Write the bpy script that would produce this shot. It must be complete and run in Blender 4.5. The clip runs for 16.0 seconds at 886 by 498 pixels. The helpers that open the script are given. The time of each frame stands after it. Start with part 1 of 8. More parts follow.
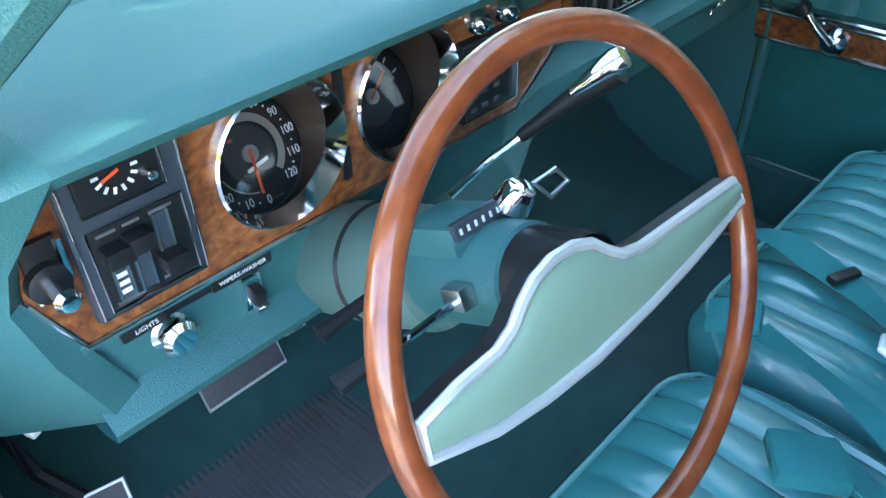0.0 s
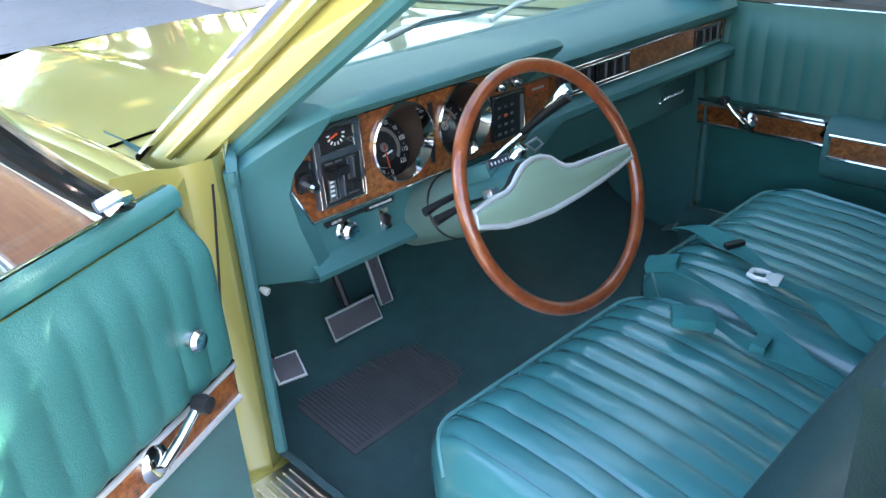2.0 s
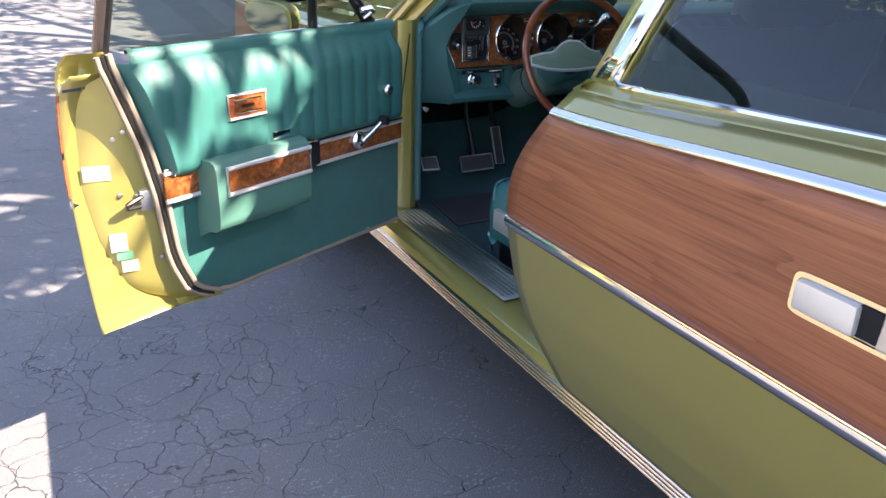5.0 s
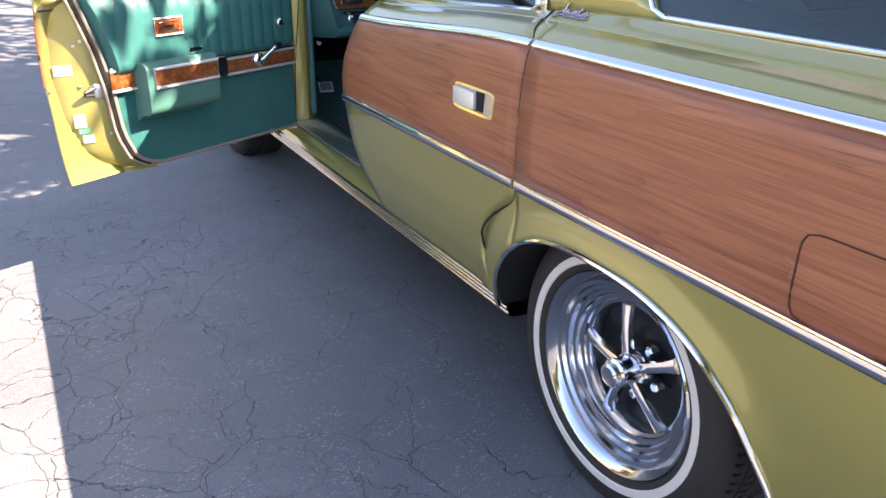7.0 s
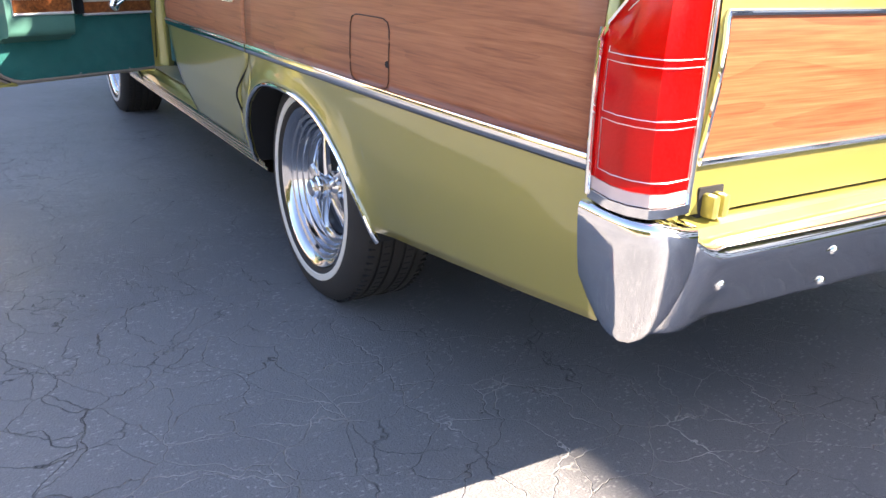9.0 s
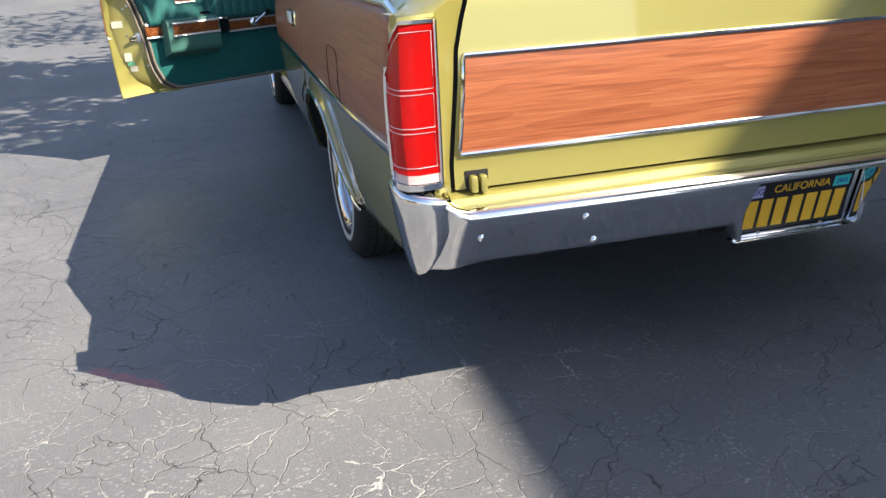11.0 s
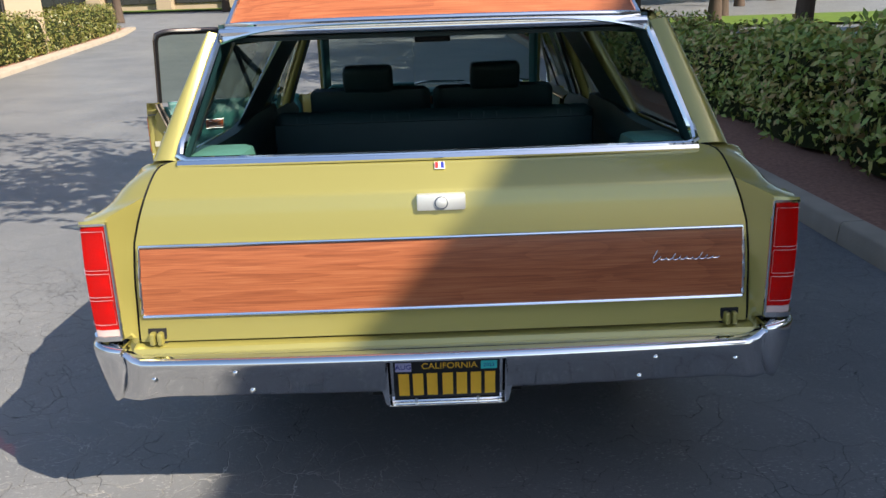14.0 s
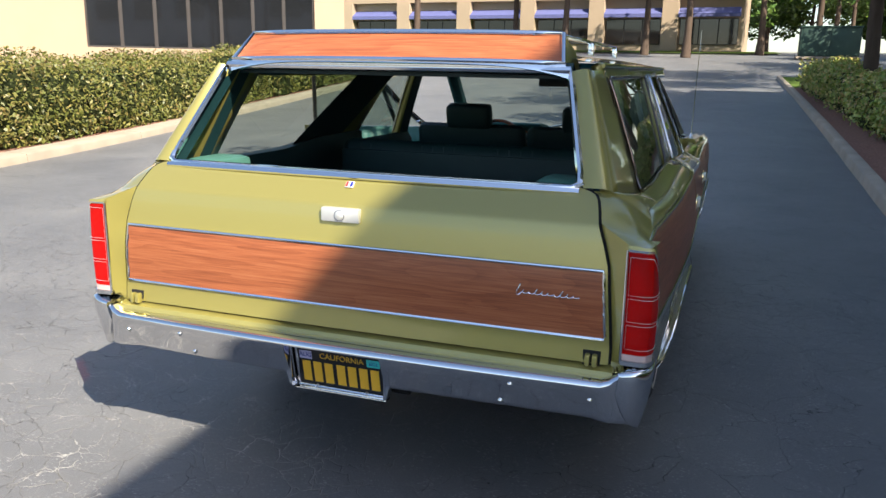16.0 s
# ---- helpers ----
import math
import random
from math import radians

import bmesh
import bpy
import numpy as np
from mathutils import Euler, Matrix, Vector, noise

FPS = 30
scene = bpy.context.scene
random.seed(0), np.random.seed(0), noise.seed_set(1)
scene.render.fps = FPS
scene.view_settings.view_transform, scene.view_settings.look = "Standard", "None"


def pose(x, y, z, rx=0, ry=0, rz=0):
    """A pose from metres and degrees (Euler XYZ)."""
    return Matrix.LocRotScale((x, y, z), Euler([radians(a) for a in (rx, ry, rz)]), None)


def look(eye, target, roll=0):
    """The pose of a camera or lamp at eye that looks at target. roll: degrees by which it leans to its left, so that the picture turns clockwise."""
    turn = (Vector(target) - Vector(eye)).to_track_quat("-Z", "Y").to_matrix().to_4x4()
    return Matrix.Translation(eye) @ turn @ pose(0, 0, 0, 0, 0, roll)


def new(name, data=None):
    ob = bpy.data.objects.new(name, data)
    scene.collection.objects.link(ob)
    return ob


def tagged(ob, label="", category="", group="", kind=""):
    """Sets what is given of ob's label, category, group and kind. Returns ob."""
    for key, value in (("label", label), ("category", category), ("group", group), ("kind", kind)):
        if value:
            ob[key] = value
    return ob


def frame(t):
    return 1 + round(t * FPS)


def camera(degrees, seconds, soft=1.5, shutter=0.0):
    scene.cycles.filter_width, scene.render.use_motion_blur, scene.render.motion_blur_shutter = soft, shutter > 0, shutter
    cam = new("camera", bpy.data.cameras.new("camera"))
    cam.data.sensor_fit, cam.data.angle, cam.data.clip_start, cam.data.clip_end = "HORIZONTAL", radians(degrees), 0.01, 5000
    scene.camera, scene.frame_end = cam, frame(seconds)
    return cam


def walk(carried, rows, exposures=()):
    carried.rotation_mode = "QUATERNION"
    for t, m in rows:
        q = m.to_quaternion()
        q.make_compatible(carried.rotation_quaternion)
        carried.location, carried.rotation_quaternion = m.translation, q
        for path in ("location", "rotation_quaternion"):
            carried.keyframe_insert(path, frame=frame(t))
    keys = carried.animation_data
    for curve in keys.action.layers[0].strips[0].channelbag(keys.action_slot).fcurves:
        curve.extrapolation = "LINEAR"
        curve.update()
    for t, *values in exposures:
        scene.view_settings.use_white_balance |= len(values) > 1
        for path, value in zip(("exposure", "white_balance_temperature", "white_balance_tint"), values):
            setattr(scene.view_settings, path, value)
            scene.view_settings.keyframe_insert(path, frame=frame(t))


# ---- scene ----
cam = camera(59.2, 16.0)
PATH = [
    (0, (-0.771, 2.873, 1.277), (0.366, 3.976, 0.056), -1.5),
    (0.5, (-0.905, 2.757, 1.316), (0.328, 3.87, 0.201), -0.7),
    (1, (-1.022, 2.628, 1.346), (0.246, 3.808, 0.345), -1.5),
    (1.5, (-1.156, 2.469, 1.371), (0.095, 3.711, 0.427), -2.7),
    (2, (-1.301, 2.371, 1.372), (-0.086, 3.684, 0.479), -3.4),
    (2.5, (-1.453, 2.256, 1.385), (-0.33, 3.693, 0.563), -3.0),
    (3, (-1.55, 2.048, 1.368), (-0.53, 3.59, 0.606), -0.5),
    (3.2, (-1.601, 1.974, 1.36), (-0.621, 3.55, 0.615), 0.1),
    (5.3, (-1.891, 1.025, 1.237), (-1.028, 2.651, 0.456), 1.6),
    (5.5, (-1.926, 0.911, 1.219), (-1.05, 2.527, 0.43), 1.4),
    (6, (-1.95, 0.66, 1.213), (-1.031, 2.244, 0.407), 1.0),
    (6.5, (-1.917, 0.423, 1.205), (-1.002, 2.014, 0.409), 1.7),
    (7, (-1.909, 0.194, 1.222), (-1.016, 1.797, 0.426), 0.6),
    (7.5, (-1.933, -0.075, 1.18), (-1.001, 1.495, 0.365), -0.3),
    (8, (-1.889, -0.284, 1.119), (-0.907, 1.248, 0.288), -0.4),
    (8.5, (-1.8, -0.528, 1.022), (-0.801, 0.998, 0.202), 0.3),
    (9, (-1.7, -0.729, 0.939), (-0.713, 0.861, 0.235), 1.8),
    (9.2, (-1.647, -0.785, 0.902), (-0.686, 0.845, 0.253), 1.7),
    (11.3, (-1.21, -1.579, 1.153), (-0.796, 0.209, 0.358), -4.2),
    (11.5, (-1.14, -1.605, 1.182), (-0.773, 0.164, 0.326), -5.0),
    (12, (-0.957, -1.688, 1.259), (-0.689, 0.085, 0.373), -6.0),
    (12.5, (-0.753, -1.826, 1.352), (-0.502, -0.01, 0.553), -4.0),
    (13, (-0.544, -1.958, 1.409), (-0.346, -0.103, 0.688), -2.6),
    (13.5, (-0.289, -1.997, 1.434), (-0.129, -0.106, 0.804), -1.5),
    (14, (-0.029, -2.064, 1.444), (-0.001, -0.145, 0.883), -1.8),
    (14.5, (0.252, -2.173, 1.451), (0.116, -0.25, 0.918), -1.2),
    (15, (0.519, -2.183, 1.434), (0.262, -0.268, 0.919), 0.4),
    (15.5, (0.809, -2.165, 1.43), (0.347, -0.277, 0.957), 0.9),
    (16, (1.104, -2.167, 1.432), (0.456, -0.33, 0.978), 1.0),
]
walk(cam, [(t, look(eye, target, roll)) for t, eye, target, roll in PATH], exposures=[(0.0, 5.22, 6550, 10), (1.0, 5.10, 6750, 13), (2.0, 4.80, 7100, 15), (3.2, 3.78, 7650, 21), (5.5, 2.98, 7000, 22), (8.0, 3.00, 7000, 22), (9.2, 2.90, 6800, 18), (11.3, 1.64, 6400, 11), (12.5, 1.54, 6350, 10), (14.0, 1.48, 6400, 10), (16.0, 1.68, 6450, 10)])

# ---- world, sun and exposure ----
SUN_AT = Vector((0.885, -0.72, 1.0)).normalized()
world = bpy.data.worlds.new("sky")
scene.world = world
world.use_nodes = True
wn = world.node_tree
sky = wn.nodes.new("ShaderNodeTexSky")
sky.sky_type = "NISHITA"
sky.sun_disc = False
sky.sun_elevation = math.asin(SUN_AT.z)
sky.sun_rotation = math.atan2(SUN_AT.x, SUN_AT.y)
wn.links.new(sky.outputs[0], wn.nodes["Background"].inputs[0])
wn.nodes["Background"].inputs[1].default_value = 0.082
sun_data = bpy.data.lights.new("sun", "SUN")
sun_data.energy, sun_data.angle, sun_data.color = 4.15, radians(0.2), (1.0, 0.91, 0.76)
sun = new("sun", sun_data)
sun.matrix_world = look(SUN_AT * 30, (0, 0, 0))


# ---- materials ----
def shader(name, base, rough=0.5, metal=0.0, coat=0.0, bump=0.0, bump_scale=200.0, vary=0.0, vary_scale=3.0,
           coat_rough=0.05, spec=0.5, trans=0.0, ior=1.45, emit=None, stretch=(1, 1, 1), sheen=0.0, coat_ior=1.5):
    """A surface with colour that varies at one scale and relief at another."""
    m = bpy.data.materials.new(name)
    m.use_nodes = True
    nt = m.node_tree
    b = nt.nodes["Principled BSDF"]
    b.inputs["Base Color"].default_value = (*base, 1)
    b.inputs["Roughness"].default_value = rough
    b.inputs["Metallic"].default_value = metal
    b.inputs["Coat Weight"].default_value = coat
    b.inputs["Coat Roughness"].default_value = coat_rough
    b.inputs["Specular IOR Level"].default_value = spec
    b.inputs["Transmission Weight"].default_value = trans
    b.inputs["IOR"].default_value = ior
    b.inputs["Sheen Weight"].default_value = sheen
    b.inputs["Coat IOR"].default_value = coat_ior
    if emit:
        b.inputs["Emission Color"].default_value = (*emit[0], 1)
        b.inputs["Emission Strength"].default_value = emit[1]
    co = nt.nodes.new("ShaderNodeTexCoord")
    mp = nt.nodes.new("ShaderNodeMapping")
    mp.inputs["Scale"].default_value = stretch
    nt.links.new(co.outputs["Object"], mp.inputs["Vector"])
    if vary:
        n = nt.nodes.new("ShaderNodeTexNoise")
        n.inputs["Scale"].default_value, n.inputs["Detail"].default_value = vary_scale, 6
        nt.links.new(mp.outputs[0], n.inputs["Vector"])
        mix = nt.nodes.new("ShaderNodeMix")
        mix.data_type = "RGBA"
        mix.inputs["A"].default_value = (*[c * (1 - vary) for c in base], 1)
        mix.inputs["B"].default_value = (*[min(1, c * (1 + vary)) for c in base], 1)
        nt.links.new(n.outputs["Fac"], mix.inputs["Factor"])
        nt.links.new(mix.outputs["Result"], b.inputs["Base Color"])
    if bump:
        n2 = nt.nodes.new("ShaderNodeTexNoise")
        n2.inputs["Scale"].default_value, n2.inputs["Detail"].default_value = bump_scale, 4
        nt.links.new(mp.outputs[0], n2.inputs["Vector"])
        bp = nt.nodes.new("ShaderNodeBump")
        bp.inputs["Strength"].default_value, bp.inputs["Distance"].default_value = bump, 0.004
        nt.links.new(n2.outputs["Fac"], bp.inputs["Height"])
        nt.links.new(bp.outputs[0], b.inputs["Normal"])
    return m


def ramp_of(nt, fac, stops):
    r = nt.nodes.new("ShaderNodeValToRGB")
    e = r.color_ramp.elements
    e[0].position, e[0].color = stops[0][0], (*stops[0][1], 1)
    e[1].position, e[1].color = stops[-1][0], (*stops[-1][1], 1)
    for p, c in stops[1:-1]:
        k = e.new(p)
        k.color = (*c, 1)
    nt.links.new(fac, r.inputs["Fac"])
    return r


def wood_vinyl(name, stops, grain, figure_size, rough=0.4, coat=0.3, fine=0.45, figure=0.16, rings=26.0, warp=0.0):
    """Printed wood: long streaks, ring lines in broad arches, and fine pores."""
    m = shader(name, stops[0][1], rough=rough, coat=coat, coat_rough=0.10)
    nt = m.node_tree
    b = nt.nodes["Principled BSDF"]
    co = nt.nodes["Texture Coordinate"]

    def noise_at(size, scale, detail, distortion=0.0):
        mp = nt.nodes.new("ShaderNodeMapping")
        mp.inputs["Scale"].default_value = size
        nt.links.new(co.outputs["Object"], mp.inputs["Vector"])
        n = nt.nodes.new("ShaderNodeTexNoise")
        n.inputs["Scale"].default_value, n.inputs["Detail"].default_value, n.inputs["Distortion"].default_value = scale, detail, distortion
        nt.links.new(mp.outputs[0], n.inputs["Vector"])
        return n.outputs["Fac"]

    def math_of(op, a, c):
        q = nt.nodes.new("ShaderNodeMath")
        q.operation = op
        for k, v in enumerate((a, c)):
            if isinstance(v, (int, float)):
                q.inputs[k].default_value = v
            else:
                nt.links.new(v, q.inputs[k])
        return q.outputs[0]

    streak = noise_at(grain, 1.0, 5, warp)
    pores = noise_at(tuple(2.7 * g for g in grain), 1.0, 3)
    body = math_of("ADD", math_of("MULTIPLY", streak, 1 - fine), math_of("MULTIPLY", pores, fine))
    tone = noise_at(figure_size, 0.6, 3)
    body = math_of("ADD", math_of("MULTIPLY", body, 0.72), math_of("MULTIPLY", tone, 0.28))
    saw = math_of("FRACT", math_of("MULTIPLY", noise_at(figure_size, 1.0, 2, 0.25), rings), 0.0)
    dip = nt.nodes.new("ShaderNodeMapRange")
    dip.inputs["From Min"].default_value, dip.inputs["From Max"].default_value = 0.0, 0.5
    dip.inputs["To Min"].default_value, dip.inputs["To Max"].default_value = -figure, 0.0
    nt.links.new(saw, dip.inputs["Value"])
    strength = noise_at(tuple(0.7 * g for g in figure_size), 1.3, 2)
    total = math_of("ADD", body, math_of("MULTIPLY", dip.outputs[0], math_of("MULTIPLY", strength, 1.6)))
    r = ramp_of(nt, total, stops)
    nt.links.new(r.outputs["Color"], b.inputs["Base Color"])
    return m


WOOD = wood_vinyl("wood_grain_vinyl", [(0.24, (0.105, 0.030, 0.012)), (0.38, (0.215, 0.066, 0.027)), (0.50, (0.290, 0.096, 0.040)), (0.66, (0.37, 0.135, 0.060))], (130, 2.6, 130), (6.0, 0.8, 12.0), figure=0.12, rings=9.0, fine=0.5, warp=0.25, coat=0.16, rough=0.45)
GATE_WOOD = wood_vinyl("gate_wood_vinyl", [(0.24, (0.10, 0.026, 0.010)), (0.40, (0.23, 0.064, 0.024)), (0.52, (0.32, 0.098, 0.038)), (0.66, (0.40, 0.145, 0.062))], (3.4, 120, 150), (0.9, 5.0, 8.0), figure=0.09, rings=10.0, fine=0.5, warp=0.25, coat=0.2)
BURL = wood_vinyl("burl_wood", [(0.30, (0.040, 0.011, 0.004)), (0.45, (0.165, 0.048, 0.013)), (0.55, (0.27, 0.090, 0.026)), (0.68, (0.38, 0.155, 0.052))], (30, 30, 40), (22, 22, 26), rough=0.3, coat=0.5, figure=0.10, rings=7.0, warp=2.2)
RIM_WOOD = wood_vinyl("rim_wood", [(0.3, (0.11, 0.022, 0.007)), (0.5, (0.22, 0.050, 0.015)), (0.7, (0.31, 0.090, 0.030))], (26, 26, 26), (8, 8, 8), rough=0.28, coat=0.7, figure=0.0)
PAINT = shader("metallic_green_paint", (0.338, 0.296, 0.080), rough=0.34, metal=0.45, coat=1.0, coat_ior=1.6, coat_rough=0.04, vary=0.04, vary_scale=900)
CHROME = shader("chrome", (0.78, 0.78, 0.79), rough=0.07, metal=1.0, vary=0.04, vary_scale=14)
SATIN = shader("satin_silver", (0.72, 0.72, 0.70), rough=0.38, metal=0.6, vary=0.06, vary_scale=30)
STEEL = shader("brushed_steel", (0.55, 0.55, 0.56), rough=0.32, metal=1.0, vary=0.1, vary_scale=30)
FRAME_METAL = shader("bronzed_metal", (0.16, 0.13, 0.12), rough=0.24, metal=0.9, vary=0.2, vary_scale=20)
VINYL = shader("teal_vinyl", (0.046, 0.215, 0.215), rough=0.27, bump=0.12, bump_scale=420, vary=0.16, vary_scale=5, coat=0.8, coat_rough=0.13)
PIPING = shader("pale_teal_piping", (0.10, 0.28, 0.27), rough=0.35, vary=0.1, vary_scale=30)
PEDAL = shader("pedal_rubber", (0.085, 0.080, 0.086), rough=0.55, bump=0.3, bump_scale=200, vary=0.2, vary_scale=30)
# darker copy of the cabin teal, with the rear cabin's shade in its colour
SHADED_TRIM = shader("shaded_teal_trim", (0.0065, 0.030, 0.034), rough=0.5, bump=0.25, bump_scale=420, vary=0.16, vary_scale=5)
DASH = shader("teal_dash_padding", (0.033, 0.125, 0.124), rough=0.5, bump=0.3, bump_scale=520, vary=0.12, vary_scale=6)
CARPET = shader("teal_carpet", (0.023, 0.094, 0.090), rough=0.95, bump=1.0, bump_scale=650, vary=0.35, vary_scale=22, spec=0.1, sheen=0.2)
DOOR_VINYL = shader("teal_door_vinyl", (0.024, 0.120, 0.108), rough=0.45, bump=0.25, bump_scale=420, vary=0.2, vary_scale=7)
PALE = shader("pale_green_plastic", (0.20, 0.29, 0.21), rough=0.4, vary=0.08, vary_scale=18, coat=0.2)
ARM = shader("grey_green_armrest", (0.055, 0.155, 0.125), rough=0.5, bump=0.2, bump_scale=400, vary=0.1, vary_scale=9)
BLACK = shader("black_plastic", (0.012, 0.012, 0.013), rough=0.35, vary=0.2, vary_scale=25)
DARK = shader("dark_cavity", (0.010, 0.010, 0.011), rough=0.9, vary=0.2, vary_scale=6)
RUBBER = shader("tyre_rubber", (0.024, 0.0205, 0.0185), rough=0.75, bump=0.3, bump_scale=150, vary=0.3, vary_scale=12)
MAT_RUBBER = shader("ribbed_rubber", (0.10, 0.098, 0.100), rough=0.6, vary=0.3, vary_scale=12)
WHITEWALL = shader("whitewall_rubber", (0.62, 0.57, 0.50), rough=0.6, vary=0.1, vary_scale=20)
WHITE = shader("white_paint", (0.75, 0.75, 0.72), rough=0.5, vary=0.08, vary_scale=30)
ORANGE = shader("orange_needle", (0.75, 0.10, 0.03), rough=0.4, vary=0.05, vary_scale=30)
AMBER = shader("amber_enamel", (0.36, 0.075, 0.018), rough=0.35, coat=0.5, vary=0.2, vary_scale=40)
BEIGE_SEAL = shader("beige_seal", (0.20, 0.165, 0.13), rough=0.7, vary=0.2, vary_scale=40)
YELLOW = shader("plate_yellow", (0.75, 0.42, 0.035), rough=0.45, vary=0.06, vary_scale=50)
PLATE = shader("plate_black", (0.012, 0.012, 0.014), rough=0.4, vary=0.2, vary_scale=40)
LILAC = shader("sticker_lilac", (0.42, 0.40, 0.62), rough=0.5, vary=0.06, vary_scale=60)
CYAN = shader("sticker_cyan", (0.05, 0.50, 0.50), rough=0.5, vary=0.06, vary_scale=60)
BLUE_INK = shader("ink_blue", (0.02, 0.03, 0.25), rough=0.5, vary=0.06, vary_scale=60)


def lens_material(name, tint, body):
    """Moulded plastic: a clear tinted layer with a share of milky body colour and a thin gloss."""
    m = glass_material(name, tint, 0.08)
    nt = m.node_tree
    out = nt.nodes["Material Output"]
    base = out.inputs[0].links[0].from_node
    df = nt.nodes.new("ShaderNodeBsdfDiffuse")
    df.inputs[0].default_value = (*body, 1)
    co = nt.nodes.new("ShaderNodeTexCoord")
    wv = nt.nodes.new("ShaderNodeTexVoronoi")
    wv.inputs["Scale"].default_value = 170
    bp = nt.nodes.new("ShaderNodeBump")
    bp.inputs["Strength"].default_value, bp.inputs["Distance"].default_value = 0.35, 0.002
    nt.links.new(co.outputs["Object"], wv.inputs["Vector"])
    nt.links.new(wv.outputs["Distance"], bp.inputs["Height"])
    nt.links.new(bp.outputs[0], df.inputs["Normal"])
    mx = nt.nodes.new("ShaderNodeMixShader")
    mx.inputs[0].default_value = 0.50
    nt.links.new(base.outputs[0], mx.inputs[1])
    nt.links.new(df.outputs[0], mx.inputs[2])
    nt.links.new(mx.outputs[0], out.inputs[0])
    return m



RIM_CHROME = shader("rim_chrome", (0.52, 0.53, 0.56), rough=0.10, metal=1.0, vary=0.06, vary_scale=20)
ROCKER_METAL = shader("worn_bright_trim", (0.46, 0.43, 0.40), rough=0.20, metal=1.0, vary=0.12, vary_scale=8)
GILT = shader("gilt_chrome", (0.86, 0.74, 0.47), rough=0.12, metal=1.0, vary=0.06, vary_scale=40)
BADGE_METAL = shader("tarnished_chrome", (0.42, 0.35, 0.36), rough=0.25, metal=1.0, vary=0.15, vary_scale=90)
CLEAR_LENS = shader("clear_lens", (0.60, 0.45, 0.42), rough=0.12, coat=1.0, vary=0.2, vary_scale=24)
BELT = shader("teal_webbing", (0.020, 0.190, 0.195), rough=0.8, bump=0.5, bump_scale=900, vary=0.15, vary_scale=30)
CONCRETE = shader("concrete", (0.33, 0.275, 0.215), rough=0.9, bump=0.6, bump_scale=60, vary=0.3, vary_scale=2.5, spec=0.2)
STUCCO = shader("pale_stucco", (0.36, 0.28, 0.20), rough=0.95, bump=0.3, bump_scale=80, vary=0.12, vary_scale=0.6, spec=0.1)
STUCCO_GREY = shader("grey_stucco", (0.74, 0.73, 0.71), rough=0.95, bump=0.3, bump_scale=80, vary=0.15, vary_scale=0.6, spec=0.1)
BARK = shader("bark", (0.085, 0.062, 0.048), rough=0.95, bump=1.0, bump_scale=25, vary=0.45, vary_scale=9, spec=0.1, stretch=(1, 1, 0.25))
MULCH = shader("bark_mulch", (0.27, 0.140, 0.100), rough=0.95, bump=1.0, bump_scale=35, vary=0.6, vary_scale=30, spec=0.1)
GRASS = shader("lawn", (0.085, 0.13, 0.025), rough=0.95, bump=1.0, bump_scale=60, vary=0.4, vary_scale=3, spec=0.1)
BOX_GREEN = shader("utility_green", (0.018, 0.045, 0.034), rough=0.6, vary=0.2, vary_scale=3)
BLUE = shader("awning_blue", (0.10, 0.11, 0.26), rough=0.8, vary=0.15, vary_scale=3)
DARK_PANE = shader("dark_window_glass", (0.012, 0.013, 0.015), rough=0.05, coat=0.5, vary=0.3, vary_scale=0.7)
FRAME_DARK = shader("dark_frame", (0.035, 0.030, 0.028), rough=0.5, vary=0.2, vary_scale=6)


def leaf_material(name, stops):
    m = shader(name, stops[0][1], rough=0.45)
    nt = m.node_tree
    b = nt.nodes["Principled BSDF"]
    g = nt.nodes.new("ShaderNodeNewGeometry")
    n = nt.nodes.new("ShaderNodeTexNoise")
    n.inputs["Scale"].default_value = 1.1
    nt.links.new(nt.nodes["Mapping"].outputs[0], n.inputs["Vector"])
    mx = nt.nodes.new("ShaderNodeMix")
    mx.inputs["Factor"].default_value = 0.5
    nt.links.new(g.outputs["Random Per Island"], mx.inputs["A"])
    nt.links.new(n.outputs["Fac"], mx.inputs["B"])
    r = ramp_of(nt, mx.outputs["Result"], stops)
    nt.links.new(r.outputs["Color"], b.inputs["Base Color"])
    b.inputs["Transmission Weight"].default_value = 0.0
    return m


LEAF = leaf_material("hedge_leaves", [(0.15, (0.047, 0.064, 0.011)), (0.45, (0.106, 0.115, 0.021)), (0.68, (0.178, 0.157, 0.040)), (0.88, (0.20, 0.115, 0.050))])
LEAF_R = leaf_material("shrub_leaves", [(0.15, (0.11, 0.18, 0.028)), (0.40, (0.24, 0.31, 0.055)), (0.58, (0.38, 0.38, 0.09)), (0.72, (0.48, 0.34, 0.135)), (0.9, (0.37, 0.185, 0.09))])
LEAF_T = leaf_material("tree_leaves", [(0.2, (0.035, 0.085, 0.014)), (0.6, (0.09, 0.15, 0.025)), (0.9, (0.16, 0.20, 0.04))])


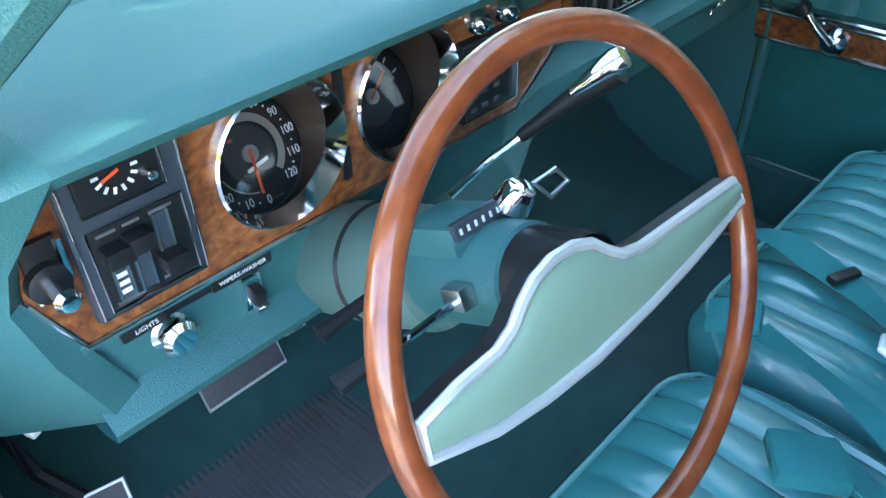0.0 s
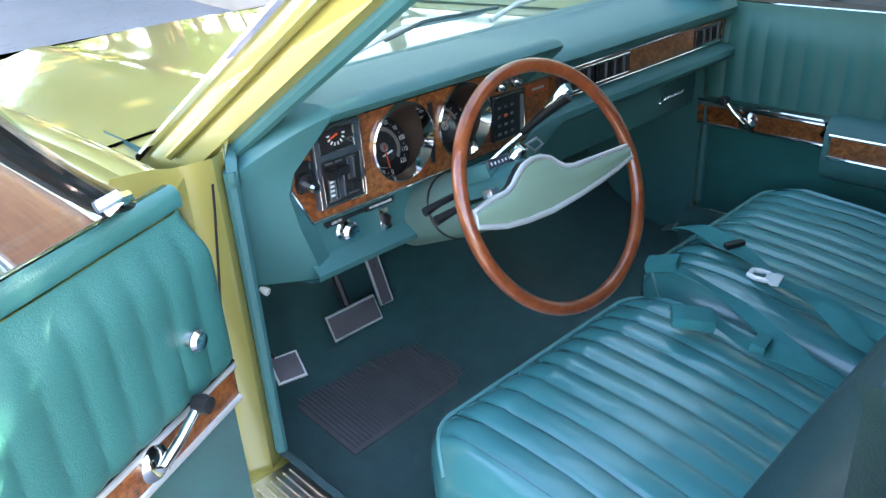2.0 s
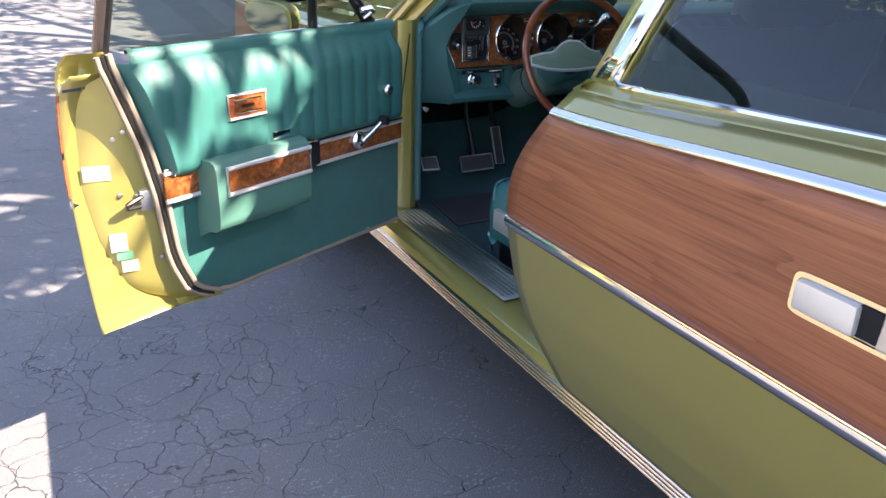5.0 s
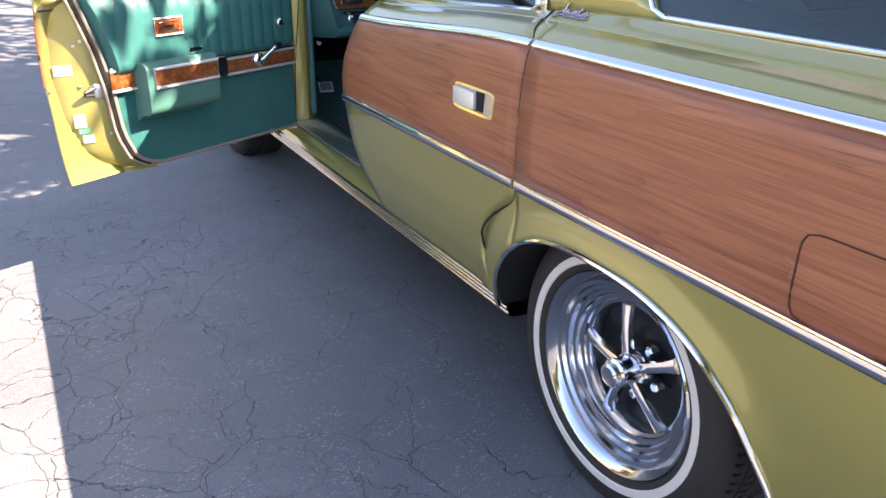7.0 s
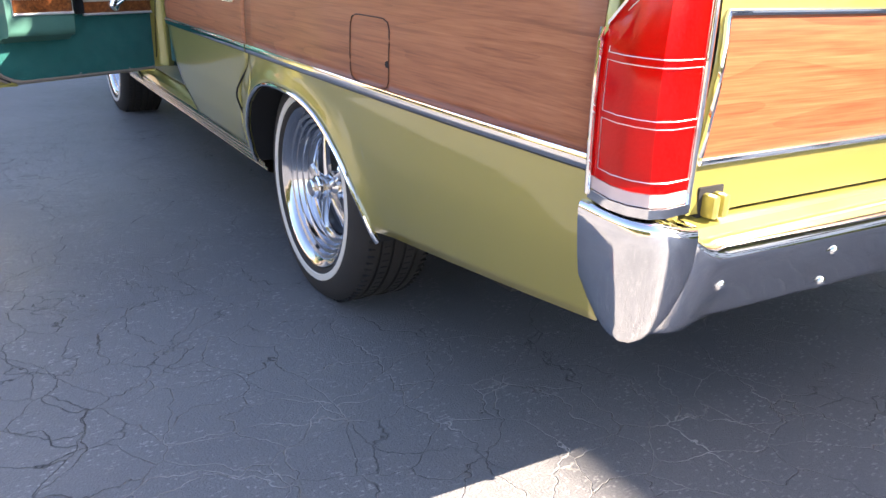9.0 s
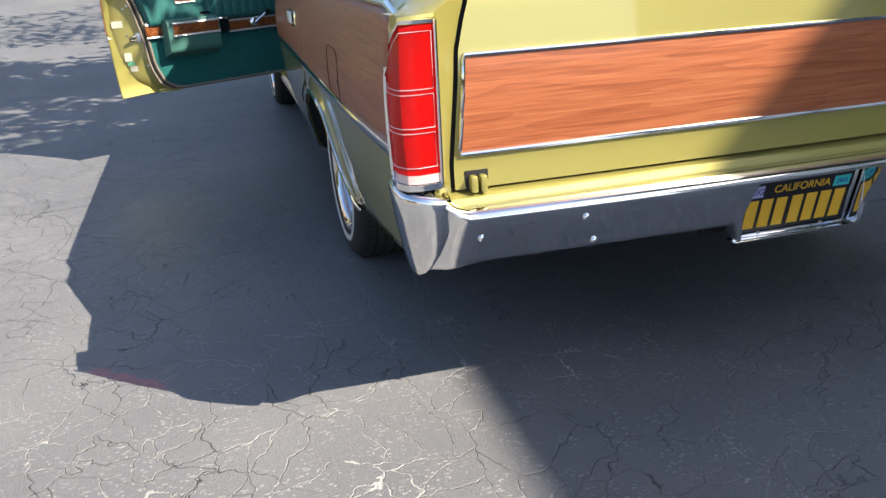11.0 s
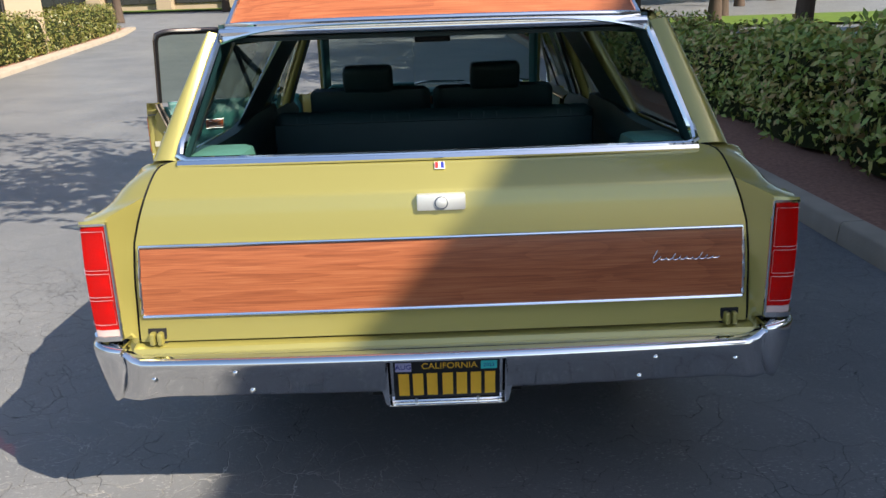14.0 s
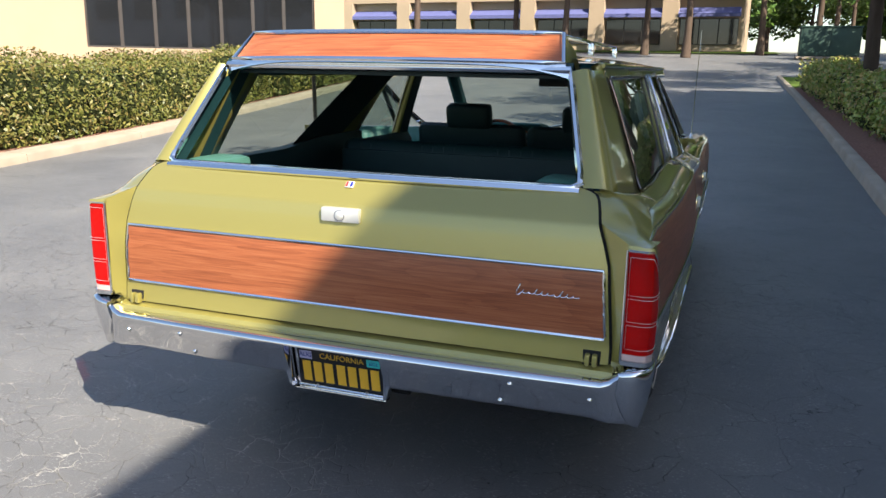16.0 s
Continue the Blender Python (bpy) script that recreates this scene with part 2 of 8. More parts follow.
def glass_material(name, tint, rough=0.0):
    """Thin pane: a tinted see-through layer under a Fresnel gloss."""
    m = bpy.data.materials.new(name)
    m.use_nodes = True
    nt = m.node_tree
    out = nt.nodes["Material Output"]
    tr = nt.nodes.new("ShaderNodeBsdfTransparent")
    tr.inputs[0].default_value = (*tint, 1)
    gl = nt.nodes.new("ShaderNodeBsdfGlossy")
    gl.inputs["Roughness"].default_value = rough
    lw = nt.nodes.new("ShaderNodeLayerWeight")
    lw.inputs["Blend"].default_value = 0.5
    pw = nt.nodes.new("ShaderNodeMath")
    pw.operation = "POWER"
    pw.inputs[1].default_value = 4.0
    nt.links.new(lw.outputs["Facing"], pw.inputs[0])
    fr = nt.nodes.new("ShaderNodeMath")
    fr.operation = "MULTIPLY_ADD"
    fr.inputs[1].default_value, fr.inputs[2].default_value = 0.92, 0.06
    nt.links.new(pw.outputs[0], fr.inputs[0])
    mx = nt.nodes.new("ShaderNodeMixShader")
    nt.links.new(fr.outputs[0], mx.inputs[0])
    nt.links.new(tr.outputs[0], mx.inputs[1])
    nt.links.new(gl.outputs[0], mx.inputs[2])
    nt.links.new(mx.outputs[0], out.inputs[0])
    return m


LENS = lens_material("red_lens", (0.95, 0.016, 0.010), (0.70, 0.007, 0.005))
GLASS = glass_material("car_glass", (0.57, 0.65, 0.60))
DIAL_GLASS = glass_material("dial_glass", (0.9, 0.9, 0.9))


def asphalt_material():
    m = shader("asphalt", (0.05, 0.05, 0.05), rough=0.50, spec=0.5)
    nt = m.node_tree
    b = nt.nodes["Principled BSDF"]
    mp = nt.nodes["Mapping"]

    def tex(kind, scale, detail=3, vec=None):
        n = nt.nodes.new(kind)
        n.inputs["Scale"].default_value = scale
        if "Detail" in n.inputs:
            n.inputs["Detail"].default_value = detail
        nt.links.new(vec or mp.outputs[0], n.inputs["Vector"])
        return n

    warp = tex("ShaderNodeTexNoise", 3.0, 5)
    add = nt.nodes.new("ShaderNodeVectorMath")
    add.operation = "MULTIPLY_ADD"
    add.inputs[1].default_value = (0.35, 0.35, 0.35)
    nt.links.new(warp.outputs["Color"], add.inputs[0])
    nt.links.new(mp.outputs[0], add.inputs[2])

    def cracks(scale, width):
        v = nt.nodes.new("ShaderNodeTexVoronoi")
        v.feature = "DISTANCE_TO_EDGE"
        v.inputs["Scale"].default_value = scale
        nt.links.new(add.outputs[0], v.inputs["Vector"])
        r = nt.nodes.new("ShaderNodeMapRange")
        r.inputs["From Min"].default_value, r.inputs["From Max"].default_value = 0.0, width
        r.inputs["To Min"].default_value, r.inputs["To Max"].default_value = 1.0, 0.0
        nt.links.new(v.outputs["Distance"], r.inputs["Value"])
        return r

    big, small = cracks(2.6, 0.0055), cracks(6.5, 0.0150)
    core, core2 = cracks(2.6, 0.0034), cracks(6.5, 0.0080)
    where = tex("ShaderNodeTexNoise", 0.35, 3)
    gate = nt.nodes.new("ShaderNodeMapRange")
    gate.inputs["From Min"].default_value, gate.inputs["From Max"].default_value = 0.43, 0.55
    nt.links.new(where.outputs["Fac"], gate.inputs["Value"])
    sm = nt.nodes.new("ShaderNodeMath")
    sm.operation = "MULTIPLY"
    near = nt.nodes.new("ShaderNodeSeparateXYZ")
    nt.links.new(mp.outputs[0], near.inputs[0])
    worn = nt.nodes.new("ShaderNodeMapRange")
    worn.inputs["From Min"].default_value, worn.inputs["From Max"].default_value = 1.2, -0.4
    worn.inputs["To Max"].default_value = 0.13
    nt.links.new(near.outputs["Y"], worn.inputs["Value"])
    lifted = nt.nodes.new("ShaderNodeMath")
    nt.links.new(where.outputs["Fac"], lifted.inputs[0])
    nt.links.new(worn.outputs[0], lifted.inputs[1])
    nt.links.new(lifted.outputs[0], gate.inputs["Value"])
    nt.links.new(small.outputs[0], sm.inputs[0])
    nt.links.new(gate.outputs[0], sm.inputs[1])
    allc = nt.nodes.new("ShaderNodeMath")
    allc.operation = "MAXIMUM"
    nt.links.new(big.outputs[0], allc.inputs[0])
    nt.links.new(sm.outputs[0], allc.inputs[1])

    blotch = tex("ShaderNodeTexNoise", 0.9, 8)
    base = ramp_of(nt, blotch.outputs["Fac"], [(0.3, (0.152, 0.153, 0.158)), (0.55, (0.198, 0.197, 0.198)), (0.75, (0.240, 0.236, 0.230))])
    grit = tex("ShaderNodeTexVoronoi", 210)
    gr = ramp_of(nt, grit.outputs["Distance"], [(0.0, (1.9, 1.85, 1.75)), (0.16, (1.05, 1.05, 1.05)), (1.0, (0.62, 0.62, 0.63))])
    mul = nt.nodes.new("ShaderNodeMix")
    mul.data_type, mul.blend_type = "RGBA", "MULTIPLY"
    mul.inputs["Factor"].default_value = 0.75
    # pale stones and short scratches, lying two ways
    flecks = []
    for turn, size, count, near_, far_ in ((0.5, (1.0, 3.6, 1.0), 15, 0.05, 0.12), (2.0, (1.0, 3.0, 1.0), 13, 0.05, 0.11), (0.0, (1.0, 1.0, 1.0), 34, 0.07, 0.13)):
        fm = nt.nodes.new("ShaderNodeMapping")
        fm.inputs["Scale"].default_value = size
        fm.inputs["Rotation"].default_value = (0, 0, turn)
        nt.links.new(mp.outputs[0], fm.inputs["Vector"])
        fv = nt.nodes.new("ShaderNodeTexVoronoi")
        fv.voronoi_dimensions = "2D"
        fv.inputs["Scale"].default_value = count
        nt.links.new(fm.outputs[0], fv.inputs["Vector"])
        flecks.append(ramp_of(nt, fv.outputs["Distance"], [(near_, (0.8, 0.8, 0.8)), (far_, (0, 0, 0))]).outputs["Color"])
    f12 = nt.nodes.new("ShaderNodeMath")
    f12.operation = "MAXIMUM"
    nt.links.new(flecks[0], f12.inputs[0])
    nt.links.new(flecks[1], f12.inputs[1])
    f123 = nt.nodes.new("ShaderNodeMath")
    f123.operation = "MAXIMUM"
    nt.links.new(f12.outputs[0], f123.inputs[0])
    nt.links.new(flecks[2], f123.inputs[1])
    patchy = nt.nodes.new("ShaderNodeMapRange")
    patchy.inputs["From Min"].default_value, patchy.inputs["From Max"].default_value = 0.42, 0.62
    nt.links.new(tex("ShaderNodeTexNoise", 9.0, 4).outputs["Fac"], patchy.inputs["Value"])
    spm = nt.nodes.new("ShaderNodeMath")
    spm.operation = "MULTIPLY"
    nt.links.new(f123.outputs[0], spm.inputs[0])
    nt.links.new(patchy.outputs[0], spm.inputs[1])
    spx = nt.nodes.new("ShaderNodeMix")
    spx.data_type = "RGBA"
    spx.inputs["B"].default_value = (0.42, 0.41, 0.39, 1)
    nt.links.new(spm.outputs[0], spx.inputs["Factor"])
    nt.links.new(base.outputs["Color"], spx.inputs["A"])
    nt.links.new(spx.outputs["Result"], mul.inputs["A"])
    nt.links.new(gr.outputs["Color"], mul.inputs["B"])
    cm = nt.nodes.new("ShaderNodeMix")
    cm.data_type = "RGBA"
    # crack dust painted pale where sun falls, dark where the drive is shaded
    tone = ramp_of(nt, tex("ShaderNodeTexNoise", 2.3, 4).outputs["Fac"], [(0.42, (0.085, 0.085, 0.085)), (0.54, (0.42, 0.40, 0.37))])
    xyz = nt.nodes.new("ShaderNodeSeparateXYZ")
    nt.links.new(mp.outputs[0], xyz.inputs[0])
    sun_silt = nt.nodes.new("ShaderNodeMapRange")
    sun_silt.inputs["From Min"].default_value, sun_silt.inputs["From Max"].default_value = 1.6, 0.2
    nt.links.new(xyz.outputs["Y"], sun_silt.inputs["Value"])
    sun_silty = nt.nodes.new("ShaderNodeMix")
    sun_silty.data_type = "RGBA"
    sun_silty.inputs["A"].default_value = (0.075, 0.074, 0.073, 1)
    left = nt.nodes.new("ShaderNodeMapRange")
    left.inputs["From Min"].default_value, left.inputs["From Max"].default_value = 0.5, -0.3
    nt.links.new(xyz.outputs["X"], left.inputs["Value"])
    sun_silt_left = nt.nodes.new("ShaderNodeMath")
    sun_silt_left.operation = "MULTIPLY"
    nt.links.new(sun_silt.outputs[0], sun_silt_left.inputs[0])
    nt.links.new(left.outputs[0], sun_silt_left.inputs[1])
    nt.links.new(sun_silt_left.outputs[0], sun_silty.inputs["Factor"])
    nt.links.new(tone.outputs["Color"], sun_silty.inputs["B"])
    nt.links.new(sun_silty.outputs["Result"], cm.inputs["B"])
    nt.links.new(allc.outputs[0], cm.inputs["Factor"])
    nt.links.new(mul.outputs["Result"], cm.inputs["A"])
    c2 = nt.nodes.new("ShaderNodeMath")
    c2.operation = "MULTIPLY"
    nt.links.new(core2.outputs[0], c2.inputs[0])
    nt.links.new(gate.outputs[0], c2.inputs[1])
    c3 = nt.nodes.new("ShaderNodeMath")
    c3.operation = "MAXIMUM"
    nt.links.new(core.outputs[0], c3.inputs[0])
    nt.links.new(c2.outputs[0], c3.inputs[1])
    broken = nt.nodes.new("ShaderNodeMath")
    broken.operation = "MULTIPLY"
    gap = nt.nodes.new("ShaderNodeMapRange")
    gap.inputs["From Min"].default_value, gap.inputs["From Max"].default_value = 0.44, 0.54
    nt.links.new(tex("ShaderNodeTexNoise", 5.0, 3).outputs["Fac"], gap.inputs["Value"])
    nt.links.new(c3.outputs[0], broken.inputs[0])
    nt.links.new(gap.outputs[0], broken.inputs[1])
    dk = nt.nodes.new("ShaderNodeMix")
    dk.data_type = "RGBA"
    dk.inputs["B"].default_value = (0.012, 0.012, 0.013, 1)
    nt.links.new(broken.outputs[0], dk.inputs["Factor"])
    nt.links.new(cm.outputs["Result"], dk.inputs["A"])
    nt.links.new(dk.outputs["Result"], b.inputs["Base Color"])
    hn = tex("ShaderNodeTexNoise", 190, 5)
    hh = nt.nodes.new("ShaderNodeMath")
    hh.operation = "MULTIPLY_ADD"
    hh.inputs[1].default_value = -1.0
    nt.links.new(allc.outputs[0], hh.inputs[0])
    nt.links.new(hn.outputs["Fac"], hh.inputs[2])
    bp = nt.nodes.new("ShaderNodeBump")
    bp.inputs["Strength"].default_value, bp.inputs["Distance"].default_value = 0.75, 0.0035
    nt.links.new(hh.outputs[0], bp.inputs["Height"])
    nt.links.new(bp.outputs[0], b.inputs["Normal"])
    return m


ASPHALT = asphalt_material()


# ---- mesh helpers ----
class Shape:
    """Collects faces and makes one mesh of them."""

    def __init__(self):
        self.v, self.f = [], []

    def put(self, verts, faces):
        k = len(self.v)
        self.v += [tuple(p) for p in verts]
        self.f += [tuple(i + k for i in f) for f in faces]
        return self

    def grid(self, rows, close=False, caps=False):
        """Quads between rows of points; close joins each row's end to its start."""
        n = len(rows[0])
        verts = [p for r in rows for p in r]
        faces = []
        for i in range(len(rows) - 1):
            for j in range(n if close else n - 1):
                a, b = i * n + j, i * n + (j + 1) % n
                faces.append((a, b, b + n, a + n))
        if caps:
            faces += [tuple(range(n))[::-1], tuple(range((len(rows) - 1) * n, len(rows) * n))]
        return self.put(verts, faces)

    def box(self, x0, x1, y0, y1, z0, z1, bevel=0.0, m=None, seg=2):
        bm = bmesh.new()
        bmesh.ops.create_cube(bm, size=1.0)
        for v in bm.verts:
            v.co = ((x0 + x1) / 2 + v.co.x * (x1 - x0), (y0 + y1) / 2 + v.co.y * (y1 - y0), (z0 + z1) / 2 + v.co.z * (z1 - z0))
        if bevel:
            bmesh.ops.bevel(bm, geom=bm.edges[:], offset=bevel, segments=seg, affect="EDGES", profile=0.6)
        if m:
            bm.transform(m)
        bm.verts.index_update()
        self.put([v.co[:] for v in bm.verts], [[v.index for v in f.verts] for f in bm.faces])
        bm.free()
        return self

    def prism(self, outline, way, bevel=0.0):
        """A solid from a flat outline, pushed along way."""
        n, w = len(outline), Vector(way)
        pts = [Vector(p) for p in outline]
        if not bevel:
            return self.put(pts + [p + w for p in pts], [tuple(range(n))[::-1], tuple(range(n, 2 * n))] + [(i, (i + 1) % n, n + (i + 1) % n, n + i) for i in range(n)])
        mid = sum(pts, Vector()) / n
        inner = [p + (mid - p).normalized() * bevel for p in pts]
        e = w.normalized() * bevel
        rows = [inner, [p + e for p in pts], [p + w - e for p in pts], [p + w for p in inner]]
        return self.grid(rows, close=True, caps=True)

    def tube(self, path, radius, sides=8, closed=False, flat=None):
        """A round bar along points; radius may be a list; flat=(a, b) gives an oblong section."""
        pts = [Vector(p) for p in path]
        n = len(pts)
        rows, up = [], Vector((0, 0, 1))
        for i, p in enumerate(pts):
            a, b = pts[(i - 1) % n if closed else max(i - 1, 0)], pts[(i + 1) % n if closed else min(i + 1, n - 1)]
            t = (b - a).normalized()
            side = t.cross(up)
            if side.length < 0.05:
                side = t.cross(Vector((0, 1, 0)))
            side.normalize()
            o = side.cross(t).normalized()
            r = radius[i] if isinstance(radius, (list, tuple)) else radius
            ra, rb = flat if flat else (r, r)
            rows.append([p + side * ra * math.cos(2 * math.pi * k / sides) + o * rb * math.sin(2 * math.pi * k / sides) for k in range(sides)])
        if closed:
            rows.append(rows[0])
        return self.grid(rows, close=True, caps=not closed)

    def spin(self, profile, centre, axis, sides=48):
        """Turns a profile of (along the axis, radius) round the axis."""
        c, ax = Vector(centre), Vector(axis).normalized()
        s = ax.orthogonal().normalized()
        o = ax.cross(s)
        rows = []
        for k in range(sides):
            a = 2 * math.pi * k / sides
            d = s * math.cos(a) + o * math.sin(a)
            rows.append([c + ax * h + d * r for h, r in profile])
        rows.append(rows[0])
        return self.grid(rows)

    def moved(self, m):
        self.v = [tuple(m @ Vector(p)) for p in self.v]
        return self

    def mesh(self, name, material, smooth=38, weld=True):
        me = bpy.data.meshes.new(name)
        me.from_pydata(self.v, [], self.f)
        if weld:
            bm = bmesh.new()
            bm.from_mesh(me)
            bmesh.ops.remove_doubles(bm, verts=bm.verts[:], dist=0.00005)
            bmesh.ops.recalc_face_normals(bm, faces=bm.faces[:])
            bm.to_mesh(me)
            bm.free()
        me.materials.append(material)
        if smooth:
            me.shade_smooth()
            me.set_sharp_from_angle(angle=radians(smooth))
        return me


def part(name, shape, material, parent, label="", smooth=38, at=None, thick=0.0):
    """One mesh object under a thing or under a part."""
    ob = new(name, shape.mesh(name, material, smooth) if isinstance(shape, Shape) else shape)
    ob.parent = parent
    if at is not None:
        ob.matrix_basis = at
    if label:
        ob["label"] = label
    if thick:
        s = ob.modifiers.new("thickness", "SOLIDIFY")
        s.thickness, s.offset = thick, -1
    return ob


def structure(name, shape, material, label, category, smooth=38):
    return tagged(new(name, shape.mesh(name, material, smooth) if isinstance(shape, Shape) else shape), label, category, kind="structure")


def lettering(name, text, size, m, material, parent, depth=0.0005, align="CENTER", stretch=1.0):
    """Words in the built-in font, made into a mesh."""
    cu = bpy.data.curves.new(name, "FONT")
    cu.body, cu.size, cu.extrude, cu.align_x, cu.align_y = text, size, depth, align, "CENTER"
    tmp = bpy.data.objects.new(name, cu)
    scene.collection.objects.link(tmp)
    me = bpy.data.meshes.new_from_object(tmp.evaluated_get(bpy.context.evaluated_depsgraph_get()))
    bpy.data.objects.remove(tmp)
    me.transform(Matrix.Diagonal((stretch, 1, 1, 1)))
    me.materials.clear()
    me.materials.append(material)
    return part(name, me, material, parent, at=m)


def lerp(a, b, t):
    return a + (b - a) * t


def smoothstep(a, b, x):
    t = min(1, max(0, (x - a) / (b - a)))
    return t * t * (3 - 2 * t)


# ---- the ground and what stands round it ----
GROUND_Y = [4, 7, 10, 14.3, 20, 28, 36, 50, 60, 80, 300]
GROUND_Z = [0, 0.03, 0.11, 0.29, 0.52, 0.86, 1.20, 2.27, 2.70, 3.35, 3.6]


def gz(y):
    """The drive climbs past the car."""
    return float(np.interp(y, GROUND_Y, GROUND_Z))


def right_kerb(y):
    return float(np.interp(y, [-10, 0, 6.5, 10, 14.3, 20, 28, 36], [1.93, 2.43, 2.74, 2.84, 2.91, 2.99, 3.05, 3.10]))


def left_kerb(y):
    return -6.85 - 0.20 * y


xs = np.unique(np.r_[np.linspace(-160, -20, 15), np.linspace(-20, 20, 21), np.linspace(20, 160, 15)])
ys = np.unique(np.r_[np.linspace(-120, -12, 10), np.linspace(-12, 60, 49), np.linspace(60, 260, 12)])
structure("ground", Shape().grid([[(x, y, gz(y)) for x in xs] for y in ys]), ASPHALT, "worn grey asphalt drive with fine branching cracks", "ground")


def kerb(name, edge, side, y0, y1, label, step=3.05, wide=0.17, high=0.14):
    """A row of cast kerb lengths with open joints."""
    root = tagged(new(name), label, "kerb", kind="structure")
    y, k = y0, 0
    while y < y1:
        b = min(y + step, y1) - 0.012
        pts = []
        for yy in (y, b):
            x, g = edge(yy), gz(yy)
            pts.append([(x, yy, g - 0.05), (x + side * 0.018, yy, g + high - 0.02), (x + side * 0.035, yy, g + high), (x + side * wide, yy, g + high + 0.004), (x + side * wide, yy, g - 0.05)])
        part("kerb_stone", Shape().grid(pts, close=True, caps=True), CONCRETE, root, smooth=50)
        y += step
        k += 1
    return root


kerb("kerb_right", right_kerb, 1, -9.5, 35.5, "grey concrete kerb with open joints beside mulch bed")
kerb("kerb_left", left_kerb, -1, -9, 40, "sunlit pale concrete kerb below clipped hedge", wide=0.45, high=0.12)


def bed(name, inner, outer, y0, y1, material, label, category, high=0.12, rough=0.03, n=40, m=14):
    rows = []
    for y in np.linspace(y0, y1, n):
        rows.append([(lerp(inner(y), outer(y), t), y, gz(y) + high + rough * noise.noise((t * 9, y * 2.1, 3.0))) for t in np.linspace(0, 1, m)])
    return structure(name, Shape().grid(rows), material, label, category)


bed("mulch_bed", lambda y: right_kerb(y) + 0.168, lambda y: 9.3, -9.5, 28, MULCH, "brown bark mulch bed behind the kerb", "mulch", high=0.10, n=120, m=50, rough=0.05)
bed("lawn_right", lambda y: right_kerb(y) + 0.168, lambda y: 40, 28.02, 35.5, GRASS, "sunlit green lawn strip at the corner", "lawn", high=0.10)
bed("hedge_bed", lambda y: left_kerb(y) - 0.448, lambda y: -60, -9, 40, MULCH, "brown soil bed under the clipped hedge", "soil", high=0.10)
structure("lawn_far", Shape().grid([[(x, y, gz(y) + 0.1) for x in np.linspace(-60, 4.5, 12)] for y in np.linspace(59, 70, 6)]), GRASS, "sunlit lawn across the side street", "lawn")


def leaves(places, normals, size, rng, spread=0.8):
    """Small folded leaves, one for each place."""
    n = len(places)
    nrm = normals + rng.normal(0, spread, (n, 3))
    nrm /= np.linalg.norm(nrm, axis=1)[:, None]
    a = np.cross(nrm, rng.normal(0, 1, (n, 3)))
    a /= np.linalg.norm(a, axis=1)[:, None]
    b = np.cross(nrm, a)
    s = size * rng.uniform(0.6, 1.25, n)[:, None]
    v = np.empty((n, 4, 3))
    v[:, 0] = places - a * s
    v[:, 1] = places + b * s * 0.45 + nrm * s * 0.15
    v[:, 2] = places + a * s
    v[:, 3] = places - b * s * 0.45 + nrm * s * 0.15
    return v.reshape(-1, 3), np.arange(4 * n).reshape(n, 4)


def leaf_mesh(name, v, f, material):
    me = bpy.data.meshes.new(name)
    me.vertices.add(len(v))
    me.vertices.foreach_set("co", v.ravel())
    me.loops.add(f.size)
    me.loops.foreach_set("vertex_index", f.ravel())
    me.polygons.add(len(f))
    me.polygons.foreach_set("loop_start", np.arange(0, f.size, 4))
    me.polygons.foreach_set("loop_total", np.full(len(f), 4))
    me.update()
    me.validate()
    me.materials.append(material)
    return me


def hedge(name, mid, y0, y1, half, high, material, label, size, count, seed, lump=0.12, bare=0.0):
    """A clipped hedge: a dark shell for the shade inside, and leaves over its sides and top."""
    rng = np.random.default_rng(seed)
    root = tagged(new(name), label, "hedge")

    def bulge(u, y):
        return 1 + lump * 2 * noise.noise((u * 2.2, y * 0.9, seed)) + lump * noise.noise((u * 5, y * 2.6, seed + 5))

    rows = []
    for y in np.linspace(y0, y1, 70):
        ring = []
        for u in np.linspace(0, 1, 15):
            a = math.pi * u
            w = half * 0.80 * bulge(u, y)
            cx, cz = -math.cos(a), math.sin(a)
            q = max(abs(cx), abs(cz)) ** 0.8
            ring.append((mid(y) + w * cx / q, y, gz(y) + 0.12 + high * 0.86 * min(1, cz / q) * bulge(u, y)))
        rows.append(ring)
    part("shade_core", Shape().grid(rows), HEDGE_CORE, root)
    pl, nr = [], []
    for _ in range(count):
        y = rng.uniform(y0, y1)
        u = rng.uniform(0, 1)
        a = math.pi * u
        cx, cz = -math.cos(a), math.sin(a)
        q = max(abs(cx), abs(cz)) ** 0.8
        d = rng.uniform(0.80, 1.06) * bulge(u, y)
        if bare and cz / q < bare and rng.uniform() < 0.75:
            continue
        pl.append((mid(y) + half * d * cx / q, y, gz(y) + 0.12 + high * d * min(1.0, cz / q) + 0.02))
        nr.append((cx, 0.0, cz))
    v, f = leaves(np.array(pl), np.array(nr), size, rng, 0.75)
    o = part("foliage", leaf_mesh("foliage", v, f, material), material, root)
    o["kind"] = "stuff"
    return root


# near-black green: the shade between the leaves is put into this colour
HEDGE_CORE = shader("hedge_shade", (0.022, 0.028, 0.010), rough=0.95, bump=1.0, bump_scale=30, vary=0.5, vary_scale=14, spec=0.1)
hedge("hedge", lambda y: left_kerb(y) - 1.35, -6, 17.5, 0.85, 1.22, LEAF, "long clipped green hedge in full sun", 0.040, 52000, 3)
hedge("hedge", lambda y: left_kerb(y) - 1.35, 17.6, 38, 0.85, 1.22, LEAF, "clipped green hedge further along the drive", 0.055, 14000, 4)
